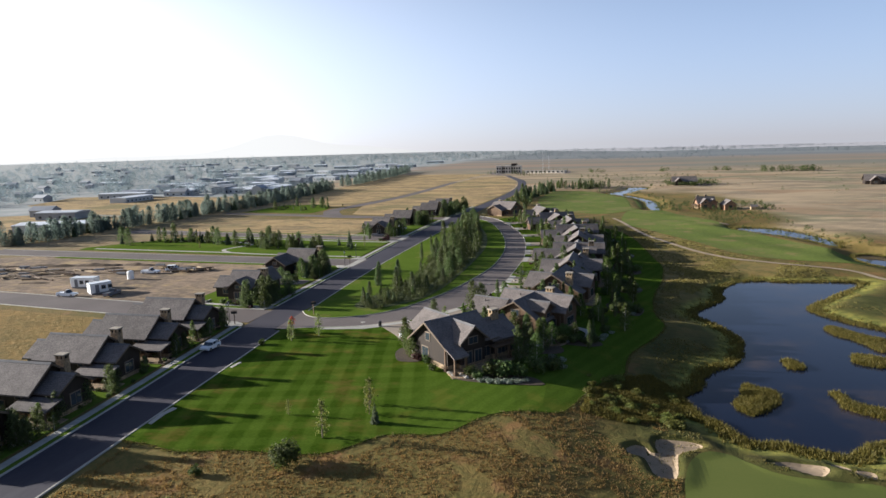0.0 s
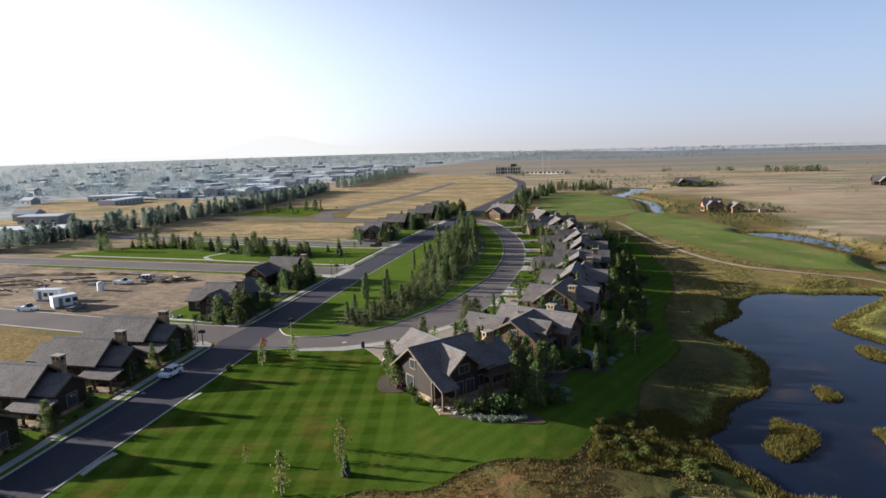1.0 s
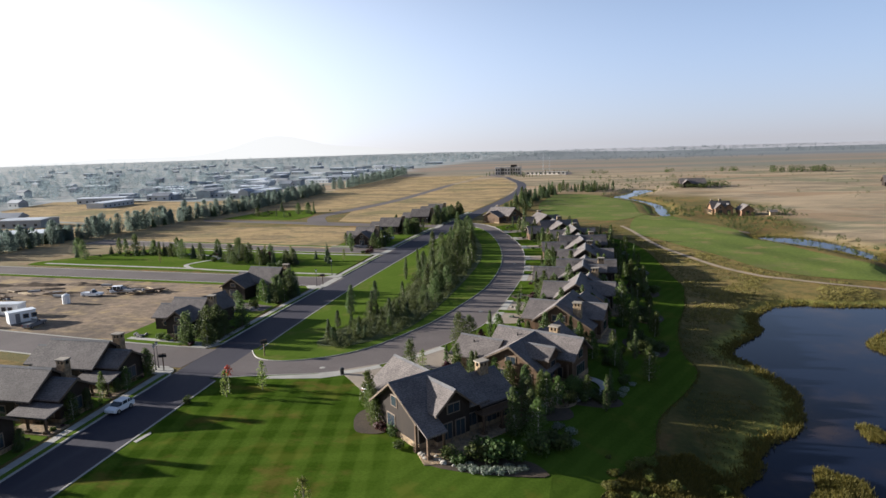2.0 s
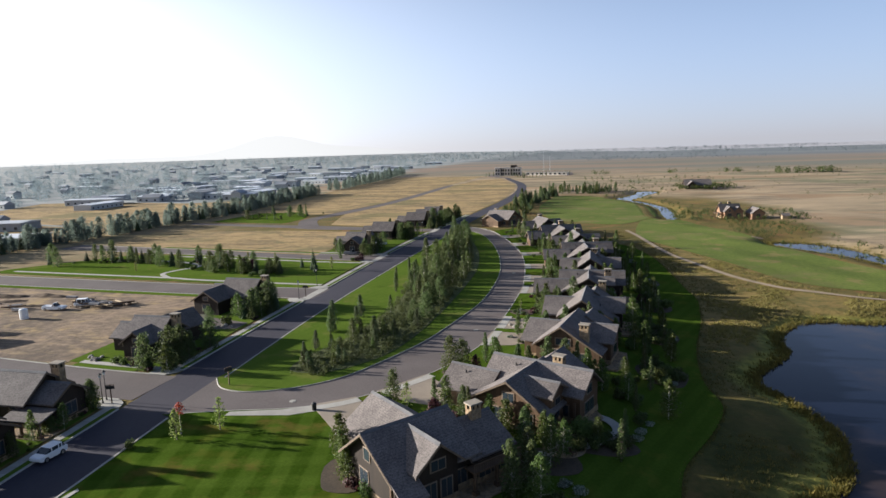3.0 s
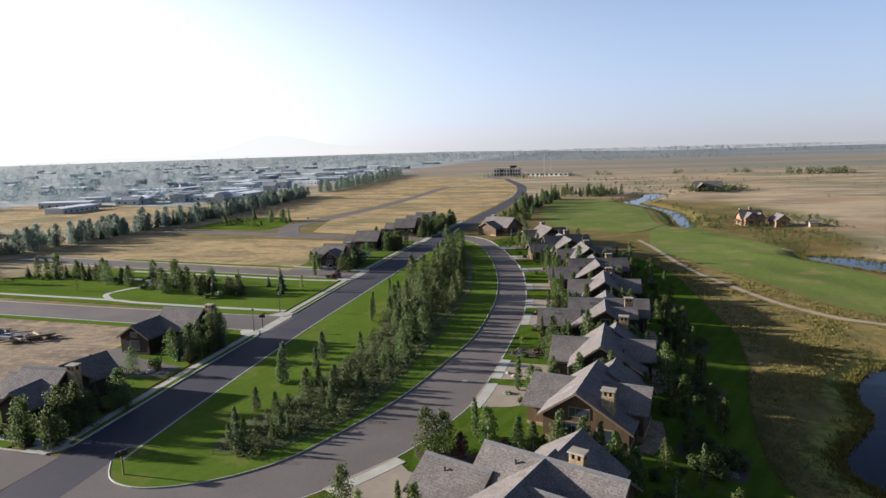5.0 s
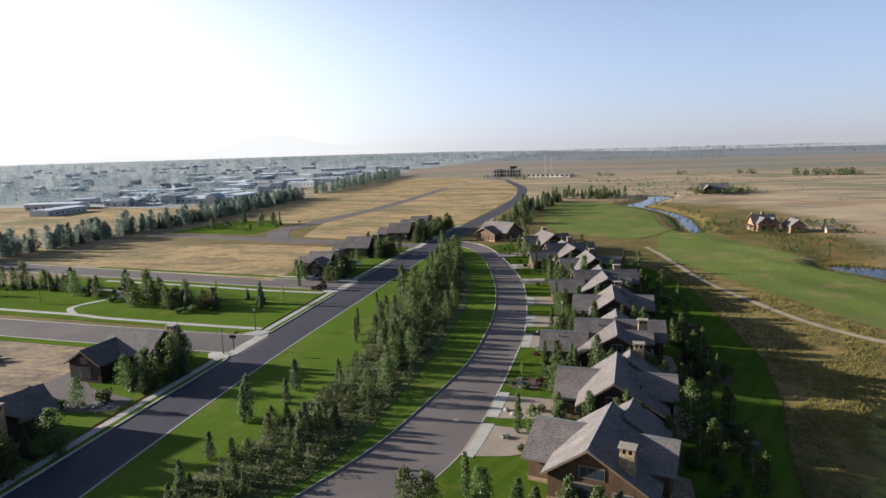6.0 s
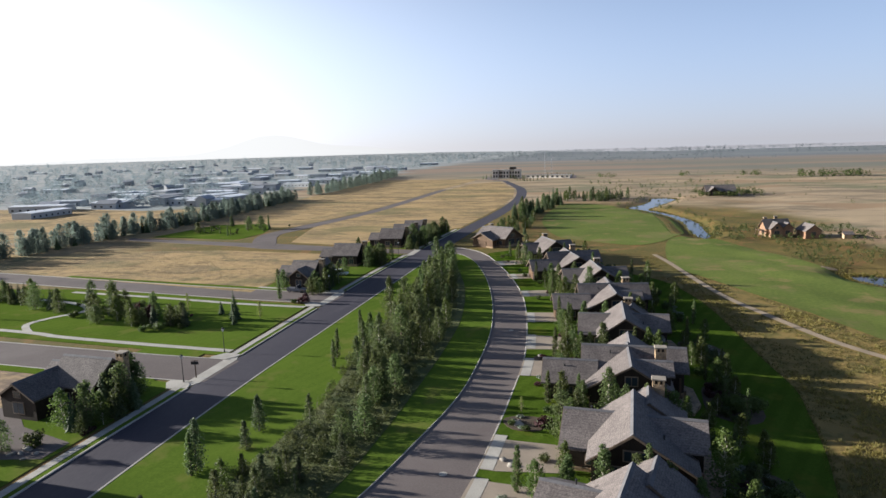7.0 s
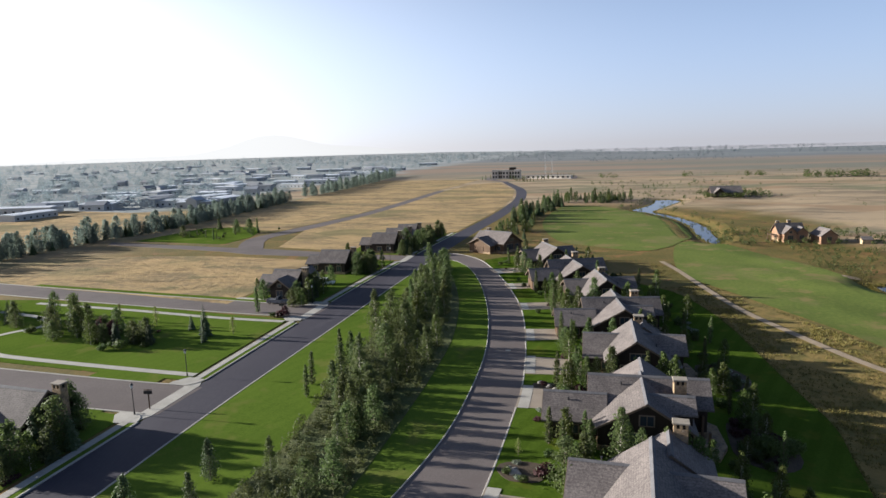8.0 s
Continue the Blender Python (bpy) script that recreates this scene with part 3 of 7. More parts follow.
gme.polygons.foreach_set("use_smooth", [True] * len(gme.polygons))
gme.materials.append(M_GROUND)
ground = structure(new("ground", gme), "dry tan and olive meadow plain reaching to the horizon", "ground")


def water(name, ring, level, label):
    bm = bmesh.new()
    xs, ys = [p[0] for p in ring], [p[1] for p in ring]
    box(bm, min(xs) - 1, max(xs) + 1, min(ys) - 1, max(ys) + 1, level - 0.02, level)
    return structure(new(name, mesh_of(name, bm, M_WATER)), label, "water")


water("water", POND, POND_Z, "dark blue still pond reflecting the sky")
water("water", POND_B, WATER_Z, "narrow pale pond beside the fairway")
water("water", POND_C, POND_C_Z, "small pond beside the cart path")
water("water", STREAM, WATER_Z, "winding shallow stream through the golf course")

# far hills, plain and pale, their haze painted as a glow
bm = bmesh.new()
prev = None
for k in range(121):
    a = radians(-75 + 150 * k / 120)
    d = 4880.0
    h = -8 + 12 * noise.noise(Vector((k * 0.11, 0, 3))) + 6 * noise.noise(Vector((k * 0.5, 2, 3)))
    h += 165 * math.exp(-((math.degrees(a) + 27.5) / 4.5) ** 2) + 60 * math.exp(-((math.degrees(a) + 20) / 4) ** 2) + 40 * math.exp(-((math.degrees(a) + 40) / 9) ** 2)
    lo = bm.verts.new((d * math.sin(a), d * math.cos(a), -30))
    hi = bm.verts.new((d * math.sin(a), d * math.cos(a), h))
    if prev:
        bm.faces.new((prev[0], lo, hi, prev[1]))
    prev = (lo, hi)
M_HILL = bpy.data.materials.new("hazed_hill_glow")
M_HILL.use_nodes = True
_nt = M_HILL.node_tree
_p = _nt.nodes["Principled BSDF"]
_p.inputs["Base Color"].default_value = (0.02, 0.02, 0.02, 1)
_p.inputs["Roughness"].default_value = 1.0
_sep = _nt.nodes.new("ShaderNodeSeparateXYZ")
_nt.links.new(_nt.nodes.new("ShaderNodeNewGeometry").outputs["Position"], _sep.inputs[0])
# emission imitates sunlit haze: whiter towards the sun, greyer to the east
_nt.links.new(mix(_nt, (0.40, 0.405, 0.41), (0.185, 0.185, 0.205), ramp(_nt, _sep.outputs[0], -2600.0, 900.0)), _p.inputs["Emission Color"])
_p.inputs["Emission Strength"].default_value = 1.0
structure(new("backdrop", mesh_of("backdrop", bm, M_HILL)), "pale hills along the horizon, haze painted as glow", "hills")

# ---- roads, pavements, lawns ----
MAIN_R = spline([(-40, -200), (-51, -60), (-55.5, 0), (-58.0, 30), (-59.2, 50), (-60.6, 75), (-61.9, 97), (-63.3, 120), (-64.6, 150), (-65.1, 180), (-64.6, 210), (-63.6, 260), (-62.2, 310), (-59.5, 370), (-55.5, 430), (-54.5, 480), (-55.0, 540), (-63, 620), (-80, 690), (-94, 745)], 5)
MAIN_L = spline([(-48, -200), (-59, -60), (-63.2, 0), (-65.6, 30), (-66.9, 50), (-68.8, 75), (-70.7, 97), (-72.3, 120), (-73.0, 150), (-73.2, 180), (-73.4, 210), (-73.0, 260), (-70.6, 310), (-67.0, 370), (-63.0, 430), (-61.5, 480), (-62.5, 540), (-71, 620), (-87, 690), (-100, 748)], 5)
structure(sheet("road", MAIN_L + MAIN_R[::-1], 0.03, M_ASPHALT, 0.1), "straight dark asphalt main road with concrete edges", "road")
CR_IN = spline([(-64.6, 124.6), (-61.5, 121), (-57, 120), (-52, 121.6), (-47, 125), (-43, 130), (-38.6, 140), (-35.5, 149), (-32.8, 162), (-30.2, 178), (-29.7, 194), (-30.2, 210), (-32.3, 228), (-36, 248), (-41.5, 270), (-48, 289), (-55, 300), (-62.8, 303)], 5)
CR_OUT = spline([(-64.2, 110.6), (-55, 113.4), (-48, 115.2), (-42, 118), (-37, 122.5), (-31, 131), (-27.5, 139), (-24.6, 149), (-23.2, 165), (-22.4, 182), (-22.2, 198), (-23.8, 219), (-27, 242), (-32, 262), (-38, 281), (-46, 301), (-55, 312), (-62.0, 314)], 5)
structure(sheet("road", CR_IN + CR_OUT[::-1], 0.045, M_ASPHALT2, 0.1), "curving brown-grey crescent street with kerbs", "road")


def street(y, x_end, half=5.0, bend=0.12):
    mid = spline([(-72.2, y), (-90, y + bend * 10), (-120, y + bend * 42), (-160, y + bend * 90), (x_end, y + bend * (-72 - x_end) * 1.12)], 5)
    structure(sheet("road", offset(mid, half) + offset(mid, -half)[::-1], 0.045, M_ASPHALT2, 0.1), "worn grey side street between building lots", "road")
    return mid


ST_A, ST_B, ST_C = street(119.5, -330, 5.0, 0.10), street(183.0, -230, 5.2, 0.06), street(234.5, -215, 5.0, 0.11)
structure(sheet("road", [(-72.2, 300), (-94, 303), (-134, 307.5), (-148, 313), (-210, 326), (-214, 333), (-152, 322), (-134, 320), (-94, 311), (-72, 308)], 0.05, M_ASPHALT2, 0.1), "grey side street leading to the tree belt", "road")
structure(sheet("road", spline([(-140, 312), (-154, 340), (-152, 368), (-141, 440), (-138, 520), (-137, 615), (-131, 615), (-131, 520), (-133, 440), (-142, 372), (-146, 345), (-133, 316)], 4, True), 0.075, M_ASPHALT2, 0.1), "grey access road across the dry fields", "road")
structure(sheet("road", spline([(-100, 742), (-125, 790), (-119, 850), (-60, 880), (-30, 860), (-24, 790), (-32, 772), (-37, 800), (-42, 845), (-70, 862), (-106, 842), (-112, 790), (-93, 742)], 4, True), 0.08, M_ASPHALT2, 0.1), "loop road round the distant lodge", "road")

# island between the two roads
ISLAND = CR_IN + [(x, y) for x, y in MAIN_R[::-1] if 126 < y < 301]
structure(sheet("lawn", ISLAND, 0.14, M_LAWN2, 0.14), "bright green lawn island between the two roads", "lawn")
BED = spline([(-54, 129.5), (-48, 129.5), (-43.5, 134), (-40, 141), (-38.2, 152), (-37.4, 165), (-37, 180), (-37, 200), (-38, 220), (-42, 245), (-48, 268), (-54, 286), (-58, 286), (-56, 262), (-55, 240), (-53.5, 215), (-52, 195), (-49.5, 175), (-50, 160), (-51.5, 146), (-54.5, 136)], 4, True)
structure(sheet("planting_bed", BED, 0.19, M_UNDER, 0.05), "overgrown shrub bed beneath the island trees", "planting bed")
# lawn in front of the row of lodges
LAWN_LOW = spline([(-59.6, 62.5), (-55, 62), (-50, 61), (-44, 62.5), (-33, 63.5), (-27, 69.5), (-20, 71), (-16, 76.5), (-12, 79.3), (-6.2, 80.6), (-4.1, 84.1), (-2.9, 87.7), (0, 94.3), (3.5, 99.5), (4.2, 105), (5.7, 111.2), (10.5, 121.5), (13.2, 130), (12.2, 138), (12.6, 148), (14.2, 159), (17, 172), (18.7, 184), (19.6, 193), (18.3, 203), (16.6, 218), (14, 240), (9.4, 259), (4, 267), (-3, 274)], 4)
LAWN_EDGE = [(x, y) for x, y in MAIN_R if 63 < y < 111.5]
FRONT = LAWN_LOW + [(-12, 285), (-22, 300), (-34, 312), (-45, 302.5)] + [p for p in CR_OUT[::-1] if p[0] < -22 and p[1] < 301] + LAWN_EDGE[::-1]
structure(sheet("lawn", FRONT, 0.12, M_LAWN, 0.12, None, 4), "mown lawn striped in squares round the lodges", "lawn")
# lawns on the far side of the main road
for y0, y1, x1, lab in ((40, 113.5, -97, "shaded lawn round the roadside cabins"), (125.5, 176.5, -97, "shaded green plot round two dark cabins"), (241, 298, -98, "small lawn beside dark cabins"), (310, 362, -97, "shaded grass round dark cabins")):
    edge = [(x - 3.4, y) for x, y in MAIN_L if y0 - 6 < y < y1 + 6]
    edge = [(float(np.interp(y, [p[1] for p in edge], [p[0] for p in edge])), y) for y in np.linspace(y0, y1, 14)]
    structure(sheet("lawn", edge + [(x1, y1 + 3), (x1, y0 + 3)], 0.10, M_LAWN2, 0.1), lab, "lawn")
PARK = [(-76.6, 190.5), (-95, 191.6), (-120, 193.6), (-160, 197), (-195, 200), (-196, 205), (-172, 234), (-150, 236.5), (-120, 233.5), (-90, 228.8), (-76.8, 227.5)]
structure(sheet("lawn", PARK, 0.12, M_LAWN2, 0.12), "open park lawn with scattered young trees", "lawn")
structure(sheet("lawn", [(-205, 336), (-158, 330), (-157, 350), (-162, 366), (-175, 385), (-200, 380)], 0.08, M_LAWN2, 0.08), "fenced green garden plot in the dry fields", "lawn")
# verge strips between kerb and pavement


def along(path, y0, y1, dx=0.0):
    return [(x + dx, y) for x, y in path if y0 <= y <= y1]


def fine(path, y0, y1, dx, step=1.6):
    ys = np.arange(y0, y1, step)
    return [(float(np.interp(y, [p[1] for p in path], [p[0] for p in path])) + dx, float(y)) for y in ys]


for y0, y1 in ((4, 112), (127, 176), (191, 226), (243, 297), (312, 365)):
    structure(ribbon("verge", fine(MAIN_L, y0, y1, -0.78), 0.85, 0.13, M_LAWN2, 0.13), "narrow grass verge between kerb and pavement", "verge")
    structure(ribbon("kerb", fine(MAIN_L, y0, y1, -0.2), 0.34, 0.16, M_CONC, 0.16, None, 0.04), "pale concrete kerb along the main road", "kerb")
for y0, y1 in ((4, 111), (125, 301)):
    structure(ribbon("kerb", fine(MAIN_R, y0, y1, 0.1), 0.34, 0.17, M_CONC, 0.17, None, 0.04), "pale concrete kerb along the lawn edge", "kerb")
structure(ribbon("kerb", CR_IN, 0.17, 0.18, M_CONC, 0.18, None, 0.04), "pale kerb round the island lawn", "kerb")
structure(ribbon("kerb", CR_OUT[1:-2], 0.24, 0.14, M_CONC, 0.14, None, 0.04), "pale kerb along the crescent lawns", "kerb")
for mid, half in ((ST_A, 5.0), (ST_B, 5.2), (ST_C, 5.0)):
    for s in (1, -1):
        structure(ribbon("kerb", offset(mid, s * (half + 0.15))[1:], 0.32, 0.15, M_CONC, 0.15, None, 0.04), "pale kerb along a side street", "kerb")
for mid, half, s, x0 in ((ST_A, 5.0, -1, -96), (ST_A, 5.0, 1, -100), (ST_C, 5.0, -1, -100)):
    run = [p for p in offset(mid, s * (half + 1.1)) if x0 < p[0] < -78]
    structure(ribbon("verge", run, 1.5, 0.13, M_LAWN2, 0.13), "narrow grass strip along a side street", "verge")
    run = [p for p in offset(mid, s * (half + 2.6)) if x0 < p[0] < -76]
    structure(ribbon("pavement", run, 1.3, 0.16, M_CONC, 0.1), "pale concrete pavement along a side street", "pavement")
for mid, half, sd, x0 in ((ST_B, 5.2, 1, -196), (ST_B, 5.2, -1, -97), (ST_C, 5.0, -1, -172)):
    run = [p for p in offset(mid, sd * (half + 1.45)) if x0 < p[0] < -79]
    structure(ribbon("verge", run, 2.3, 0.118, M_LAWN2, 0.12), "grass verge along a side street", "verge")
structure(ribbon("ditch", [(-226, 548), (-180, 547), (-142, 547)], 1.2, 0.085, M_SOIL, 0.08), "thin dark ditch across the dry fields", "ditch")
structure(ribbon("ditch", [(-130, 547), (-100, 546), (-70, 545)], 1.2, 0.085, M_SOIL, 0.08), "thin dark ditch across the dry fields", "ditch")
# park path and street-corner aprons
for yc, half in ((119.5, 5.0), (183.0, 5.2), (234.5, 5.0)):
    for sd in (1, -1):
        xm = float(np.interp(yc + sd * 6, [p[1] for p in MAIN_L], [p[0] for p in MAIN_L]))
        yk = yc + sd * (half + 0.1)
        turn = [(xm - 3.2 + 2.9 * math.sin(a), yk + sd * (2.9 - 2.9 * math.cos(a))) for a in np.linspace(0, math.pi / 2, 7)]
        structure(sheet("pavement", turn + [(xm - 2.6, yk + sd * 3.4), (xm - 3.6, yk + sd * 3.4), (xm - 5.2, yk + sd * 1.2), (xm - 5.2, yk)], 0.148, M_CONC, 0.14), "rounded concrete street corner", "pavement")
structure(sheet("driveway", [(-97, 163.5), (-92, 162), (-87.5, 158.5), (-77.2, 155.6), (-77.2, 151.2), (-87, 149.2), (-91, 146.2), (-97, 150)], 0.13, M_ASPHALT2, 0.1), "worn asphalt yard between two dark cabins", "driveway")
structure(ribbon("path", spline([(-76.5, 192.8), (-95, 194), (-118, 196), (-128, 197.8), (-160, 200.5), (-190, 203)], 4), 1.5, 0.16, M_CONC, 0.05), "thin pale path along the park edge", "path")
structure(ribbon("path", spline([(-128, 197.8), (-134, 203), (-133, 209), (-130, 216), (-140, 222), (-165, 226)], 4), 1.5, 0.165, M_CONC, 0.05), "winding pale path across the park", "path")
structure(ribbon("path", spline([(-77, 225.3), (-95, 226.4), (-118, 229.6), (-150, 233)], 4), 1.5, 0.16, M_CONC, 0.05), "thin pale path along the park edge", "path")
for y in (183.0, 234.5, 303.5):
    x = float(np.interp(y, [p[1] for p in MAIN_L], [p[0] for p in MAIN_L]))
    structure(sheet("crossing", [(x - 3.6, y - 6.5), (x - 0.6, y - 7.5), (x + 0.3, y - 5.6), (x + 0.3, y + 5.8), (x - 0.6, y + 7.6), (x - 3.6, y + 6.6), (x - 2.0, y + 5), (x - 2.0, y - 5)], 0.075, M_CONC, 0.08), "pale concrete crossing apron at the side street", "pavement")
structure(sheet("pavement", [(-46, 113.2), (-55, 111.6), (-55, 112.9), (-48, 114.8), (-42.5, 117.6), (-40.5, 116.5)], 0.15, M_CONC, 0.1), "pale concrete strip by the crescent mouth", "pavement")
# fields and lots
structure(sheet("field", [(-99, 238.5), (-130, 244.5), (-173, 251), (-205, 262), (-208, 296), (-150, 303), (-134, 302), (-99, 297)], 0.05, M_FIELD, 0.05), "dry golden stubble lot between side streets", "field")
structure(sheet("field", [(-77, 312), (-94, 315), (-130, 324), (-142, 372), (-133, 440), (-131, 520), (-131, 615), (-124, 700), (-100, 730), (-72, 620), (-64, 540), (-63, 480), (-64.5, 430), (-68.5, 370), (-76, 362)], 0.05, M_FIELD, 0.05), "dry golden field beside the main road", "field")
structure(sheet("field", [(-160, 372), (-215, 384), (-226, 500), (-235, 620), (-245, 800), (-130, 790), (-138, 615), (-139, 520), (-142, 440), (-152, 374)], 0.05, M_FIELD, 0.05), "broad dry golden field before the town", "field")
structure(sheet("field", [(-97, 40), (-97, 112), (-130, 116), (-190, 122), (-190, 40)], 0.05, M_LOT, 0.05), "dry golden grass lot behind the cabins", "field")
structure(sheet("field", [(-97, 127), (-97, 176), (-130, 180), (-200, 186), (-235, 170), (-235, 140), (-160, 133)], 0.05, M_DIRT, 0.05), "rutted bare dirt building lot", "dirt lot")
structure(sheet("field", [(-230, 215), (-215, 262), (-225, 300), (-330, 330), (-400, 300), (-330, 215)], 0.05, M_FIELD, 0.05), "pale dry field near the sheds", "field")
structure(sheet("field", [(-240, 312), (-330, 334), (-420, 390), (-450, 468), (-390, 476), (-306, 456), (-250, 470), (-236, 430)], 0.06, M_FIELD, 0.05), "open dry field between the tree belt and the town", "field")
# golf course
FAIR_1 = spline([(-24, 345), (-12, 332), (4, 322), (14, 330), (20, 342), (27, 360), (28, 392), (24, 425), (10, 455), (-8, 478), (-26, 480), (-32, 440), (-33, 392)], 4, True)
FAIR_2 = spline([(13, 300), (18, 336), (26, 345), (34, 338), (42, 318), (49, 300), (55, 275), (62, 248), (72, 226), (83, 210), (84, 200), (76, 199), (66, 202), (60, 204), (50, 208), (41, 217), (31, 240), (21, 264), (14, 280)], 4, True)
structure(sheet("fairway", FAIR_1, 0.10, M_FAIR, 0.0, None, 6), "pale green mown fairway", "fairway")
structure(sheet("fairway", FAIR_2, 0.12, M_FAIR, 0.0, None, 3), "pale green mown fairway on a low rise", "fairway")
GREEN = spline([(8.2, 66), (8.7, 69), (9.8, 72.6), (11.6, 75), (14.5, 75.4), (16.5, 73.3), (19, 71.4), (22.8, 70.6), (29.4, 70.6), (31.5, 65.3), (25.4, 56.9), (12.8, 56.9), (8.4, 62)], 4, True)
structure(sheet("putting_green", GREEN, 0.10, M_GREEN, 0.0, None, 0.55), "smooth putting green beside sand bunkers", "putting green")
for ring, lab in ((BUNKERS[0], "lobed sand bunker sunk behind grassy lips"),
                  (BUNKERS[1], "pale sand bunker beside the green"),
                  (BUNKERS[2], "small shaded sand bunker"),
                  (BUNKERS[3], "small pale sand bunker"),
                  (spline([(56, 216), (62, 216), (66, 213), (60, 212)], 3, True), "pale sand bunker on the fairway"),
                  (spline([(47.5, 284), (51, 285.6), (55.5, 284), (56, 282.4), (51, 282.2)], 3, True), "long sand scar beside the narrow pond"),
                  (spline([(24, 270.5), (28, 271.4), (33, 268.6), (32, 267), (27, 268.6)], 3, True), "narrow sand scar on the fairway")):
    structure(sheet("bunker", ring, 0.07, M_SAND, 0.0, None, 0.45), lab, "bunker")
TRACKS = [spline([(9.5, 303), (12.5, 289), (15.5, 270), (19, 250), (23, 236), (31.5, 216.5), (40.5, 206), (48, 201.5), (55.4, 197), (69, 191.5), (76, 181), (90, 172), (110, 165)], 6)]
for tr in TRACKS:
    ob = ribbon("path", tr, 1.6, 0.0, M_TRACK, 0.0)
    hs = height(np.array([v.co.x for v in ob.data.vertices]), np.array([v.co.y for v in ob.data.vertices]))
    for v, h in zip(ob.data.vertices, hs):
        v.co.z += h + 0.17
    structure(ob, "pale gravel cart path along the fairway", "path")

# ---- houses ----
def prism(bm, cx, cy, ang, u0, u1, profile):
    """A closed profile of (v, z), drawn out from u0 to u1 along the direction ang."""
    c, s = math.cos(radians(ang)), math.sin(radians(ang))
    rings = [[bm.verts.new((cx + u * c - v * s, cy + u * s + v * c, z)) for v, z in profile] for u in (u0, u1)]
    n = len(profile)
    for i in range(n):
        j = (i + 1) % n
        bm.faces.new((rings[0][i], rings[0][j], rings[1][j], rings[1][i]))
    bm.faces.new(rings[0][::-1])
    bm.faces.new(rings[1])
    bmesh.ops.recalc_face_normals(bm, faces=bm.faces[:])


WIN = {}


def window(parent, x, y, z, ang, w, h, lights=2):
    """A window board with separate panes on a wall whose outward side faces ang."""
    key = (round(w, 2), round(h, 2), lights)
    if key not in WIN:
        WIN[key] = (mesh_of("window", boxed(-w / 2 - 0.12, w / 2 + 0.12, -0.05, 0.06, -0.12, h + 0.12, 0.015), M_TRIM),
                    mesh_of("pane", boxed(-w / lights / 2 + 0.05, w / lights / 2 - 0.05, 0.0, 0.085, 0.03, h - 0.03), M_GLASS))
    fr, gl = WIN[key]
    ob = piece("window", fr, parent, pose(x, y, z, 0, 0, ang - 90))
    for k in range(lights):
        piece("pane", gl, ob, pose(-w / 2 + w * (k + 0.5) / lights, 0, 0))
    return ob


PIER = mesh_of("pier", boxed(-0.14, 0.14, -0.14, 0.14, -0.76, -0.2), M_STONE)


def gable(house, cx, cy, ang, u0, u1, hl, hr, el, er, ridge, wall=None, oh=0.6, wins=(), roof=None, base=0.0, stone=0.0):
    """One gabled block: walls, roof, ridge cap, rake boards; hl, el: half width and eave height on the left of the ridge."""
    wall, roof = wall or M_WOOD, roof or M_ROOF
    t = 0.22
    bm = bmesh.new()
    prism(bm, cx, cy, ang, u0 + 0.02, u1 - 0.02, [(hl, base - 0.9), (hl, el), (0, ridge - 0.02), (-hr, er), (-hr, base - 0.9)])
    part("wall", bm, wall, house)
    sl, sr = (ridge - el) / hl, (ridge - er) / hr
    bm = bmesh.new()
    prism(bm, cx, cy, ang, u0 - oh, u1 + oh, [(hl + oh, el - sl * oh), (hl + oh, el - sl * oh + t), (0, ridge + t), (-hr - oh, er - sr * oh + t), (-hr - oh, er - sr * oh), (0, ridge)])
    part("roof", bm, roof, house)
    bm = bmesh.new()
    prism(bm, cx, cy, ang, u0 - oh - 0.03, u1 + oh + 0.03, [(0.3, ridge + t - 0.3 * sl + 0.05), (0, ridge + t + 0.1), (-0.3, ridge + t - 0.3 * sr + 0.05), (0, ridge + t - 0.05)])
    part("ridge_cap", bm, M_RIDGE, house)
    for u in (u0 - oh - 0.06, u1 + oh - 0.02):
        bm = bmesh.new()
        prism(bm, cx, cy, ang, u, u + 0.08, [(hl + oh, el - sl * oh - 0.08), (hl + oh, el - sl * oh + t - 0.06), (0, ridge + t - 0.06), (-hr - oh, er - sr * oh + t - 0.06), (-hr - oh, er - sr * oh - 0.08), (0, ridge - 0.1)])
        part("rake_board", bm, M_FASCIA, house)
    if stone:
        bm = bmesh.new()
        prism(bm, cx, cy, ang, u0 - 0.06, u1 + 0.06, [(hl + 0.08, base - 0.9), (hl + 0.08, base + stone), (-hr - 0.08, base + stone), (-hr - 0.08, base - 0.9)])
        part("stone_base", bm, M_STONE, house)
    c, s = math.cos(radians(ang)), math.sin(radians(ang))

    def at(u, v):
        return cx + u * c - v * s, cy + u * s + v * c
    for end, offs, z, w, h in wins:
        if end == "a":
            x, y = at(u0 - 0.0, offs)
            window(house, x, y, z, ang + 180, w, h, max(1, round(w / 0.8)))
        elif end == "b":
            x, y = at(u1, offs)
            window(house, x, y, z, ang, w, h, max(1, round(w / 0.8)))
        elif end == "l":
            x, y = at(offs, hl)
            window(house, x, y, z, ang + 90, w, h, max(1, round(w / 0.8)))
        else:
            x, y = at(offs, -hr)
            window(house, x, y, z, ang - 90, w, h, max(1, round(w / 0.8)))
    return at


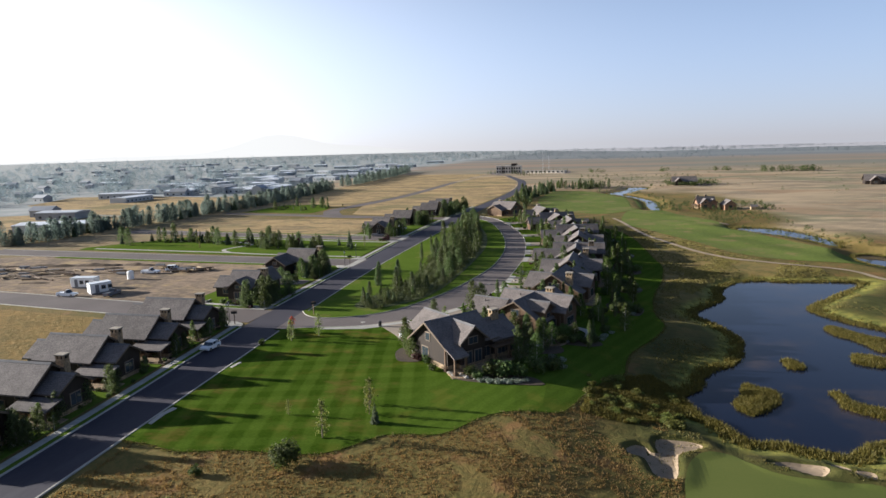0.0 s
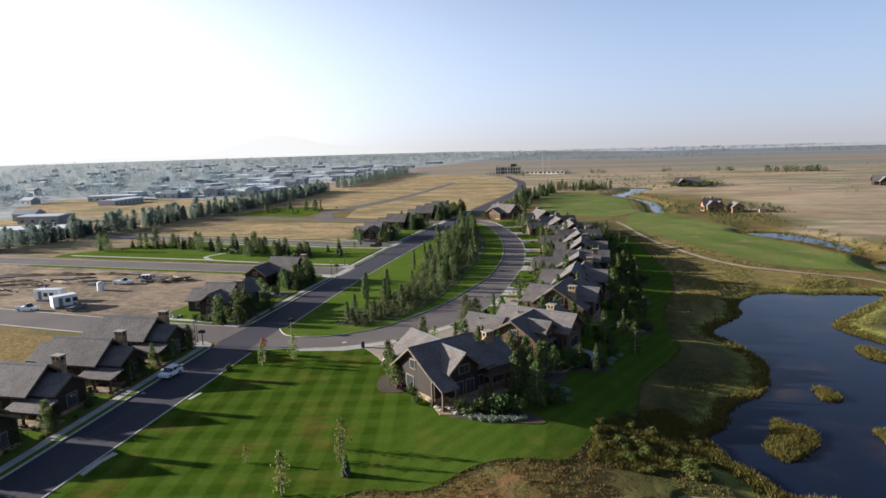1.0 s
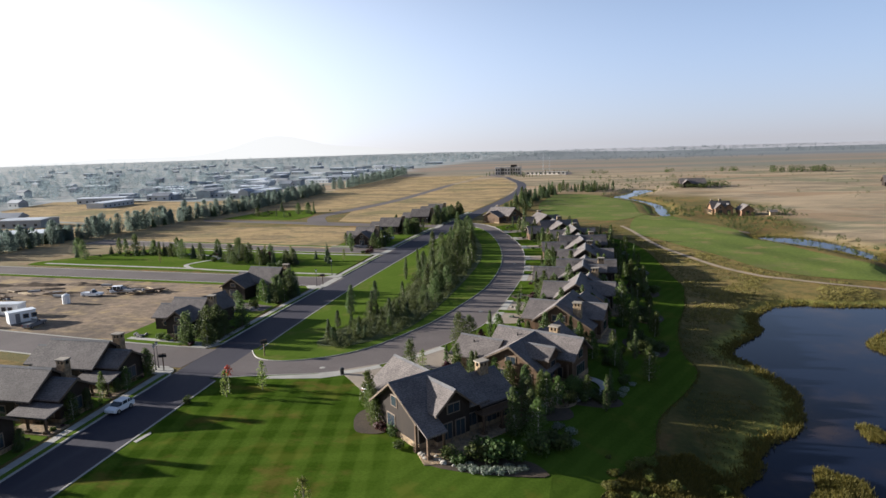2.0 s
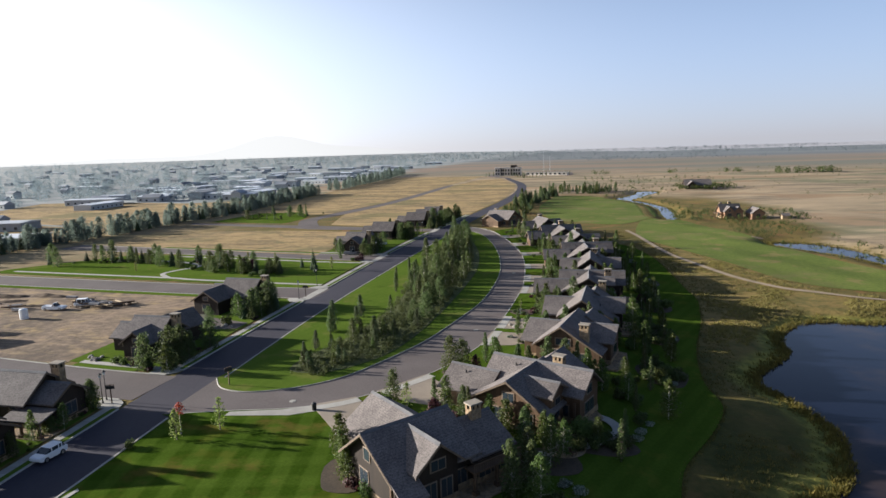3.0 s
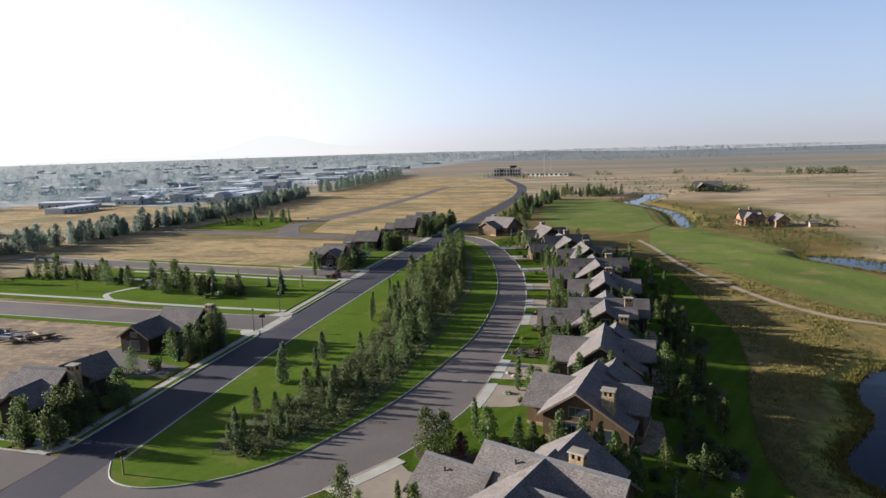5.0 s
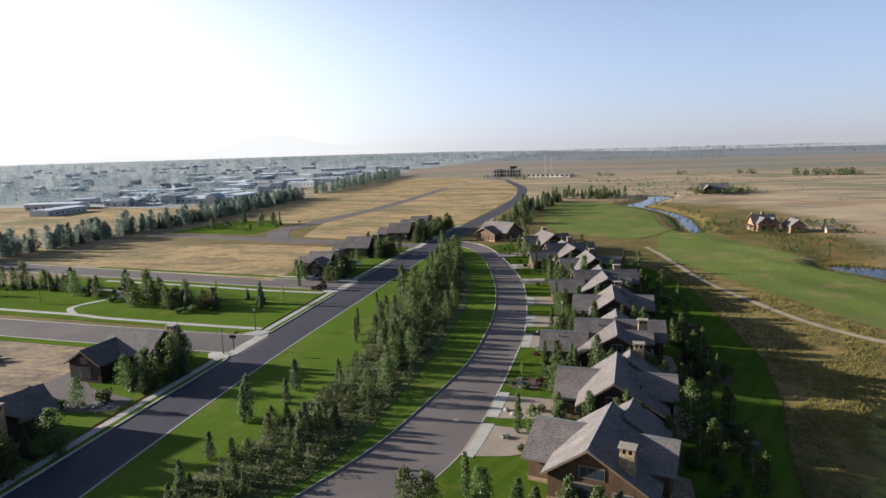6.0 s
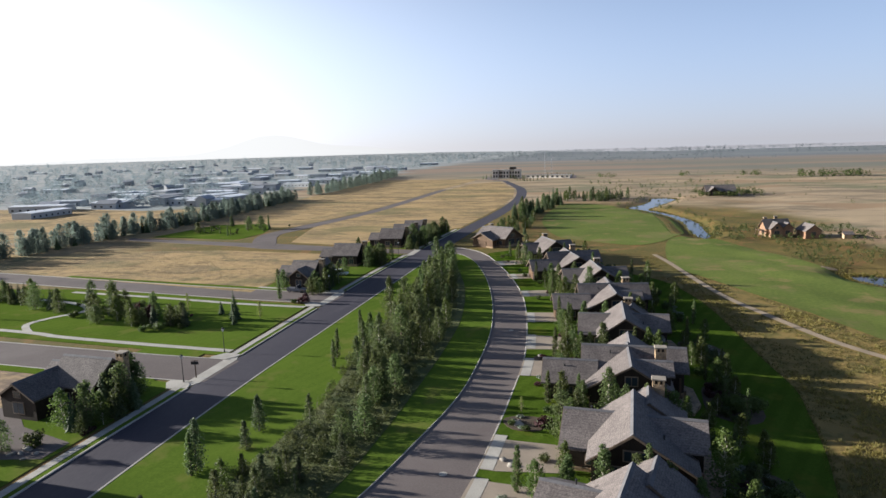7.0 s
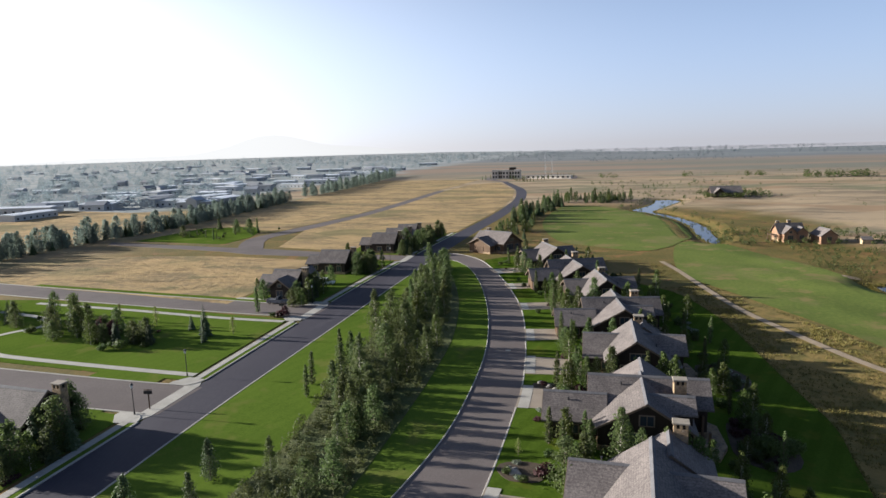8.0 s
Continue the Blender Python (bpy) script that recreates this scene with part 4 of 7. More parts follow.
def chimney(house, x, y, top, ang=0.0, w=1.5, d=1.1):
    """A stone stack with four piers, dark flue mouths and a cap slab."""
    ch = piece("chimney", mesh_of("chimney", boxed(-w / 2, w / 2, -d / 2, d / 2, 0.0, top - 0.75, 0.05), M_STONE), house, pose(x, y, 0, 0, 0, ang))
    for a in (-1, 0, 1):
        for b in (-1, 1):
            piece("pier", PIER, ch, pose(a * (w / 2 - 0.16), b * (d / 2 - 0.16), top))
    part("flue", boxed(-w / 2 + 0.2, w / 2 - 0.2, -d / 2 + 0.2, d / 2 - 0.2, top - 0.8, top - 0.25), M_DARK, ch)
    part("cap", boxed(-w / 2 - 0.12, w / 2 + 0.12, -d / 2 - 0.12, d / 2 + 0.12, top - 0.2, top, 0.03), M_CAP, ch)
    return ch


def post(house, x, y, z0, z1, r=0.14):
    bm = bmesh.new()
    box(bm, x - r, x + r, y - r, y + r, z0 + 0.6, z1)
    box(bm, x - r - 0.16, x + r + 0.16, y - r - 0.16, y + r + 0.16, z0 - 0.9, z0 + 0.6)
    return part("post", bm, M_TIMBER, house)


def garage_door(house, x, y, ang, w=4.6, h=2.3):
    bm = bmesh.new()
    box(bm, -w / 2, w / 2, -0.05, 0.05, 0, h)
    for k in range(4):
        for j in range(4):
            box(bm, -w / 2 + 0.1 + j * w / 4, -w / 2 + (j + 1) * w / 4 - 0.1, 0.04, 0.09, 0.08 + k * h / 4, (k + 1) * h / 4 - 0.06)
    d = piece("garage_door", mesh_of("garage_door", bm, M_CEDAR), house, pose(x, y, 0, 0, 0, ang - 90))
    return d


def terrace(house, pts, z=0.22):
    bm = bmesh.new()
    vs = [bm.verts.new((x, y, z)) for x, y in pts]
    f = bm.faces.new(vs)
    f.normal_update()
    if f.normal.z < 0:
        f.normal_flip()
    e = bmesh.ops.extrude_face_region(bm, geom=[f])
    for v in [g for g in e["geom"] if isinstance(g, bmesh.types.BMVert)]:
        v.co.z = -1.6
    bmesh.ops.recalc_face_normals(bm, faces=bm.faces[:])
    return part("terrace", bm, M_STONE, house)


def lodge_long(x, y, turn, chim, label, cedar=False):
    """Lodge whose main ridge runs from street to golf course, with a broad cross gable to the south."""
    h = thing("house", x, y, 0, label, "house", "lodges along the crescent", turn=turn)
    w = M_CEDAR if cedar else M_WOOD
    gable(h, 0, 0, 0, -6.6, 7.2, 3.0, 3.0, 4.3, 4.3, 6.5, w, wins=(("b", 0.0, 1.0, 3.0, 1.6), ("b", 0.0, 3.6, 1.6, 1.2), ("r", 4.6, 1.0, 2.0, 1.5), ("l", 4, 1, 2, 1.4)), stone=0.9)
    gable(h, -0.4, 0, 90, -8.2, 1.5, 5.6, 5.2, 3.2, 3.1, 6.35, w, wins=(("a", -2.6, 0.9, 1.8, 1.7), ("a", 1.5, 0.9, 1.8, 1.7), ("a", 0.0, 3.6, 1.6, 1.2), ("r", -5, 0.9, 1.6, 1.5)), stone=0.8)
    gable(h, 0, -4.9, 0, -0.3, 4.9, 1.9, 1.9, 5.0, 4.9, 6.05, w, 0.45, wins=(("b", 0.0, 3.3, 1.4, 0.8),))
    gable(h, 0.0, 0, 90, 0.5, 7.4, 4.2, 4.6, 3.4, 3.2, 6.2, w, wins=(("b", 0, 1, 2.4, 1.5), ("r", 4, 1, 1.6, 1.4)), stone=0.8)
    gable(h, 0, -2.6, 0, -12.2, -5.4, 3.2, 3.4, 3.0, 2.9, 4.9, w, wins=(("r", -9, 1.0, 1.4, 1.1),))
    garage_door(h, -12.22, -2.6, 180)
    chimney(h, chim[0], chim[1], 7.6)
    vents(h, ((-3.0, -1.2, 5.7), (5.4, 1.0, 5.9), (-9.6, -3.8, 4.2)))
    terrace(h, [(5.0, -9.0), (7.8, -8.3), (9.2, -5), (9.0, 0.6), (7.2, 2.5), (7.2, -3), (4.5, -6)])
    for py in (-8.0, -3.4):
        post(h, 6.6, py, 0, 3.2)
    return h


def vents(house, spots):
    """Short vent pipes standing out of the roof."""
    for x, y, z in spots:
        bm = bmesh.new()
        tube(bm, (0, 0, -0.5), (0, 0, 0.45), 0.09, 0.09, 8)
        tube(bm, (0, 0, 0.45), (0, 0, 0.55), 0.13, 0.13, 8)
        ob = part("vent_pipe", bm, M_BLACK, house)
        ob.location = (x, y, z)


def lodge_cross(x, y, turn, chim, label, cedar=False):
    """Lodge whose main ridge runs along the row, with a garage wing to the street and a lower wing to the golf course."""
    h = thing("house", x, y, 0, label, "house", "lodges along the crescent", turn=turn)
    w = M_CEDAR if cedar else M_WOOD
    gable(h, 0, 0, 90, -5.2, 6.0, 4.2, 6.2, 3.7, 3.0, 6.75, w, wins=(("a", -3.4, 0.9, 1.8, 1.7), ("a", 0.6, 1.0, 3.4, 1.9), ("a", -0.3, 3.7, 2.4, 1.1), ("r", 0, 1.0, 2.2, 1.5), ("l", -3, 1, 1.4, 1.4)), stone=0.8)
    gable(h, 0, 3.2, 0, -7.4, 0.5, 4.2, 5.0, 3.1, 3.0, 5.2, w, wins=(("r", -4.2, 1.0, 1.6, 1.2),), stone=0.6)
    garage_door(h, -7.42, 3.4, 180)
    gable(h, 0, 1.6, 0, 1.0, 7.3, 3.2, 3.2, 4.0, 4.0, 5.8, w, wins=(("b", 0.0, 0.9, 2.6, 1.8), ("r", 5.2, 1.0, 1.6, 1.5)), stone=0.8)
    gable(h, 1.8, 0, 90, 5.0, 9.6, 4.0, 4.0, 3.4, 3.4, 6.1, w, wins=(("b", 0, 1, 2.4, 1.5),), stone=0.8)
    chimney(h, chim[0], chim[1], 7.4)
    vents(h, ((-4.8, 4.4, 4.8), (3.2, -2.0, 5.0)))
    terrace(h, [(6.4, -4.4), (8.8, -4.0), (9.8, 0), (8.8, 4.8), (7.4, 5.2), (7.4, -1.8)])
    for py in (-4.4, 0.0):
        post(h, 6.9, py, 0, 2.9)
    return h


def corner_lodge():
    """The first lodge of the row, set at an angle, with a steep dormer over its porch."""
    h = thing("house", -25, 99.5, 0, "dark timber lodge with grey shingle roof and stone chimney", "house", "lodges along the crescent", turn=49.4)
    gable(h, 0, 0, 0, -4.6, 5.0, 4.4, 5.2, 3.8, 4.2, 7.1, M_WOOD, 0.8, wins=(("a", 1.0, 1.0, 1.8, 1.7), ("a", 0.2, 4.0, 1.2, 1.3), ("r", 3.5, 0.9, 1.6, 1.6)), stone=0.9)
    # porch slope that carries the roof down towards the lawn
    bm = bmesh.new()
    prism(bm, 0, 0, 0, -5.4, -2.4, [(-5.6, 4.05), (-5.6, 4.27), (-8.1, 3.02), (-8.1, 2.8)])
    part("porch_roof", bm, M_ROOF, h)
    gable(h, 0.0, 0, 90, -6.1, 0.0, 2.5, 2.5, 4.8, 4.7, 6.85, M_WOOD, 0.6, wins=(("a", 0.0, 4.0, 1.8, 1.1), ("a", -1.0, 0.8, 1.4, 2.0), ("a", 1.0, 0.8, 1.4, 2.0)), stone=0.8)
    gable(h, 0, -1.3, 0, 5.0, 10.2, 4.0, 4.2, 3.6, 3.6, 5.8, M_WOOD, 0.6, wins=(("r", 6.6, 0.8, 1.6, 1.8), ("r", 8.8, 0.8, 1.6, 1.8), ("b", 0.0, 1.0, 2.4, 1.8)), stone=0.9)
    gable(h, 2.8, 0, 90, 3.0, 11.0, 4.2, 4.2, 3.0, 3.0, 5.9, M_WOOD, 0.7, wins=(("b", 2.4, 1.0, 1.2, 1.2),), stone=0.8)
    garage_door(h, 4.6, 11.05, 90)
    chimney(h, 8.3, -1.6, 7.5)
    for px, py, z in ((-5.0, -7.7, 2.9), (-2.7, -7.7, 2.9), (-5.0, -5.2, 4.0)):
        post(h, px, py, 0, z)
    deck = part("balcony", boxed(3.8, 10.4, -7.2, -5.5, 2.5, 2.7), M_TIMBER, h)
    rail = bmesh.new()
    box(rail, 3.8, 10.4, -7.2, -7.1, 3.5, 3.6)
    for k in range(23):
        xx = 3.85 + k * 0.295
        box(rail, xx - 0.02, xx + 0.02, -7.18, -7.12, 2.7, 3.5)
    part("railing", rail, M_TIMBER, deck)
    for px in (4.0, 7.0, 10.2):
        post(h, px, -7.1, 0, 2.5)
    terrace(h, [(-6.2, -8.6), (-3.5, -10.2), (1, -9.2), (4, -8.4), (11, -8.2), (11, -5.2), (-5, -5.0)])
    return h


def cabin(x, y, turn, label, left=10.5, chim=(-0.3, 2.4), wall=None, wing=True, group="cabins along the main road"):
    """Dark roadside cabin: long ridge square to the road, lower wing and porch at the road end."""
    h = thing("house", x, y, 0, label, "house", group, turn=turn)
    w = wall or M_WOOD
    gable(h, 0, 0, 0, -left, -0.4, 4.0, 3.7, 3.9, 3.9, 6.7, w, wins=(("b", 1.6, 3.6, 1.4, 1.2), ("r", -2.2, 1.0, 1.4, 1.5), ("r", -5.6, 1.0, 1.8, 1.5), ("r", -2.2, 2.9, 1.0, 0.8)), stone=0.8)
    if wing:
        gable(h, 0, 0.2, 0, -0.4, 3.4, 2.6, 2.9, 3.7, 3.7, 5.3, w, 0.5, wins=(("b", 0, 1.0, 1.8, 1.7), ("r", 1.6, 1.0, 1.4, 1.5)), stone=0.7)
        bm = bmesh.new()
        prism(bm, 0, 0, 0, -1.8, 4.6, [(-3.2, 3.0), (-3.2, 3.2), (-6.2, 2.45), (-6.2, 2.25)])
        part("porch_roof", bm, M_ROOF, h)
        for px in (-1.5, 1.4, 4.3):
            post(h, px, -6.0, 0, 2.35)
        terrace(h, [(-1.9, -6.4), (5.0, -6.4), (5.0, -3.0), (-1.9, -3.0)])
    gable(h, 0, 2.2, 0, -left - 5.2, -left, 3.0, 3.0, 2.8, 2.8, 4.7, w, 0.5, wins=(("r", -left - 2.5, 1.0, 1.4, 1.2),))
    chimney(h, chim[0], chim[1], 7.5)
    return h


corner_lodge()
lodge_long(-12.2, 121.8, -22, (2.4, 1.2), "brown cedar lodge with layered grey shingle gables", True)
lodge_cross(-8.8, 143.2, -13, (3.6, -4.2), "brown timber lodge with broad gable and stone chimney", True)
lodge_cross(-6.5, 161.2, -4, (3.0, 10.2), "dark timber lodge with wide grey shingle roof")
lodge_long(-5.2, 185.8, 0, (3.9, -2.6), "dark timber lodge with long ridge and stone chimney")
lodge_cross(-5.2, 205.2, 0, (1.2, 7.8), "dark timber lodge with steep cross gable")
lodge_long(-6.6, 228.5, 8, (3.4, 2.0), "dark timber lodge with grey roof behind young aspens")
lodge_cross(-9.5, 248.5, 12, (1.6, 6.5), "dark timber lodge beside the golf lawn")
lodge_long(-16.0, 269.5, 18, (2.0, 6.0), "dark timber lodge with layered shingle roofs")
lodge_cross(-23.5, 291.0, 25, (2.0, 9.0), "dark timber lodge at the end of the crescent")
lodge_cross(-43.0, 320.5, 60, (3.0, 7.0), "red-brown timber lodge at the crescent's far mouth", True)
for cx, cy, tr, lab in ((-77.2, 57.0, 0, "dark cabin with grey shingle roof beside the main road"), (-76.6, 69.4, 0, "dark cabin with weathered shingle roof and low porch"), (-78.4, 82.3, 0, "dark cabin with weathered roof and stone chimney"),
                        (-78.2, 94.6, 0, "dark cabin with grey gabled roof and porch"), (-79.4, 107.0, 0, "dark cabin at the street corner under trees")):
    cabin(cx, cy, tr, lab)


def plot_cabin(x, y, turn, label, arm=True):
    """Cabin with a cross gable towards the side street."""
    h = cabin(x, y, turn, label, 7.0, (1.0, 0.2), None, False)
    gable(h, -3.0, 0, 90, -6.0, 0.0, 2.6, 2.6, 3.6, 3.6, 5.5, M_WOOD, 0.5, wins=(("a", 0, 1.0, 1.8, 1.7), ("a", 0, 3.6, 1.0, 0.8)), stone=0.9)
    if arm:
        gable(h, -5.0, 0, 75, 3.4, 10.0, 2.8, 2.8, 3.4, 3.4, 5.8, M_WOOD, 0.5, wins=(("b", 0, 1, 1.6, 1.4),))
    return h


plot_cabin(-80.8, 135.8, 0, "dark cabin with stone chimney on the corner plot")
fh = cabin(-81.0, 168.5, -4, "dark two-winged cabin beside the side street", 8.5, (0.4, 1.6), None, False)
gable(fh, -8.8, 0, 90, -8.5, 1.5, 3.2, 3.2, 3.4, 3.4, 5.4, M_WOOD, 0.5, wins=(("a", 0, 1.0, 2.0, 1.6), ("a", 0, 3.4, 1.2, 0.8)))
plot_cabin(-83.6, 248.5, -3, "dark cabin with cross gable beside the third side street")
cabin(-82.5, 279.0, 0, "dark cabin with grey roof and stone chimney", 8.5, (0.5, 2.0), None, False)
cabin(-79.0, 316.0, 0, "dark cabin among tall bushes", 8.5, (0.5, 2.0), None, False)
plot_cabin(-78.5, 341.0, 0, "dark cabin at the field edge among bushes")
cabin(-79.0, 329.0, 0, "dark cabin between its neighbours", 7.5, (0.5, 2.0), None, False)


def red_house():
    h = thing("house", 62, 350, 0.0, "red log house with grey roof beyond the stream", "house", "", turn=8)
    h.matrix_basis = pose(61, 350, 0, 0, 0, 8) @ Matrix.Diagonal((0.76, 0.76, 0.8, 1))
    gable(h, -4, 0, 0, -6, 5, 4, 4, 4.0, 4.0, 7.5, M_REDWOOD, 0.8, wins=(("a", 0, 1.0, 2.4, 1.8), ("r", -3, 1.0, 1.8, 1.6), ("r", 1, 1.0, 1.8, 1.6), ("r", -1, 3.0, 1.4, 0.8)), stone=0.8)
    gable(h, -6, 0, 90, -6.5, 0, 2.8, 2.8, 4.0, 4.0, 6.6, M_REDWOOD, 0.6, wins=(("a", 0, 1.0, 2.4, 1.8), ("a", 0, 3.8, 1.2, 1.0)))
    gable(h, -0.5, 0, 90, -5.5, 0, 2.6, 2.6, 4.0, 4.0, 6.2, M_REDWOOD, 0.6, wins=(("a", 0, 1.0, 2.0, 1.8),))
    gable(h, 9.0, -6, 90, -5, 4.5, 3.6, 3.6, 3.2, 3.2, 5.8, M_REDWOOD, 0.6, wins=(("a", 0, 1.0, 2.0, 1.6),))
    chimney(h, -9.0, 1.0, 8.6)
    chimney(h, -4.0, 0.8, 9.0)
    d = part("balcony", boxed(-12.5, -10.0, -5, 3, 2.4, 2.6), M_TIMBER, h)
    for py in (-4.8, -1, 2.8):
        post(h, -12.3, py, 0, 3.5)


red_house()
fr = thing("house", 73, 536, 0.0, "low grey timber house among bushes on the far plain", "house", turn=5)
gable(fr, 0, 0, 0, -9, 9, 4.5, 4.5, 3.2, 3.2, 6.6, M_WOOD, 0.7, wins=(("r", -4, 1, 2, 1.5), ("r", 3, 1, 2, 1.5)))
gable(fr, -5, 0, 90, -7, 0, 3, 3, 3.2, 3.2, 5.8, M_WOOD, 0.6, wins=(("a", 0, 1, 2, 1.5),))
sh = thing("shed", 79.5, 341, 0, "small pale timber shed on the dry plain", "shed")
gable(sh, 0, 0, 0, -1.5, 1.5, 1.2, 1.2, 1.6, 1.6, 2.3, M_LUMBER, 0.2)
fh2 = thing("house", 207, 520, 0.0, "far grey house on the dry plain", "house", turn=-10)
gable(fh2, 0, 0, 0, -10, 8, 4.5, 4.5, 3.2, 3.2, 7.0, M_WOOD, 0.7, wins=(("r", -4, 1, 2, 1.5), ("r", 3, 1, 2, 1.5)))
gable(fh2, -4, 0, 90, -8, 0, 3, 3, 3.2, 3.2, 6.0, M_WOOD, 0.6, wins=(("a", 0, 1, 2, 1.5),))


def block_lodge():
    """The flat-roofed clubhouse far up the road."""
    h = thing("clubhouse", -101, 800, 0, "flat-roofed tan clubhouse with tall window bays", "building", turn=0)
    part("wall", boxed(-15, 15, -5, 6, 0, 9.0), M_STUCCO, h)
    part("roof", boxed(-16, 16, -6, 7, 9.0, 9.6), M_CONC, h)
    for x0, x1 in ((-15.5, -9), (-4, 3), (9, 15.5)):
        part("bay", boxed(x0, x1, -8, -5, 0, 10.2), M_STUCCO, h)
    part("penthouse", boxed(3, 10, -2, 4, 9.6, 12.4), M_WOOD, h)
    for x in (-13.8, -10.8, -7.6, -5.4, -2.2, 1.2, 4.4, 7.4, 10.8, 13.8):
        for z in (1.2, 5.2):
            yy = -8.03 if (-15.5 < x < -9 or -4 < x < 3 or 9 < x < 15.5) else -5.03
            window(h, x, yy, z, -90, 1.8, 2.6, 2)


block_lodge()
pav = thing("pavilion", -54, 790, 0, "long low pale pavilion beside the clubhouse", "building", turn=-14)
part("wall", boxed(-25, 25, -4, 4, 0, 3.0), M_STUCCO, pav)
part("roof", boxed(-26, 26, -5, 5, 3.0, 3.4), M_CONC, pav)
for k in range(9):
    window(pav, -22 + k * 5.5, -4.0, 0.9, -90, 2.6, 1.8, 2)

# ---- trees and shrubs ----
def leaf_quads(bm, rng, centre, radius, count, size, flat=1.0):
    cx, cy, cz = centre
    for _ in range(count):
        d = Vector((rng.gauss(0, 1), rng.gauss(0, 1), rng.gauss(0, 1))).normalized()
        r = radius * (0.25 + 0.95 * rng.random() ** 0.6)
        p = Vector((cx + d.x * r, cy + d.y * r, cz + d.z * r * flat))
        n = (d + Vector((rng.uniform(-0.8, 0.8), rng.uniform(-0.8, 0.8), rng.uniform(-0.4, 0.9)))).normalized()
        q = n.to_track_quat("Z", "Y")
        s, a = size * rng.uniform(0.6, 1.3), rng.uniform(0, 6.28)
        vs = []
        for k in range(4):
            ang = a + k * math.pi / 2 + rng.uniform(-0.35, 0.35)
            rr = s * rng.uniform(0.65, 1.0)
            vs.append(bm.verts.new(p + q @ Vector((math.cos(ang) * rr, math.sin(ang) * rr, rng.uniform(-0.2, 0.2) * s))))
        bm.faces.new(vs)


def broadleaf(name, seed, h, r, mat, bark, label, category="tree", start=0.22, leaves=620, size=0.3, n=26, taper=0.6):
    """Tapered trunk with limbs and a crown of many leaf clumps with gaps."""
    rng = random.Random(seed)
    t = thing(name, 0, 0, 0, label, category)
    bm = bmesh.new()
    pts, lean = [], Vector((rng.uniform(-0.05, 0.05), rng.uniform(-0.05, 0.05), 1))
    tr = 0.012 * h + 0.03
    prev = Vector((0, 0, -0.15))
    for k in range(1, 5):
        nxt = Vector((lean.x * h * k / 5 + rng.uniform(-0.05, 0.05), lean.y * h * k / 5, h * 0.92 * k / 4))
        tube(bm, prev, nxt, tr * (1.15 - 0.24 * (k - 1)), tr * (1.15 - 0.24 * k), 6)
        prev = nxt
    clumps = []
    for k in range(n):
        f = start + (1 - start) * (k + 0.5) / n
        g = (f - start) / (1 - start)
        prof = (1 - g) ** taper * min(1.0, 0.45 + 3.2 * g)
        a = k * 2.4 + rng.uniform(-0.4, 0.4)
        d = r * (0.10 + 0.90 * prof) * rng.uniform(0.35, 0.8)
        c = Vector((math.cos(a) * d, math.sin(a) * d, f * h + rng.uniform(-0.04, 0.04) * h))
        clumps.append((c, r * (0.16 + 0.36 * prof) * rng.uniform(0.5, 1.3)))
        tube(bm, (0, 0, max(0.15, f * 0.82) * h), c, tr * 0.4, tr * 0.12, 4)
    part("trunk", bm, bark, t)
    bm = bmesh.new()
    for c, cr in clumps:
        leaf_quads(bm, rng, c, cr, leaves // n, size, 1.15)
    leaf_quads(bm, rng, (0, 0, h * 0.95), r * 0.22, leaves // 16, size * 0.8, 1.6)
    part("crown", bm, mat, t)
    return t


def spruce(name, seed, h, r, mat, label, category="tree"):
    rng = random.Random(seed)
    t = thing(name, 0, 0, 0, label, category)
    bm = bmesh.new()
    tube(bm, (0, 0, -0.15), (0, 0, h * 0.97), 0.018 * h + 0.02, 0.01, 6)
    part("trunk", bm, M_BARK, t)
    bm = bmesh.new()
    whorls = int(9 + h)
    for k in range(whorls):
        f = 0.06 + 0.92 * k / whorls
        rr = r * (1 - f) ** 0.85 + 0.08
        nb = max(5, int(11 * (1 - f) + 4))
        for b in range(nb):
            a = b * 2 * math.pi / nb + k * 0.7 + rng.uniform(-0.25, 0.25)
            ln = rr * rng.uniform(0.7, 1.12)
            d = Vector((math.cos(a), math.sin(a), 0))
            s = Vector((-d.y, d.x, 0)) * ln * 0.3
            z = f * h + rng.uniform(-0.1, 0.1)
            base, mid, tip = Vector((0, 0, z + 0.12 * ln)), d * ln * 0.55 + Vector((0, 0, z)), d * ln + Vector((0, 0, z - 0.22 * ln))
            vs = [bm.verts.new(base), bm.verts.new(mid + s + Vector((0, 0, -0.12 * ln))), bm.verts.new(tip), bm.verts.new(mid - s + Vector((0, 0, -0.12 * ln)))]
            top = bm.verts.new(mid + Vector((0, 0, 0.06 * ln)))
            for i in range(4):
                bm.faces.new((vs[i], vs[(i + 1) % 4], top))
    part("crown", bm, mat, t)
    return t


def bush(name, seed, r, mat, label, leaves=260, size=0.2, tall=1.0):
    rng = random.Random(seed)
    t = thing(name, 0, 0, 0, label, "shrub")
    bm = bmesh.new()
    for k in range(5):
        a = k * 1.26 + rng.random()
        tube(bm, (math.cos(a) * 0.08, math.sin(a) * 0.08, -0.1), (math.cos(a) * r * 0.6, math.sin(a) * r * 0.6, r * tall), 0.03, 0.01, 4)
    part("woody_base", bm, M_BARK, t)
    bm = bmesh.new()
    for k in range(6):
        a = k * 1.05 + rng.random()
        d = r * rng.uniform(0.2, 0.6)
        leaf_quads(bm, rng, (math.cos(a) * d, math.sin(a) * d, r * tall * rng.uniform(0.4, 0.9)), r * 0.5, leaves // 6, size, tall)
    part("foliage", bm, mat, t)
    return t


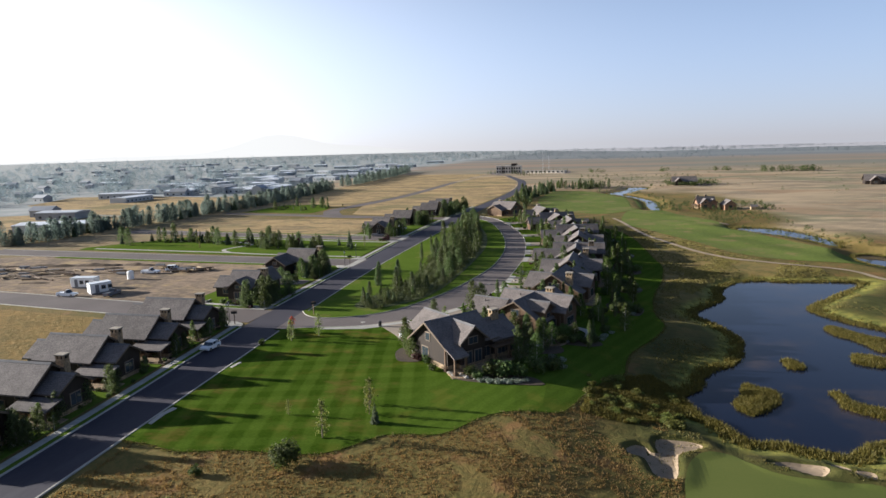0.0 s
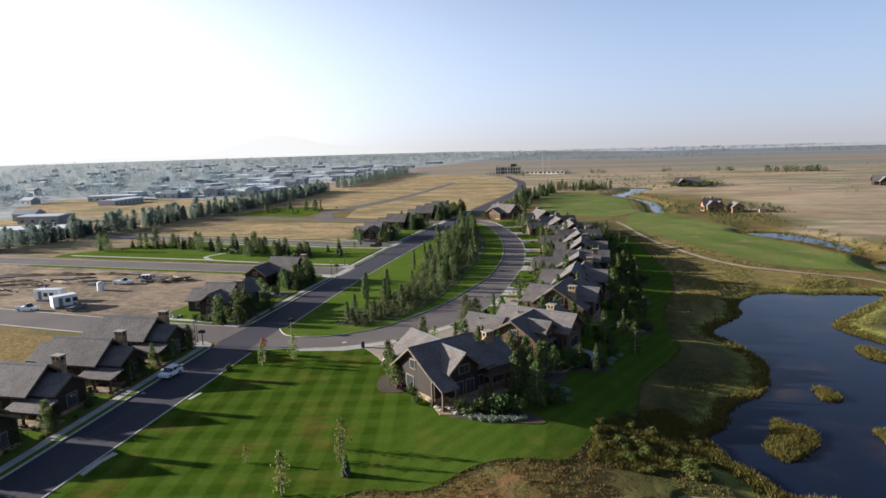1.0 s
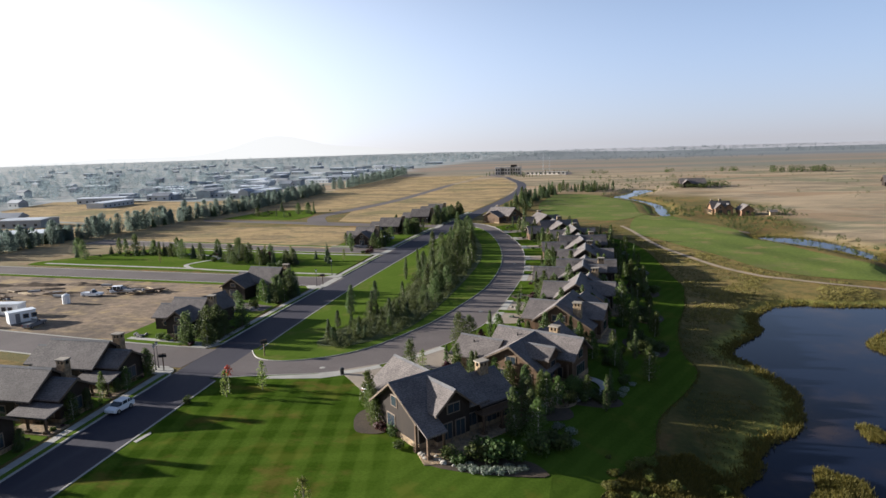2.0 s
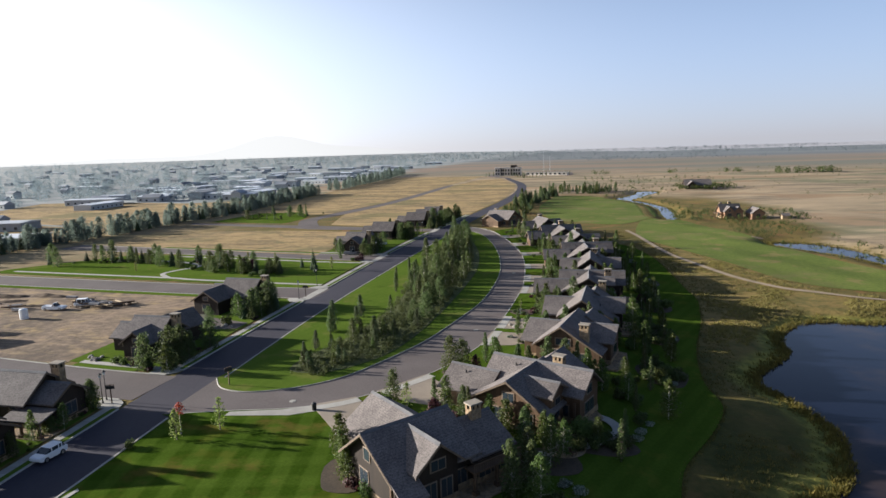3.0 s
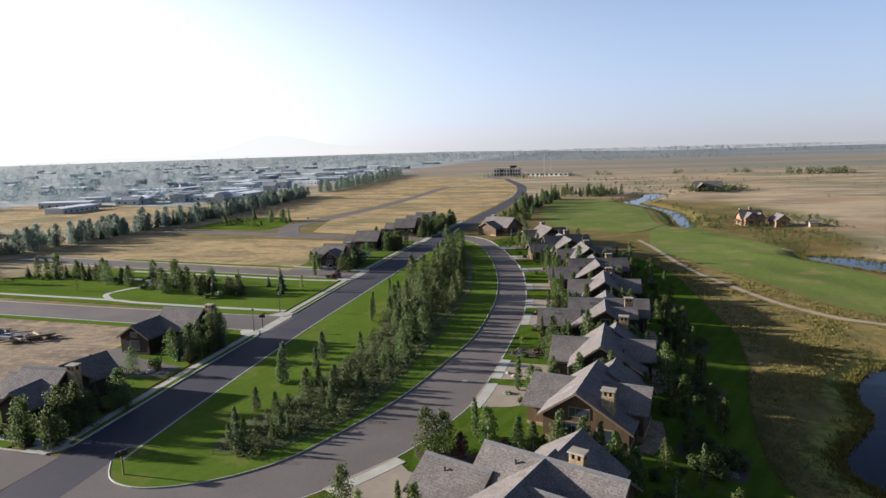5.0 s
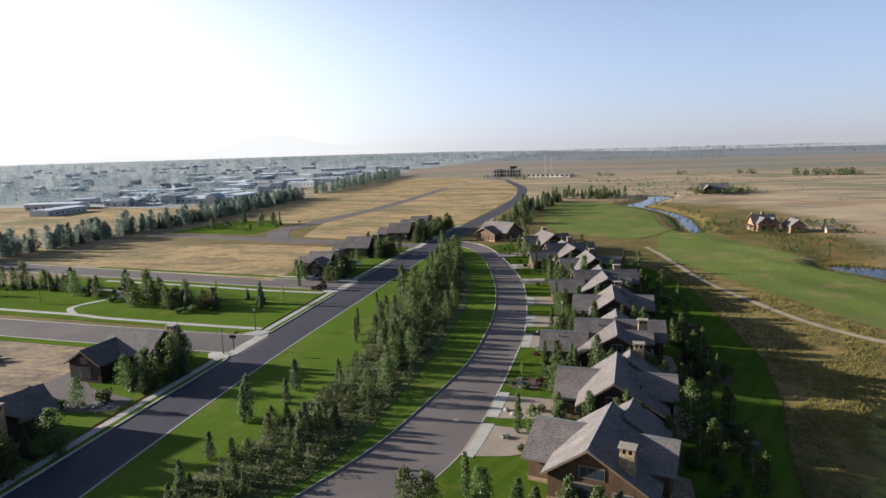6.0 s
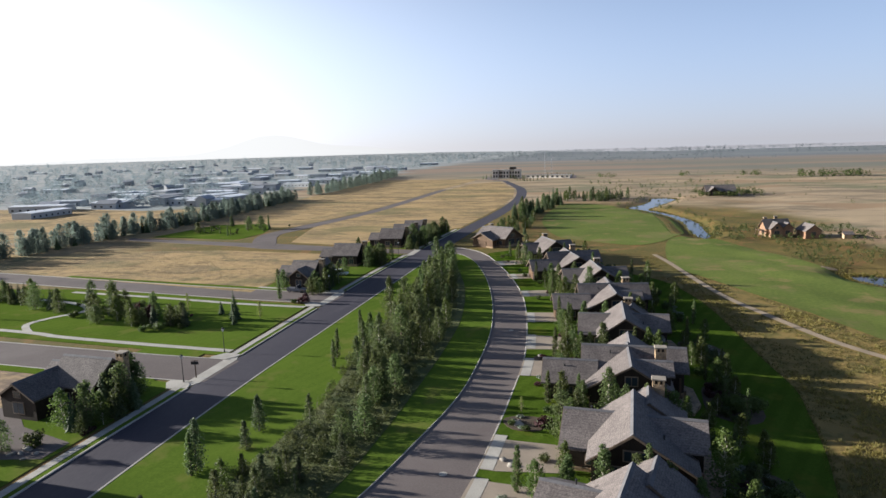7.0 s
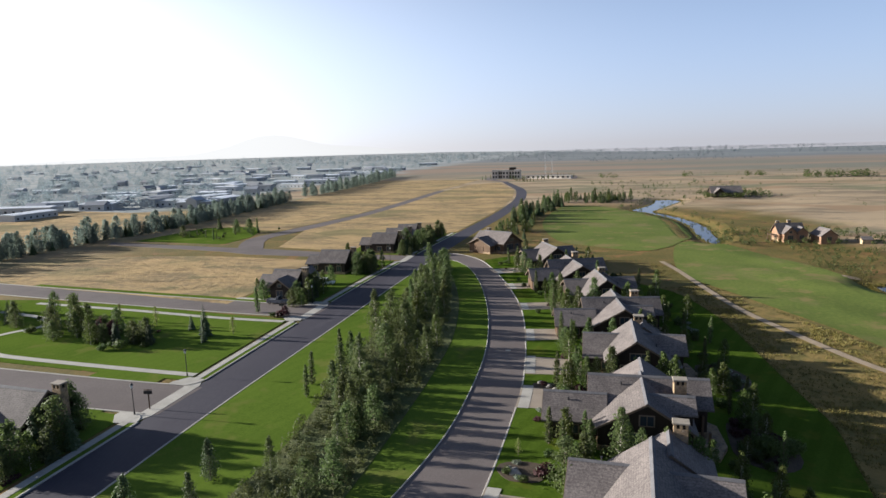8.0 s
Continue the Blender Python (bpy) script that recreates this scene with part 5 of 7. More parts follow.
HIDE = pose(0, -250, -60)
KIT = {
    "aspen": [broadleaf("aspen_tree", 11 + k, 5.8 + k * 0.45, 1.75 + 0.18 * k, L_ASPEN, M_PALEBARK, "slender pale green aspen tree in open ground", size=0.17, leaves=1250, start=0.10) for k in range(4)],
    "poplar": [broadleaf("poplar_tree", 31 + k, 6.4 + 0.6 * k, 2.7 + 0.25 * k, L_POPLAR, M_BARK, "dense dark green poplar tree in open ground", size=0.2, leaves=1700, start=0.05) for k in range(4)],
    "cone": [broadleaf("aspen_tree", 211 + k, 6.4 + 0.5 * k, 1.85 + 0.16 * k, L_POPLAR, M_PALEBARK, "upright grey-green aspen tree among shrubs", size=0.16, leaves=1800, start=0.06, n=44, taper=0.85) for k in range(4)],
    "pine": [broadleaf("pine_tree", 231 + k, 5.6 + 0.5 * k, 1.75 + 0.1 * k, L_SPRUCE, M_BARK, "bushy dark green young pine tree", size=0.14, leaves=1900, start=0.03, n=50, taper=1.0) for k in range(3)],
    "column": [broadleaf("columnar_tree", 51 + k, 6.5, 0.85, L_POPLAR, M_BARK, "narrow columnar aspen tree standing in grass", size=0.14, leaves=1100, start=0.03, n=60) for k in range(2)],
    "bush": [bush("meadow_bush", 191, 1.5, L_ASPEN, "loose bright green bush at the meadow's edge", leaves=1900, size=0.13)],
    "spruce": [spruce("spruce_tree", 61 + k, 6.0 + k, 1.7 + 0.15 * k, L_SPRUCE, "dark green conical spruce tree in open ground") for k in range(3)],
    "sapling": [broadleaf("young_tree", 71 + k, 4.0, 1.05, L_SAPLING, M_BARK, "thin young tree with sparse pale leaves", size=0.13, leaves=300, start=0.16) for k in range(2)],
    "plum": [broadleaf("plum_tree", 81, 3.2, 1.4, L_PLUM, M_BARK, "small dark purple plum tree in a garden bed", size=0.2, leaves=520, start=0.15)],
    "shrub": [bush("shrub", 91 + k, 0.9 + 0.15 * k, L_SHRUB, "rounded green garden shrub in a mulch bed", tall=1.0, leaves=520, size=0.13) for k in range(3)],
    "belt": [broadleaf("belt_tree", 131 + k, 7.2 + 0.8 * k, 2.6 + 0.3 * k, L_BELT, M_BARK, "grey-green tree in the long belt, paled by painted haze", size=0.26, leaves=1000, start=0.03) for k in range(3)],
    "plumshrub": [bush("plum_shrub", 95, 0.8, L_PLUM, "dark purple garden shrub in a mulch bed")],
    "flower": [bush("flowering_shrub", 97, 0.75, L_FLOWER, "low shrub thick with white blossom", tall=0.6, size=0.08, leaves=700)],
    "gold": [bush("rough_bush", 99 + k, 0.9, L_BANK, "low yellow-green shrub in the rough", tall=0.65, leaves=900, size=0.1) for k in range(2)],
}
for kinds in KIT.values():
    for t in kinds:
        t.matrix_basis = HIDE
USED = {}


def plant(kind, x, y, s=1.0, group="", z=None, label=""):
    pool = KIT[kind]
    src = pool[R.randrange(len(pool))]
    zz = z_at(x, y) + (z or 0.0)
    k = s * R.uniform(0.88, 1.12)
    m = pose(x, y, zz, R.uniform(-2, 2), R.uniform(-2, 2), R.uniform(0, 360))
    if src not in USED:
        USED[src] = True
        ob = src
    else:
        ob = copy_thing(src, m)
    ob.scale = (1, 1, 1)
    ob.matrix_basis = m @ Matrix.Diagonal((k, k, k * R.uniform(0.92, 1.1), 1))
    tagged(ob, label, group=group)
    return ob


def inside(x, y, ring):
    return bool(ring_distance(np.array([x]), np.array([y]), ring)[0] > 0)


# the strip of trees on the island
ISL = "trees on the island"
spine_l = [(-53, 131), (-52, 142), (-50, 155), (-48.5, 166), (-50, 180), (-52.5, 194), (-53, 210), (-54.5, 228), (-56.5, 250), (-57.5, 270), (-58.5, 292)]
spine_r = [(-48, 131), (-42.5, 137), (-40, 146), (-38.5, 158), (-38.5, 172), (-38.5, 190), (-39, 212), (-42, 232), (-47, 255), (-51, 272), (-55, 292)]
for y in np.arange(131, 290, 2.7):
    xl = float(np.interp(y, [p[1] for p in spine_l], [p[0] for p in spine_l]))
    xr = float(np.interp(y, [p[1] for p in spine_r], [p[0] for p in spine_r]))
    tall = float(np.interp(y, [130, 140, 150, 165, 190, 215, 290], [0.42, 0.48, 0.60, 0.74, 0.88, 0.95, 0.98]))
    for k in range(3 if y < 190 else 2):
        x = R.uniform(xl, xr) * 0.6 + (xl, xr, (xl + xr) / 2)[k] * 0.4
        kind = R.choice(["cone", "cone", "pine", "aspen", "aspen"] if y < 160 else ["cone", "cone", "poplar", "aspen", "poplar"])
        if noise.noise(Vector((x * 0.12, y * 0.10, 6))) > -0.28:
            plant(kind, x, float(y) + R.uniform(-1.2, 1.2), tall * R.uniform(0.55, 1.08) * (0.9 if kind == "poplar" else 1.0), ISL, 0.15)
for x, y in ((-56, 151), (-53.5, 187), (-55, 192), (-54, 202)):
    plant("column", x, y, 0.85, ISL, 0.14)
for x, y, s in ((-56, 152, 0.78), (-53.5, 134, 0.6), (-54.5, 141, 0.6), (-54, 163, 0.8), (-53, 158, 0.65), (-51.5, 131, 0.45)):
    plant("pine", x, y, s, ISL, 0.14)
# lawn trees
for x, y, kind, s in ((-34.5, 67.4, "sapling", 1.25), (-32, 78, "sapling", 1.05), (-31, 75, "sapling", 1.0), (-29.3, 72.5, "spruce", 0.45), (-42, 73, "sapling", 0.5), (-57, 104, "sapling", 1.0), (-53, 107.5, "sapling", 1.0), (-61.5, 101, "shrub", 0.9), (-36, 60.2, "bush", 1.2), (-45, 56.5, "shrub", 0.9), (-44, 50, "gold", 1.4), (-40, 47, "shrub", 1.1)):
    plant(kind, x, y, s, "trees on the front lawn")
red = broadleaf("maple_tree", 171, 4.3, 0.85, L_RED, M_PALEBARK, "young maple with a scarlet top on the lawn", size=0.14, leaves=170, start=0.70)
red.matrix_basis = pose(-57.5, 105.5, 0.1)
# gardens of the lodges
G1 = "garden plants round the lodges"
LODGES = [(-25, 99.5, 49), (-12.2, 121.8, -22), (-8.8, 143.2, -13), (-6.5, 161.2, -4), (-5.2, 185.8, 0), (-5.2, 205.2, 0), (-6.6, 228.5, 8), (-9.5, 248.5, 12), (-16, 269.5, 18), (-23.5, 291, 25)]
for i, (x, y, tr) in enumerate(LODGES[1:], 1):
    c, s = math.cos(radians(tr)), math.sin(radians(tr))
    spots = [("aspen", 10.6, -6.5, 0.5), ("column", 12.4, -2.5, 0.7), ("column", 11.5, 6.5, 0.65), ("aspen", 3.5, -9.4, 0.6), ("aspen", 6.2, -9.6, 0.55), ("cone", -6.4, -9.2, 0.62), ("aspen", -9.5, -8.6, 0.68),
             ("aspen", -2.4, -9.8, 0.6), ("column", -11.8, -7.8, 0.8), ("plumshrub", -8, -9.8, 1.1), ("shrub", 9.2, -9.4, 0.9), ("shrub", 12.8, 2.8, 1.0), ("shrub", 13.0, 4.6, 0.9), ("flower", 13.5, 0.4, 1.2), ("flower", 14.0, -1.6, 1.1), ("shrub", 13.4, -4.6, 1.1), ("shrub", 12.2, -6.4, 0.8), ("flower", 14.4, 3.6, 0.9), ("aspen", 9.4, 9.4, 0.62), ("shrub", 11.4, 8.4, 1.0), ("shrub", 8.5, 8.6, 1.1), ("shrub", -4.6, -9.6, 0.9)]
    spots += [("cone", -7.0, 10.0, 0.7), ("cone", -3.4, 10.3, 0.85), ("cone", -0.4, 9.9, 0.75), ("aspen", 3.2, 10.2, 1.0), ("column", 1.4, 10.6, 1.05), ("aspen", 5.4, 9.9, 0.8), ("column", 14.6, -8.2, 0.75), ("aspen", 15.2, 7.4, 0.7)]
    for kind, u, v, k in spots:
        if y > 240 and R.random() < 0.3:
            continue
        plant(kind, x + u * c - v * s + R.uniform(-0.5, 0.5), y + u * s + v * c + R.uniform(-0.4, 0.4), k, G1, 0.12)
for kind, x, y, s in (("aspen", -33.4, 101.5, 0.75), ("aspen", -32.3, 99.8, 0.7), ("aspen", -34.0, 103.3, 0.75), ("aspen", -31.4, 98.2, 0.62), ("shrub", -28.2, 96.0, 1.3), ("shrub", -26.6, 92.6, 0.8), ("plumshrub", -30.3, 97.2, 1.2), ("shrub", -20.2, 91.2, 1.2), ("shrub", -18.8, 90.4, 1.2), ("shrub", -16.6, 91.6, 2.0), ("shrub", -14.8, 92.0, 2.1), ("shrub", -12.6, 92.0, 1.6),
                      ("flower", -18.2, 89.2, 1.0), ("flower", -16.8, 89.0, 1.1), ("flower", -15.4, 89.0, 1.1), ("flower", -14.0, 89.2, 1.2), ("flower", -12.6, 89.6, 1.1), ("flower", -11.4, 90.2, 1.0), ("flower", -17.5, 90.0, 0.9), ("flower", -13.0, 90.4, 0.9), ("shrub", -10.0, 94.6, 1.5), ("shrub", -7.6, 96.0, 1.6), ("shrub", -8.8, 97.4, 1.3), ("cone", -13.2, 98.4, 0.85), ("cone", -11.3, 100.6, 0.85), ("aspen", -10.2, 97.4, 0.8), ("flower", -6.2, 97.6, 1.1), ("flower", -8.0, 101.5, 1.2), ("flower", -6.5, 100.6, 1.1),
                      ("cone", -12.2, 103.4, 0.72), ("cone", -12.8, 107.2, 0.75), ("aspen", -9.8, 105.4, 0.68), ("aspen", -10.8, 110.2, 0.8), ("aspen", -15.6, 111.2, 0.8), ("aspen", -8.4, 108.2, 0.7), ("poplar", -33.2, 120.4, 0.55), ("shrub", -35.0, 117.8, 1.3), ("shrub", -33.6, 118.9, 1.0), ("sapling", -30.2, 117.4, 0.9), ("plum", -25.2, 113.2, 1.15),
                      ("poplar", -27.2, 132.2, 0.62), ("poplar", -25.4, 133.4, 0.7), ("plum", -23.2, 132.6, 0.9), ("aspen", -20.2, 134.6, 0.8), ("shrub", -26.2, 130.4, 1.0), ("column", -20.6, 113.6, 0.8), ("aspen", -17.6, 112.0, 0.75)):
    plant(kind, x, y, s, G1, 0.12)
for cx, cy, rx, ry, n in ((-5, 112, 4.4, 2.6, 9), (6, 139, 3.4, 4.4, 16), (7, 160, 3.4, 5.2, 16), (8.4, 184, 3.4, 6, 16), (8, 206, 3.4, 5.2, 14)):
    for k in range(n):
        a, q = k * 2.4, math.sqrt((k + 0.5) / n)
        plant(R.choice(["shrub", "shrub", "shrub", "plumshrub", "flower", "bush"]), cx + rx * q * math.cos(a), cy + ry * q * math.sin(a), R.uniform(0.7, 1.15), G1, 0.14)
for kind, x, y, k in (("flower", -20.4, 172.6, 0.7), ("shrub", -21.2, 170.2, 0.7), ("plumshrub", -17.2, 170.4, 1.2), ("plumshrub", -16.6, 171.6, 1.0), ("shrub", -19.2, 168.8, 0.6), ("flower", -20.0, 169.4, 0.7), ("sapling", -20.4, 174.6, 0.6), ("flower", -18.2, 197.2, 0.7), ("shrub", -16.4, 196.4, 0.7)):
    plant(kind, x, y, k, G1, 0.14)
# street-side gardens of the crescent
for y in np.arange(146, 300, 3.2):
    xo = float(np.interp(y, [p[1] for p in CR_OUT[8:-3]], [p[0] for p in CR_OUT[8:-3]]))
    if y > 158:
        plant(R.choice(["aspen", "poplar", "aspen", "column", "shrub"]), xo + R.uniform(6.2, 10.5), float(y) + R.uniform(-1, 1), R.uniform(0.45, 0.8), G1, 0.12)
    if R.random() < 0.5:
        plant(R.choice(["shrub", "shrub", "plumshrub", "flower"]), xo + R.uniform(3, 7), float(y), R.uniform(0.6, 0.9), G1, 0.12)
for x, y, s in ((7, 199, 0.75), (5, 204, 0.6), (2.5, 234, 0.8), (7.6, 189, 0.75), (9.2, 185, 0.6), (10, 194, 0.5), (2.6, 158, 0.95), (4.6, 154, 0.75), (8, 150, 0.55), (9, 166, 0.5), (6.5, 169, 0.6), (4, 216, 0.6), (1, 246, 0.7)):
    plant("aspen", x, y, s, "young aspens on the golf lawn", 0.12)
# gardens of the cabins
G2 = "bushes round the cabins"
for cy in (57.0, 69.4, 82.3, 94.6, 107.0):
    for k in range(15):
        ye = cy + R.uniform(-7.0, 5.0)
        xe = float(np.interp(ye, [p[1] for p in MAIN_L], [p[0] for p in MAIN_L])) - 2.8
        plant(R.choice(["poplar", "shrub", "poplar", "aspen", "plumshrub", "shrub"]), xe - R.uniform(0.3, 4.2), ye, R.uniform(0.32, 0.58), G2, 0.1)
for cx, cy, n in ((-77, 131.5, 26), (-78.5, 163, 26), (-80, 243, 24), (-77, 281, 22), (-73.5, 314, 20), (-72, 331, 22), (-73, 345, 18)):
    for k in range(n):
        plant(R.choice(["poplar", "shrub", "poplar", "aspen", "spruce", "plumshrub"]), cx + R.uniform(-3.5, 2.2), cy + R.uniform(-5.5, 9.5), R.uniform(0.45, 0.85), G2, 0.1)
for x, y, kind, s in ((-87, 128.5, "shrub", 1), (-85, 128, "shrub", 1), (-83, 128.2, "plumshrub", 1.2), (-90, 150, "plum", 1), (-86, 150.5, "shrub", 1.6), (-84, 152, "poplar", 0.5), (-81, 154, "shrub", 1.4), (-91.5, 243, "poplar", 0.75), (-94, 245, "aspen", 0.8), (-90, 296, "aspen", 0.9), (-84.5, 262, "shrub", 1.5), (-82, 263, "poplar", 0.6), (-80, 229.5, "plumshrub", 1.3), (-78.4, 229.0, "plum", 0.8), (-81.5, 228.6, "shrub", 0.9)):
    plant(kind, x, y, s, G2, 0.1)
# park trees
PK = "trees in the park"
for x, y, kind, s in ((-122, 216, "poplar", 0.9), (-124, 218, "aspen", 0.9), (-120, 213, "spruce", 0.7), (-117, 214, "poplar", 0.6), (-113, 212, "spruce", 0.5), (-110, 210, "plum", 1.1), (-107, 209.5, "plum", 1.3), (-105, 208, "spruce", 0.6), (-102, 210, "spruce", 0.7), (-99, 209, "spruce", 0.6), (-97.5, 207, "shrub", 1.2), (-94, 217, "spruce", 0.55), (-88, 213, "spruce", 0.75), (-86, 209.5, "spruce", 0.55), (-83, 215, "sapling", 0.8), (-135, 213, "poplar", 0.7),
                      (-140, 216, "spruce", 0.8), (-144, 215, "poplar", 0.8), (-148, 218, "aspen", 0.9), (-152, 220, "spruce", 0.8), (-156, 219, "column", 0.9), (-160, 221, "poplar", 0.8), (-165, 222, "spruce", 0.7), (-170, 224, "poplar", 0.8), (-176, 226, "aspen", 0.9), (-100, 203, "shrub", 1.3), (-103, 202, "shrub", 1.1), (-128, 210, "shrub", 1.2), (-131, 219, "sapling", 1), (-115, 221, "sapling", 0.9), (-104, 219, "sapling", 0.9), (-182, 212, "poplar", 0.8), (-188, 215, "spruce", 0.8), (-192, 220, "poplar", 0.9), (-146, 206, "sapling", 0.8), (-87, 232, "column", 0.95)):
    plant(kind, x, y, s, PK, 0.12)
for cx, cy, n, sx, sy in ((-112, 210, 26, 13, 4.5), (-103, 206, 10, 7, 3), (-124, 218, 9, 5, 3), (-168, 221, 22, 13, 4), (-150, 222, 9, 8, 4), (-134, 221, 7, 6, 3)):
    for k in range(n):
        plant(R.choice(["shrub", "shrub", "poplar", "aspen", "spruce", "plumshrub", "shrub"]), cx + R.uniform(-sx, sx), cy + R.uniform(-sy, sy), R.uniform(0.5, 0.85), PK, 0.12)
for k in range(26):
    plant(R.choice(["spruce", "poplar", "column", "shrub", "shrub"]), R.uniform(-196, -156), R.uniform(338, 376), R.uniform(0.5, 0.95), "trees in the garden plot", 0.08)
# tree belt between the fields and the town
BELT = [(-236, 215), (-230, 262), (-226, 290), (-227, 315), (-225, 340), (-219, 360), (-219, 390), (-222, 430), (-231, 515), (-240, 570), (-238, 615), (-244, 711), (-262, 886)]
for y in np.arange(205, 535, 2.2):
    x = float(np.interp(y, [p[1] for p in BELT], [p[0] for p in BELT]))
    for k in range(2):
        plant(R.choice(["belt", "belt", "belt", "belt", "spruce"]), x + R.uniform(-6, 5), float(y) + R.uniform(-2, 2), R.uniform(0.6, 1.15), "tree belt before the town", 0.0)
for y in np.arange(580, 890, 3.2):
    x = float(np.interp(y, [p[1] for p in BELT], [p[0] for p in BELT]))
    plant("belt", x + R.uniform(-4, 4), float(y), R.uniform(0.8, 1.25), "tree belt before the town", 0.0)
# spruces and aspens by the far bend of the road
for k in range(38):
    a = R.random()
    plant(R.choice(["spruce", "spruce", "cone", "pine"]), -46 + 16 * a + R.uniform(-3.5, 3.5), 395 + 85 * a + R.uniform(-8, 8), R.uniform(0.8, 1.35), "grove by the far bend", 0.0)
for k in range(62):
    plant(R.choice(["spruce", "cone", "aspen", "pine"]), R.uniform(-34, 14), R.uniform(497, 530), R.uniform(0.55, 1.0), "grove by the far bend", 0.0)
for k in range(40):
    plant(R.choice(["spruce", "poplar", "aspen", "shrub"]), R.uniform(-50, -36), R.uniform(335, 430), R.uniform(0.45, 0.8), "grove by the far bend", 0.0)
for k in range(34):
    a = k / 34
    plant("column", -125 + 100 * a, 775 + 40 * math.sin(a * 9) + R.uniform(-8, 8), R.uniform(0.6, 0.9), "young trees round the clubhouse", 0.0)
for k in range(44):
    plant("gold", R.uniform(-2, 11), R.uniform(82, 97), R.uniform(0.55, 1.15), "bushes by the pond")
for t in [t for kinds in KIT.values() for t in kinds if t not in USED]:
    for o in list(t.children_recursive) + [t]:
        bpy.data.objects.remove(o)


# ---- grasses ----
def tufts(name, spots, mat, label, blades=6, tall=0.5, spread=0.3):
    rng = np.random.RandomState(5)
    verts, faces = [], []
    for x, y, k in spots:
        z = 0.0
        for _ in range(blades):
            a, b = rng.uniform(0, 6.28), rng.uniform(0, 6.28)
            r = spread * k * rng.uniform(0.1, 1)
            cx, cy = x + math.cos(a) * r, y + math.sin(a) * r
            h, w = tall * k * rng.uniform(0.6, 1.2), 0.05 * k + 0.03
            lx, ly = math.cos(a) * 0.35 * h, math.sin(a) * 0.35 * h
            n = len(verts)
            verts += [(cx - math.cos(b) * w, cy - math.sin(b) * w, -9), (cx + math.cos(b) * w, cy + math.sin(b) * w, -9), (cx + lx, cy + ly, h - 9)]
            faces.append((n, n + 1, n + 2))
    va = np.array(verts)
    hs = height(va[0::3, 0].copy(), va[0::3, 1].copy())
    va[:, 2] += 9 - 0.05 + np.repeat(hs, 3)
    return merged(name, va.tolist(), faces, mat, label, "grass")


rr = np.random.RandomState(3)
spots = []
for _ in range(24000):
    x, y = rr.uniform(-58, 8), rr.uniform(34, 84)
    spots.append((x, y, rr.uniform(0.5, 1.3)))
sx, sy = np.array([s[0] for s in spots]), np.array([s[1] for s in spots])
ok = (ring_distance(sx, sy, FRONT) < -0.3) & (sx > np.interp(sy, [p[1] for p in MAIN_R], [p[0] for p in MAIN_R]) + 0.8)
clump = np.array([noise.noise(Vector((a * 0.12, b * 0.12, 1))) for a, b in zip(sx, sy)])
tufts("dry_grass", [s for s, k, c in zip(spots, ok, clump) if k and c > -0.22], L_DRY, "dry yellow-brown meadow grass in tufts", 5, 0.22)
spots = [(rr.uniform(14, 62), rr.uniform(150, 262), rr.uniform(0.5, 1.3)) for _ in range(26000)]
sx, sy = np.array([s[0] for s in spots]), np.array([s[1] for s in spots])
free = (ring_distance(sx, sy, FRONT) < -1.5) & (ring_distance(sx, sy, FAIR_2) < -1.5) & (ring_distance(sx, sy, POND) < -3) & (ring_distance(sx, sy, offset(TRACKS[0], 1.6) + offset(TRACKS[0], -1.6)[::-1]) < 0)
clump = np.array([noise.noise(Vector((a * 0.09, b * 0.05, 9))) + 0.4 * noise.noise(Vector((a * 0.5, b * 0.5, 2))) for a, b in zip(sx, sy)])
tufts("golden_grass", [s for s, k, c in zip(spots, free, clump) if k and c > 0.1], L_GOLD, "tall golden grass between the lawn and the cart path", 5, 0.42)
edge = [p for p in LAWN_LOW if p[0] > -64]
spots = []
for (ax, ay), (bx, by) in zip(edge, edge[1:]):
    for _ in range(int(math.hypot(bx - ax, by - ay) * 9)):
        t = rr.uniform()
        spots.append((ax + (bx - ax) * t + rr.normal(0, 0.22), ay + (by - ay) * t - 0.15 + rr.normal(0, 0.22), rr.uniform(0.6, 1.2)))
tufts("edge_grass", spots, L_ROUGH, "uncut olive grass fringe along the lawn's edge", 5, 0.28)
spots = [(rr.uniform(6, 60), rr.uniform(70, 300), rr.uniform(0.5, 1.2)) for _ in range(42000)]
sx, sy = np.array([s[0] for s in spots]), np.array([s[1] for s in spots])
free = (ring_distance(sx, sy, FRONT) < -0.4) & (ring_distance(sx, sy, FAIR_2) < -0.3) & (ring_distance(sx, sy, GREEN) < -0.6)
path_ok = ring_distance(sx, sy, offset(TRACKS[0], 1.3) + offset(TRACKS[0], -1.3)[::-1]) < 0
clump = np.array([noise.noise(Vector((a * 0.1, b * 0.06, 4))) for a, b in zip(sx, sy)])
zz = height(sx, sy)
tufts("rough_grass", [s for s, k, p, c, z in zip(spots, free, path_ok, clump, zz) if k and p and c > -0.05 and z > -2.9], L_ROUGH, "olive and tan rough grass along the golf course", 4, 0.3)
reeds = []
for isle, n in zip(ISLETS, (900, 160, 900, 500, 600)):
    x0, x1, y0, y1 = min(p[0] for p in isle), max(p[0] for p in isle), min(p[1] for p in isle), max(p[1] for p in isle)
    px, py = rr.uniform(x0, x1, n * 3), rr.uniform(y0, y1, n * 3)
    keep = ring_distance(px, py, isle) > 0
    reeds += [(float(a), float(b), rr.uniform(0.6, 1.3), POND_Z) for a, b in zip(px[keep], py[keep])]
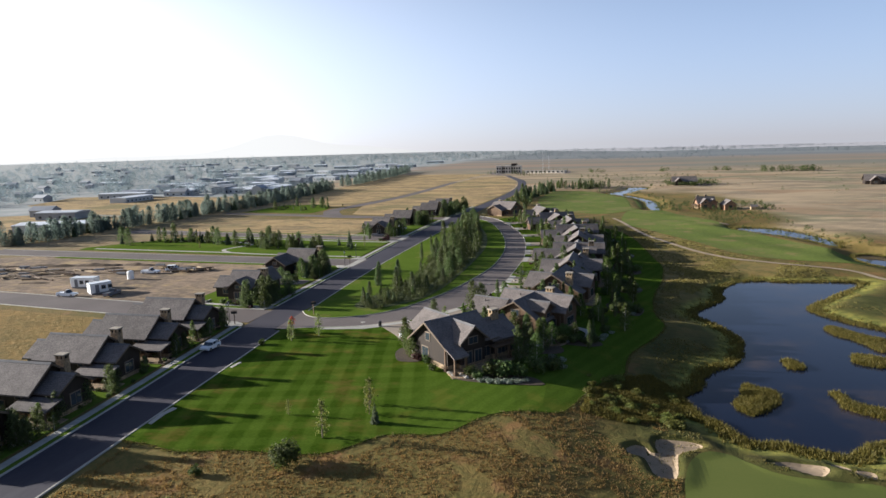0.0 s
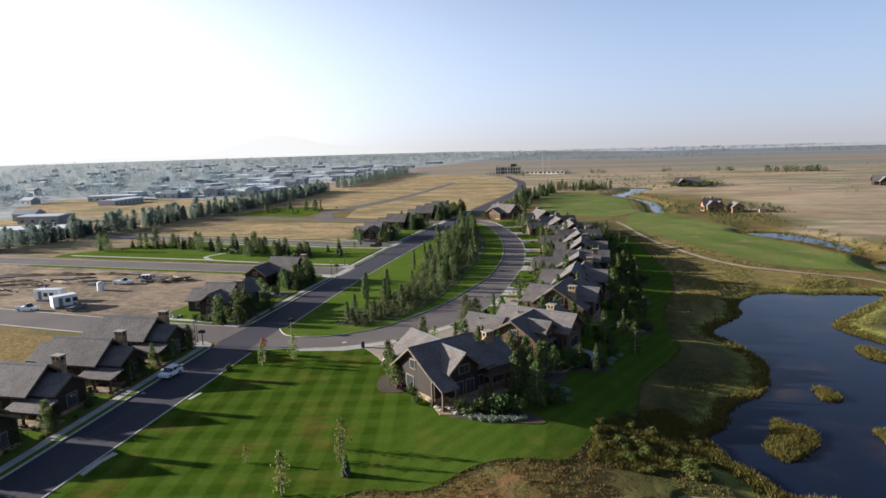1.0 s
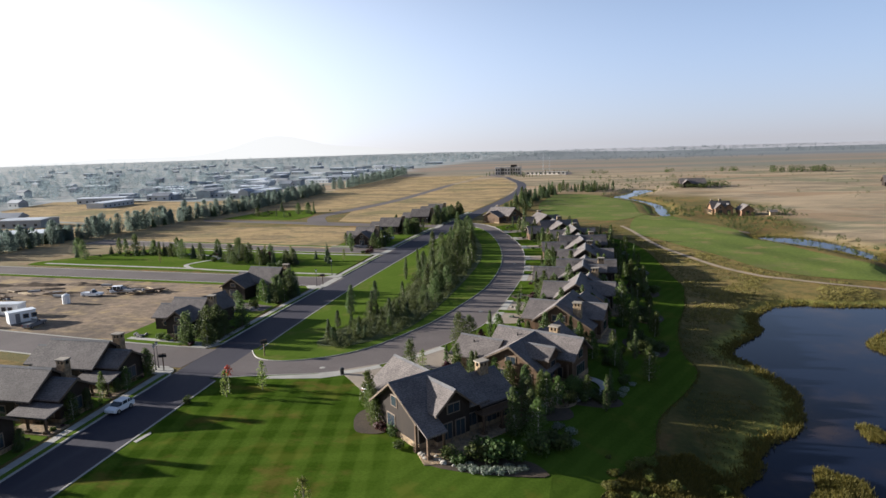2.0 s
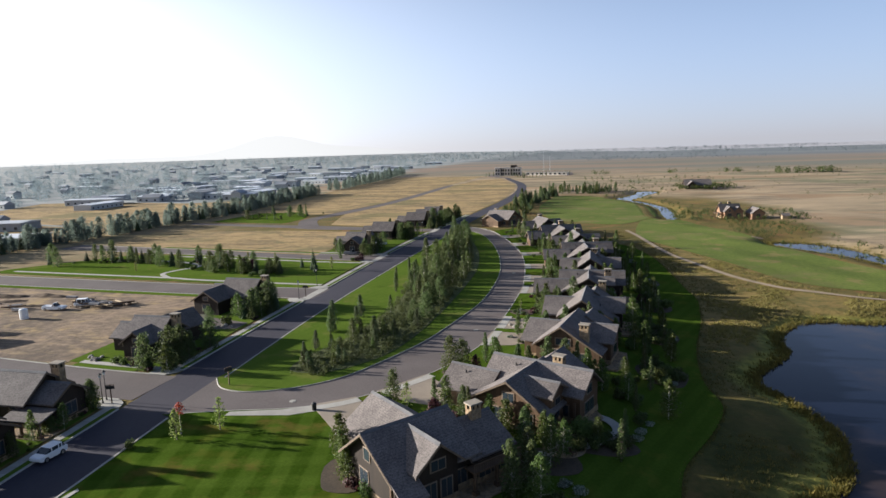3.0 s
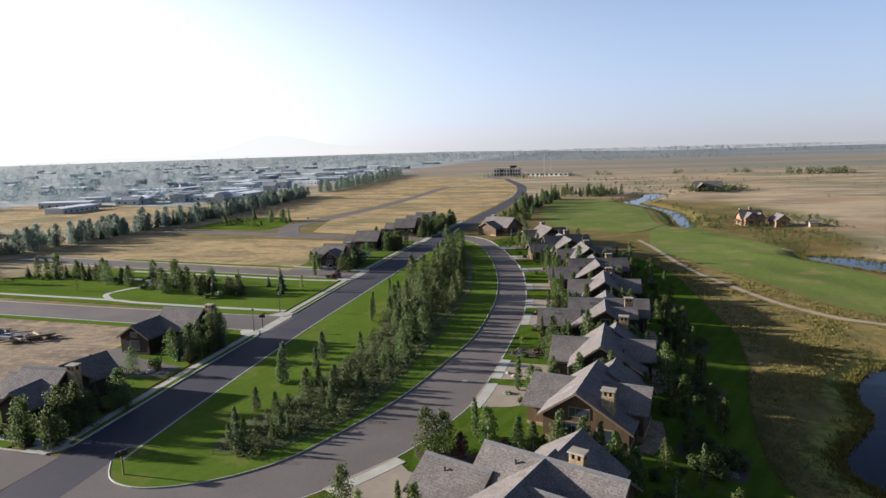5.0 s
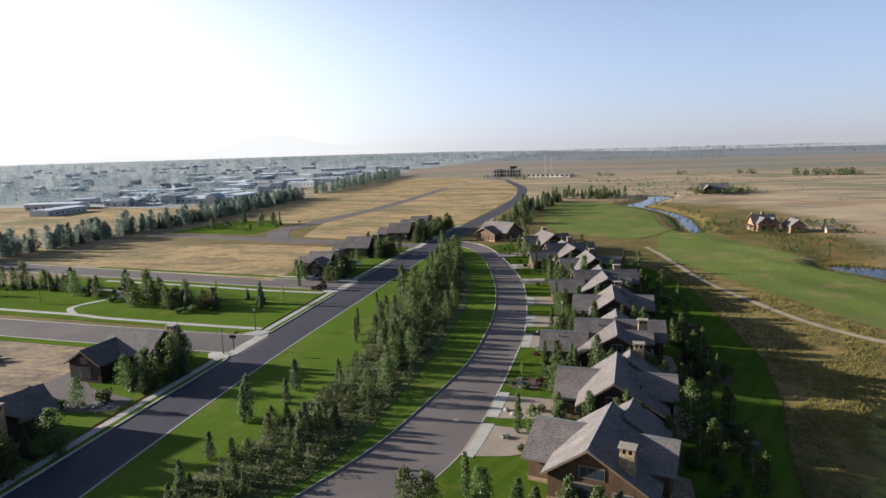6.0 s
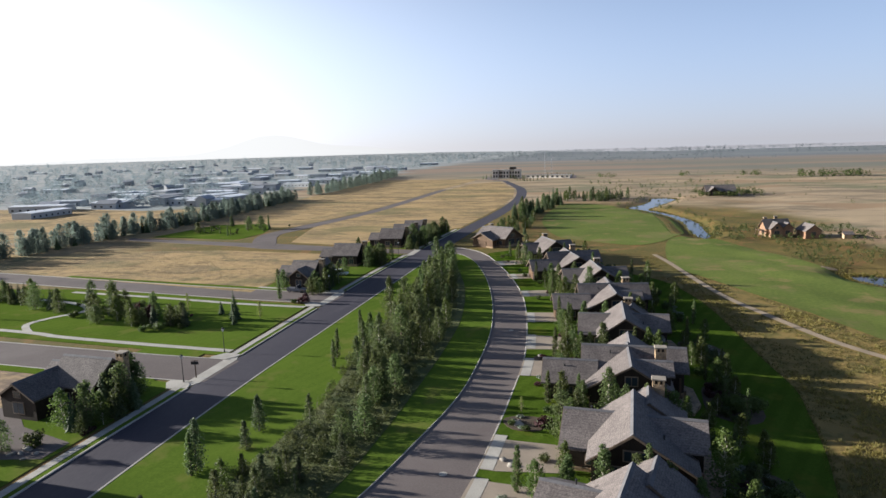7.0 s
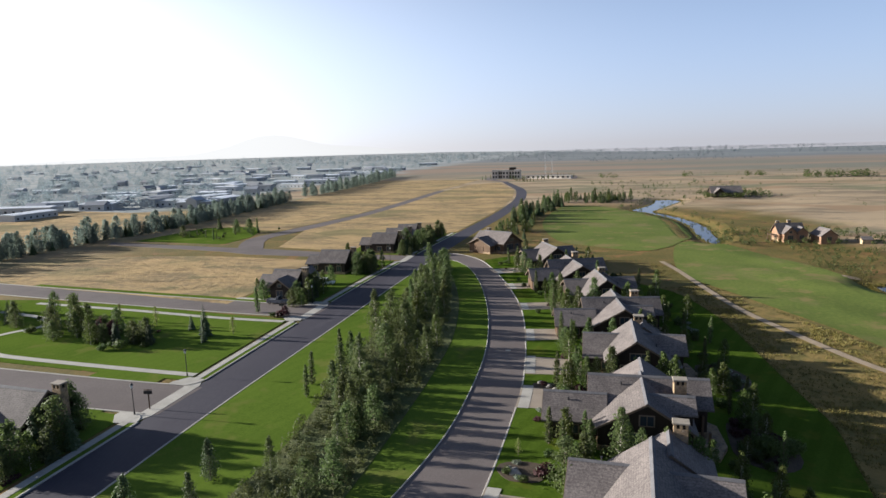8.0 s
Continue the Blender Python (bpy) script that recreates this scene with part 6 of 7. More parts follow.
for ring, n, w, level in ((POND, 6500, 2.6, POND_Z), (POND_B, 900, 3.0, WATER_Z), (POND_C, 700, 0.9, POND_C_Z), (STREAM, 900, 0.9, WATER_Z), (ISLETS[0], 900, 0.9, POND_Z), (ISLETS[1], 200, 0.6, POND_Z), (ISLETS[2], 900, 0.9, POND_Z), (ISLETS[3], 500, 0.8, POND_Z), (ISLETS[4], 500, 0.8, POND_Z)):
    for _ in range(n):
        i = rr.randint(len(ring))
        (ax, ay), (bx, by) = ring[i], ring[(i + 1) % len(ring)]
        t = rr.uniform()
        reeds.append((ax + (bx - ax) * t + rr.normal(0, w * 0.38), ay + (by - ay) * t + rr.normal(0, w * 0.38), rr.uniform(0.6, 1.5), level))
BANK = [(-3.2, 82.5), (3, 81.5), (9, 84), (12, 88), (11.5, 97), (8, 101), (3, 98), (-1, 93)]
bx, by = rr.uniform(-4, 13, 9000), rr.uniform(81, 102, 9000)
keep = (ring_distance(bx, by, BANK) > 0) & (ring_distance(bx, by, FRONT) < -0.4)
reeds += [(float(a), float(b), rr.uniform(0.5, 1.1), POND_Z) for a, b in zip(bx[keep], by[keep])]
sx, sy = np.array([s[0] for s in reeds]), np.array([s[1] for s in reeds])
hz = height(sx, sy)
tufts("reeds", [s[:3] for s, h in zip(reeds, hz) if h > s[3] - 0.12], L_REED, "yellow-green reeds along the water's edge", 7, 0.52)

# ---- town ----
def town_house(w, d, h, roof, shape, label):
    t = thing("town_building", 0, -260, -60, label, "building", "buildings of the far town")
    part("wall", boxed(-w / 2, w / 2, -d / 2, d / 2, 0, h), M_TOWNWALL, t)
    bm = bmesh.new()
    if shape == "gable":
        prism(bm, 0, 0, 0, -w / 2 - 0.5, w / 2 + 0.5, [(d / 2 + 0.6, h - 0.2), (d / 2 + 0.6, h), (0, h + d * 0.28), (-d / 2 - 0.6, h), (-d / 2 - 0.6, h - 0.2)])
    else:
        prism(bm, 0, 0, 0, -w / 2 - 0.3, w / 2 + 0.3, [(d / 2 + 0.3, h), (d / 2 + 0.3, h + 0.4), (0, h + 1.0), (-d / 2 - 0.3, h + 0.4), (-d / 2 - 0.3, h)])
    part("roof", bm, roof, t)
    n = max(2, int(w / 5))
    g = mesh_of("window", boxed(-0.8, 0.8, -0.05, 0.05, 0, 1.3), M_GLASS)
    for k in range(n):
        piece("window", g, t, pose(-w / 2 + w * (k + 0.5) / n, -d / 2 - 0.03, 1.0))
    return t


TOWN = [town_house(14, 9, 4, M_TOWNROOF, "gable", "small gabled house in the far town"), town_house(11, 8, 5.5, M_TOWNROOF, "gable", "two-storey gabled house in the far town"),
        town_house(38, 16, 4, M_METALROOF, "low", "long shed with a pale metal roof"), town_house(24, 15, 4, M_METALROOF, "low", "broad store with a pale metal roof"), town_house(22, 13, 5.5, M_TOWNROOF, "low", "flat-roofed block in the far town")]
SEEN = set()


def put_town(i, x, y, turn, s=1.0):
    src = TOWN[i]
    m = pose(x, y, 0, 0, 0, turn)
    ob = src if i not in SEEN else copy_thing(src, m)
    SEEN.add(i)
    ob.matrix_basis = m @ Matrix.Diagonal((s, s, s, 1))


for x, y, i, turn in ((-253, 252, 2, 18), (-304, 305, 3, 10), (-330, 318, 0, 10), (-425, 595, 2, 5), (-361, 661, 3, 0), (-309, 545, 2, 80), (-318, 651, 4, 5), (-510, 1054, 4, 0), (-348, 757, 3, 12), (-360, 898, 2, 8), (-320, 968, 2, 5), (-338, 1134, 2, 0), (-445, 1141, 3, 0), (-344, 1398, 2, 10), (-388, 457, 2, 14), (-348, 475, 0, 10), (-506, 803, 3, 0), (-300, 600, 1, 10), (-330, 590, 3, 8), (-395, 560, 3, 12)):
    put_town(i, x, y, turn)
for k in range(62):
    y = 480 + 800 * R.random() ** 1.1
    x = -268 - 0.09 * (y - 470) - (80 + 0.42 * (y - 470)) * R.random()
    put_town(R.choice([3, 3, 2, 4, 0, 3, 4, 1]), x, y, R.choice([0, 90, 12, -8, 75]) + R.uniform(-4, 4), R.uniform(0.7, 1.1))
for k in range(70):
    y = 400 + 1500 * R.random() ** 1.3
    x = -330 - 0.3 * (y - 400) - (120 + 0.6 * (y - 300)) * R.random()
    put_town(R.choice([0, 0, 1, 1, 0, 3, 2, 0]), x, y, R.choice([0, 90, 12, -8]) + R.uniform(-4, 4), R.uniform(0.7, 1.0))


def woods(name, spots, mat, label, quads=26, lift=0.0):
    """Far trees as clouds of leaf clumps, each with its own outline."""
    rng = np.random.RandomState(9)
    n = len(spots)
    sp = np.array(spots)
    d = rng.normal(size=(n, quads, 3))
    d /= np.linalg.norm(d, axis=2, keepdims=True)
    rad = rng.uniform(0.7, 1.0, (n, quads, 1))
    d = d * rad * np.stack([sp[:, 2] * 0.42, sp[:, 2] * 0.42, sp[:, 2] * 0.5], 1)[:, None, :]
    c = d + np.stack([sp[:, 0], sp[:, 1], sp[:, 2] * 0.52], 1)[:, None, :]
    out = d / np.linalg.norm(d, axis=2, keepdims=True) * (1 - 0.6 * lift) + 0.35 * rng.normal(size=(n, quads, 3))
    out[:, :, 2] += lift
    a = np.cross(out, rng.normal(size=(n, quads, 3)))
    b = np.cross(out, a)
    size = sp[:, 2][:, None, None] * rng.uniform(0.6, 1.1, (n, quads, 1)) * 0.62 / quads ** 0.5
    a = a / np.linalg.norm(a, axis=2, keepdims=True) * size
    b = b / (np.linalg.norm(b, axis=2, keepdims=True) + 1e-9) * size
    v = np.stack([c - a, c - b, c + a, c + b], 2).reshape(-1, 3)
    f = np.arange(n * quads * 4).reshape(-1, 4)
    return merged(name, v.tolist(), f.tolist(), mat, label, "trees")


spots = []
for k in range(3000):
    y = 330 + 2900 * rr.uniform() ** 1.5
    x = -262 - (100 + 0.95 * (y - 200)) * rr.uniform() - (y - 330) * 0.05
    if x > -440 and y < 480:
        continue
    yard = -268 - 0.09 * (y - 470) > x > -300 - 0.40 * (y - 470) and 470 < y < 1150
    if yard and rr.uniform() < 0.35:
        continue
    spots.append((x, y, rr.uniform(4, 8) if yard else rr.uniform(4.5, 9.5) * (1.5 if rr.uniform() < 0.12 else 1.0)))
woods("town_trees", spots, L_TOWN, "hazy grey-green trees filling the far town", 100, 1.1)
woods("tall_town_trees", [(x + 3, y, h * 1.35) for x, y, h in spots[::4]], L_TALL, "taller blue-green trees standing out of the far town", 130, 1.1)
spots = []
for k in range(60):
    cx, cy, ln = rr.uniform(-900, 1900), 700 + 2800 * rr.uniform() ** 1.1, rr.uniform(60, 420)
    if cx < -150 and cy < 1400:
        continue
    tilt = rr.uniform(-0.12, 0.12)
    for j in range(int(ln / 5)):
        u = rr.uniform(-ln / 2, ln / 2)
        spots.append((cx + u, cy + u * tilt + rr.normal(0, 6), rr.uniform(3, 6.5)))
for k in range(900):
    spots.append((rr.uniform(-1500, 700), rr.uniform(1900, 3200), rr.uniform(7, 13)))
# hedgerow colour has distance haze painted in
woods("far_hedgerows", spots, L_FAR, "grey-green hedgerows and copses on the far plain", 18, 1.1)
spots = [(rr.uniform(180, 240), 735 + rr.uniform(-10, 10), rr.uniform(4, 8)) for _ in range(44)] + [(rr.choice((84, 88, 138, 152, 157, 2, 14)) + rr.uniform(-5, 5), 780 + rr.uniform(-8, 8), rr.uniform(3, 6)) for _ in range(34)] + [(rr.uniform(90, 500), rr.uniform(430, 900), rr.uniform(1.0, 2.6)) for _ in range(160)] + [(rr.uniform(-10, 110), rr.uniform(540, 700), rr.uniform(1.2, 3.2)) for _ in range(150)]
woods("plain_bushes", spots, L_SCRUB, "scattered bushes on the dry plain", 30, 0.8)

spots = []
for k in range(1300):
    y = rr.uniform(128, 288)
    xl, xr = (float(np.interp(y, [p[1] for p in sp_], [p[0] for p in sp_])) for sp_ in (spine_l, spine_r))
    spots.append((rr.uniform(xl - 0.6, xr + 0.6), y, rr.uniform(0.7, 1.8)))
woods("undergrowth", spots, L_SCRUB, "tangled shrubs beneath the island trees", 95, 0.3)
spots = []
for k in range(420):
    ring = [STREAM, STREAM, POND_B, POND_C][rr.randint(4)]
    px, py = ring[rr.randint(len(ring))]
    spots.append((px + rr.normal(0, 6), py + rr.normal(0, 6), rr.uniform(0.8, 2.4)))
spots = [s_ for s_ in spots if z_at(s_[0], s_[1]) > WATER_Z + 0.1 and not inside(s_[0], s_[1], FAIR_2) and not inside(s_[0], s_[1], FAIR_1)]
spots += [(rr.uniform(32, 92), rr.uniform(332, 374), rr.uniform(0.8, 2.6)) for _ in range(190)] + [(rr.uniform(50, 80) , rr.uniform(290, 330), rr.uniform(0.7, 1.9)) for _ in range(150)] + [(rr.uniform(58, 98), rr.uniform(522, 562), rr.uniform(1.5, 4.5)) for _ in range(110)]
woods("waterside_bushes", spots, L_SHRUB, "grey-green bushes along the stream and ponds", 36)

# ---- driveways and stones of the lodges ----
CR_FINE = [tuple(Vector(a).lerp(Vector(b), k / 5)) for a, b in zip(CR_OUT[1:], CR_OUT[2:-1]) for k in range(5)]
for pts, lab in (([(-44.5, 117.0), (-39.0, 120.8), (-36.0, 117.4), (-32.5, 113.8), (-29.4, 110.6), (-32.0, 107.4), (-36.0, 106.8), (-38.5, 110.4), (-41.5, 113.8)], "tan paved driveway fanning out to the crescent"),
                 ([(-36.6, 123.4), (-31.0, 131.3), (-28.5, 128.6), (-25.2, 127.0), (-24.2, 120.0), (-27.5, 119.6), (-31.2, 120.2)], "tan paved driveway between two lawns"),
                 ([(-25.0, 147.3), (-23.9, 156.4), (-21.7, 155.6), (-16.6, 155.2), (-16.6, 149.2), (-19.2, 147.8), (-22.5, 147.2)], "tan paved driveway to a lodge garage"),
                 ([(-23.7, 158.2), (-23.1, 166.8), (-21.2, 165.8), (-14.4, 165.4), (-14.2, 158.8), (-21.5, 158.0)], "tan paved driveway to a lodge garage"),
                 ([(-22.3, 188.4), (-22.2, 196.6), (-14.6, 196.2), (-13.6, 191.0), (-18.0, 188.4)], "tan paved driveway edged by grass"), ([(-22.2, 201.5), (-22.9, 210.0), (-13.4, 209.5), (-13.4, 202.3)], "tan paved driveway edged by grass"),
                 ([(-23.9, 219), (-24.8, 226.4), (-16, 227.5), (-16, 220.6)], "pale driveway edged by shrubs"), ([(-27, 241), (-28.4, 247.2), (-18, 249), (-18, 243)], "pale driveway edged by shrubs"),
                 ([(-32, 261), (-34, 267), (-24, 270), (-23, 264)], "pale driveway edged by shrubs"), ([(-38, 280), (-41, 286.5), (-32, 290), (-30, 284)], "pale driveway edged by shrubs")):
    structure(sheet("driveway", pts, 0.16, M_DRIVE, 0.12), lab, "driveway")
    lo, hi = (min(range(len(CR_FINE)), key=lambda k: math.dist(CR_FINE[k], p)) for p in (pts[0], pts[1]))
    run = CR_FINE[lo:hi + 1]
    structure(ribbon("pavement", offset(run, -0.95), 1.55, 0.18, M_CONC, 0.12), "pale concrete apron where the driveway meets the street", "pavement")
BOULDER = []
for k in range(4):
    bm = bmesh.new()
    bmesh.ops.create_icosphere(bm, subdivisions=2, radius=0.5)
    for v in bm.verts:
        v.co *= 1 + 0.5 * noise.noise(v.co * 1.7 + Vector((k * 5, 0, 0)))
        v.co.z *= 0.7
    BOULDER.append(mesh_of("boulder", bm, M_ROCK))


def boulder(x, y, s, label="rounded pale boulder in a garden bed"):
    ob = new("boulder", BOULDER[R.randrange(4)])
    ob.matrix_basis = pose(x, y, z_at(x, y) + 0.16 + 0.1 * s, 0, 0, R.uniform(0, 360)) @ Matrix.Diagonal((s, s * R.uniform(0.7, 1.2), s * R.uniform(0.7, 1), 1))
    tagged(ob, label, "boulder", "garden boulders")


for cx, cy, n, sp in ((-20.2, 170.8, 7, 1.2), (-17.4, 196.8, 7, 2.6), (-21.8, 90.6, 7, 1.8), (-19.5, 89.6, 3, 1.2), (-9, 113, 8, 3), (-93, 130.2, 10, 2.2), (-80.5, 152, 8, 2.5), (-20, 160.6, 3, 2), (-74.6, 64, 6, 3), (-73.5, 58, 5, 3)):
    for k in range(n):
        boulder(cx + R.uniform(-sp, sp), cy + R.uniform(-sp * 0.6, sp * 0.6), R.uniform(0.4, 0.95))
for cx, cy, rx, ry in ((-15.2, 90.4, 6.8, 2.2), (-31.8, 100.0, 3.2, 4.8), (-25.6, 112.6, 3.0, 2.6), (-34.4, 118.6, 2.6, 2.0), (-19.4, 170.9, 2.9, 2.6), (-17.4, 196.8, 3.6, 1.4), (-9.8, 106.4, 3.4, 3.6), (-24.6, 132.2, 4.2, 2.0), (-5, 112, 5, 3.2), (6, 139, 4, 5), (7, 160, 4, 6), (8.4, 184, 4, 7), (8, 206, 4, 6)):
    ring = [(cx + rx * math.cos(a) * (1 + 0.12 * math.sin(3 * a + cx)), cy + ry * math.sin(a) * (1 + 0.12 * math.cos(2 * a))) for a in np.linspace(0, 2 * math.pi, 22)[:-1]]
    structure(sheet("planting_bed", ring, 0.17, M_MULCH, 0.06, None, 1.6), "dark mulch planting bed beside a lodge", "planting bed")
# garden walk and fire ring behind the second lodge
structure(ribbon("path", spline([(-11.5, 107.6), (-8.5, 109.2), (-5.0, 111.4), (-2.0, 115.2), (-3.4, 118.8), (-7, 119.8)], 5), 1.3, 0.2, M_CONC, 0.06), "curving pale garden walk", "path")
fire = thing("fire_ring", -8.4, 109.8, 0.15, "round stone fire ring on a flagged terrace", "fire pit")
bm = bmesh.new()
N = 20
for a, b in ((0, 1),):
    for k in range(N):
        q0, q1 = 2 * math.pi * k / N, 2 * math.pi * (k + 0.88) / N
        vs = [bm.verts.new((r * math.cos(q), r * math.sin(q), z)) for q in (q0, q1) for r in (0.62, 1.0) for z in (0.0, 0.5)]
        bmesh.ops.convex_hull(bm, input=vs)
part("rim", bm, M_CAP, fire)
bm = bmesh.new()
bmesh.ops.create_circle(bm, cap_ends=True, radius=0.66, segments=20)
for v in bm.verts:
    v.co.z = 0.12
part("ash_bed", bm, M_DARK, fire)
bm = bmesh.new()
bmesh.ops.create_circle(bm, cap_ends=True, radius=2.6, segments=26)
for v in bm.verts:
    v.co.z = 0.06
part("flagging", bm, M_STONE, fire)


# ---- vehicles and street furniture ----
def car(x, y, turn, paint, label, long=4.6, tall=1.65, pickup=False):
    """Body with shaped sides, glasshouse, wheels and lamps; nose towards +x."""
    c = thing("car", x, y, 0.04, label, "car", turn=turn)
    L, w = long / 2, 0.9
    bm = bmesh.new()
    prism(bm, 0, 0, 90, -w, w, [(L, 0.45), (L, 0.8), (L - 0.25, 0.92), (0.9, 1.0), (-L + 0.1, 1.02), (-L, 0.85), (-L, 0.4), (-L + 0.3, 0.28), (L - 0.3, 0.28)])
    bmesh.ops.rotate(bm, verts=bm.verts[:], cent=(0, 0, 0), matrix=Matrix.Rotation(radians(180), 3, "Z"))
    bmesh.ops.bevel(bm, geom=bm.edges[:], offset=0.06, segments=2, affect="EDGES")
    part("body", bm, paint, c)
    back = -0.2 if pickup else -L + 0.25
    bm = bmesh.new()
    prism(bm, 0, 0, 90, -w + 0.14, w - 0.14, [(-1.05, 1.0), (-0.35, tall - 0.1), (-back - 0.35, tall - 0.06), (-back, 1.0)])
    part("glasshouse", bm, M_GLASS, c)
    bm = bmesh.new()
    box(bm, back + 0.35, 0.38, -w + 0.16, w - 0.16, tall - 0.1, tall, 0.04)
    part("roof", bm, paint, c)
    for s in (-1, 1):
        for xx in (0.2, -0.75, back + 0.5):
            if xx > back + 0.3:
                part("pillar", boxed(xx - 0.06, xx + 0.06, s * (w - 0.16) - 0.03, s * (w - 0.16) + 0.03, 1.0, tall - 0.05), paint, c)
    for sx in (-L + 0.85, L - 0.85):
        for sy in (-w + 0.06, w - 0.06):
            bm = bmesh.new()
            tube(bm, (0, -0.11, 0), (0, 0.11, 0), 0.34, 0.34, 16)
            wh = piece("wheel", mesh_of("wheel", bm, M_RUBBER), c, pose(sx, sy, 0.34))
            bm = bmesh.new()
            tube(bm, (0, -0.125, 0), (0, 0.125, 0), 0.2, 0.2, 12)
            part("rim", bm, M_STEEL, wh)
    for s in (-1, 1):
        part("headlight", boxed(L - 0.12, L + 0.02, s * 0.62 - 0.18, s * 0.62 + 0.18, 0.66, 0.82, 0.02), M_LAMPCLEAR, c)
        part("tail_light", boxed(-L - 0.02, -L + 0.1, s * 0.7 - 0.12, s * 0.7 + 0.12, 0.7, 0.92, 0.02), M_LAMPRED, c)
    if pickup:
        bm = bmesh.new()
        for a in ((-L + 0.08, back, -w + 0.05, -w + 0.15, 1.0, 1.12), (-L + 0.08, back, w - 0.15, w - 0.05, 1.0, 1.12), (-L + 0.05, -L + 0.15, -w + 0.05, w - 0.05, 1.0, 1.12)):
            box(bm, *a)
        part("bed_rail", bm, paint, c)
    return c


car(-69.9, 97.2, -93.5, M_CARWHITE, "white estate car parked by the kerb", 3.9, 1.55)
car(-132, 152.5 + 8, 10, M_CARWHITE, "white pickup truck parked on the dirt lot", 5.4, 1.8, True)
car(-127, 165, 20, M_CARWHITE, "white van standing among building materials", 5.2, 1.9)
car(-134, 131, 5, M_CARWHITE, "pale pickup parked beside the site cabins", 5.2, 1.8, True)
car(-122.5, 133.5, 95, M_GREY, "dark pickup parked beside the site cabins", 5.2, 1.8, True)
car(-86.5, 240.6, 2, M_GREY, "dark pickup with a trailer at the side street", 5.2, 1.8, True)
car(-35.2, 109.6, 60, M_CARWHITE, "white car parked by the first lodge's garage", 4.5, 1.55)
car(-83.0, 262.0, 5, M_CARWHITE, "white van parked beside a cabin", 4.8, 1.9)


def site_cabin(x, y, turn, l, label):
    t = thing("site_cabin", x, y, 0.05, label, "cabin", "site cabins on the lot", turn=turn)
    part("body", boxed(-l / 2, l / 2, -1.3, 1.3, 0.4, 2.8, 0.04), M_WHITE, t)
    part("roof", boxed(-l / 2 - 0.1, l / 2 + 0.1, -1.4, 1.4, 2.8, 2.95, 0.02), M_METALROOF, t)
    part("skirt", boxed(-l / 2 + 0.2, l / 2 - 0.2, -1.15, 1.15, 0.0, 0.4), M_GREY, t)
    part("door", boxed(-l / 2 + 1.2, -l / 2 + 2.1, -1.36, -1.28, 0.45, 2.5), M_GREY, t)
    for k in range(2):
        window(t, -l / 2 + 3.2 + k * 1.6, -1.3, 1.3, -90, 0.9, 0.8, 1)


site_cabin(-137.5, 141.0, 8, 6.8, "white site cabin with a flat roof")
site_cabin(-128.0, 135.5, 60, 5.2, "white site cabin with a pale ribbed roof")


def soil_mound(x, y, turn, l, w, h):
    """Heap of dug earth with a ragged crest."""
    t = thing("soil_mound", x, y, 0.0, "long heap of dug brown earth on the lot", "soil mound", "soil heaps on the lot", turn=turn)
    bm = bmesh.new()
    rows = []
    for i in range(15):
        u = i / 14 * 2 - 1
        row = []
        for j in range(9):
            v = j / 8 * 2 - 1
            top = max(0.0, 1 - u * u) ** 0.6 * max(0.0, 1 - abs(v) ** 1.5)
            z = h * top * (0.75 + 0.7 * noise.noise(Vector((u * l * 0.35 + x, v * w * 0.5 + y, 0)))) - 0.02
            row.append(bm.verts.new((u * l, v * w * (1 + 0.25 * noise.noise(Vector((u * 3 + x, 0, y)))), z)))
        rows.append(row)
    for a, b in zip(rows, rows[1:]):
        for j in range(8):
            bm.faces.new((a[j], b[j], b[j + 1], a[j + 1]))
    part("heap", bm, M_SOIL, t, smooth=True)


for x, y, turn, l, w, h in ((-176, 168, 10, 9, 2.2, 0.9), (-160, 171, 4, 8, 2.0, 1.1), (-146, 173, -4, 6, 1.8, 0.9), (-152, 166, 20, 5, 1.6, 0.7), (-186, 158, 12, 11, 1.8, 0.7), (-198, 165, 8, 9, 2.2, 0.9), (-170, 150, -6, 7, 1.6, 0.6), (-190, 148, 6, 10, 1.6, 0.6), (-142, 163, 15, 4, 1.4, 0.6), (-166, 160, 0, 6, 1.5, 0.6), (-208, 156, 10, 8, 2, 0.8), (-158, 144, 8, 5, 1.3, 0.5)):
    soil_mound(x, y, turn, l, w, h)
tank = thing("water_tank", -132.5, 152.5, 0.05, "white cylindrical water tank on the dirt lot", "tank")
bm = bmesh.new()
tube(bm, (0, 0, 0), (0, 0, 2.2), 0.9, 0.9, 18)
part("drum", bm, M_WHITE, tank)
bm = bmesh.new()
tube(bm, (0, 0, 2.2), (0, 0, 2.5), 0.9, 0.3, 18)
part("lid", bm, M_WHITE, tank)
BEAM = [mesh_of("plank", boxed(-2.2, 2.2, -0.15, 0.15, 0, 0.28), M_LUMBER), mesh_of("plank", boxed(-1.5, 1.5, -0.4, 0.4, 0, 0.5), M_GREY), mesh_of("plank", boxed(-2.6, 2.6, -0.25, 0.25, 0, 0.3), M_TIMBER)]
for cx, cy, n, sp in ((-124, 164.5, 26, 5.0), (-120, 167, 14, 4.0), (-133, 169, 8, 3.0), (-165, 152, 22, 12), (-175, 160, 16, 12), (-150, 160, 12, 10)):
    st = thing("lumber_pile", cx, cy, 0.05, "untidy pile of planks and scrap on bare dirt", "lumber", "building materials")
    for k in range(n):
        piece("plank", BEAM[R.randrange(3)], st, pose(R.uniform(-sp, sp), R.uniform(-sp * 0.35, sp * 0.35), 0.25 * (k % 4), 0, 0, R.uniform(-30, 40)))


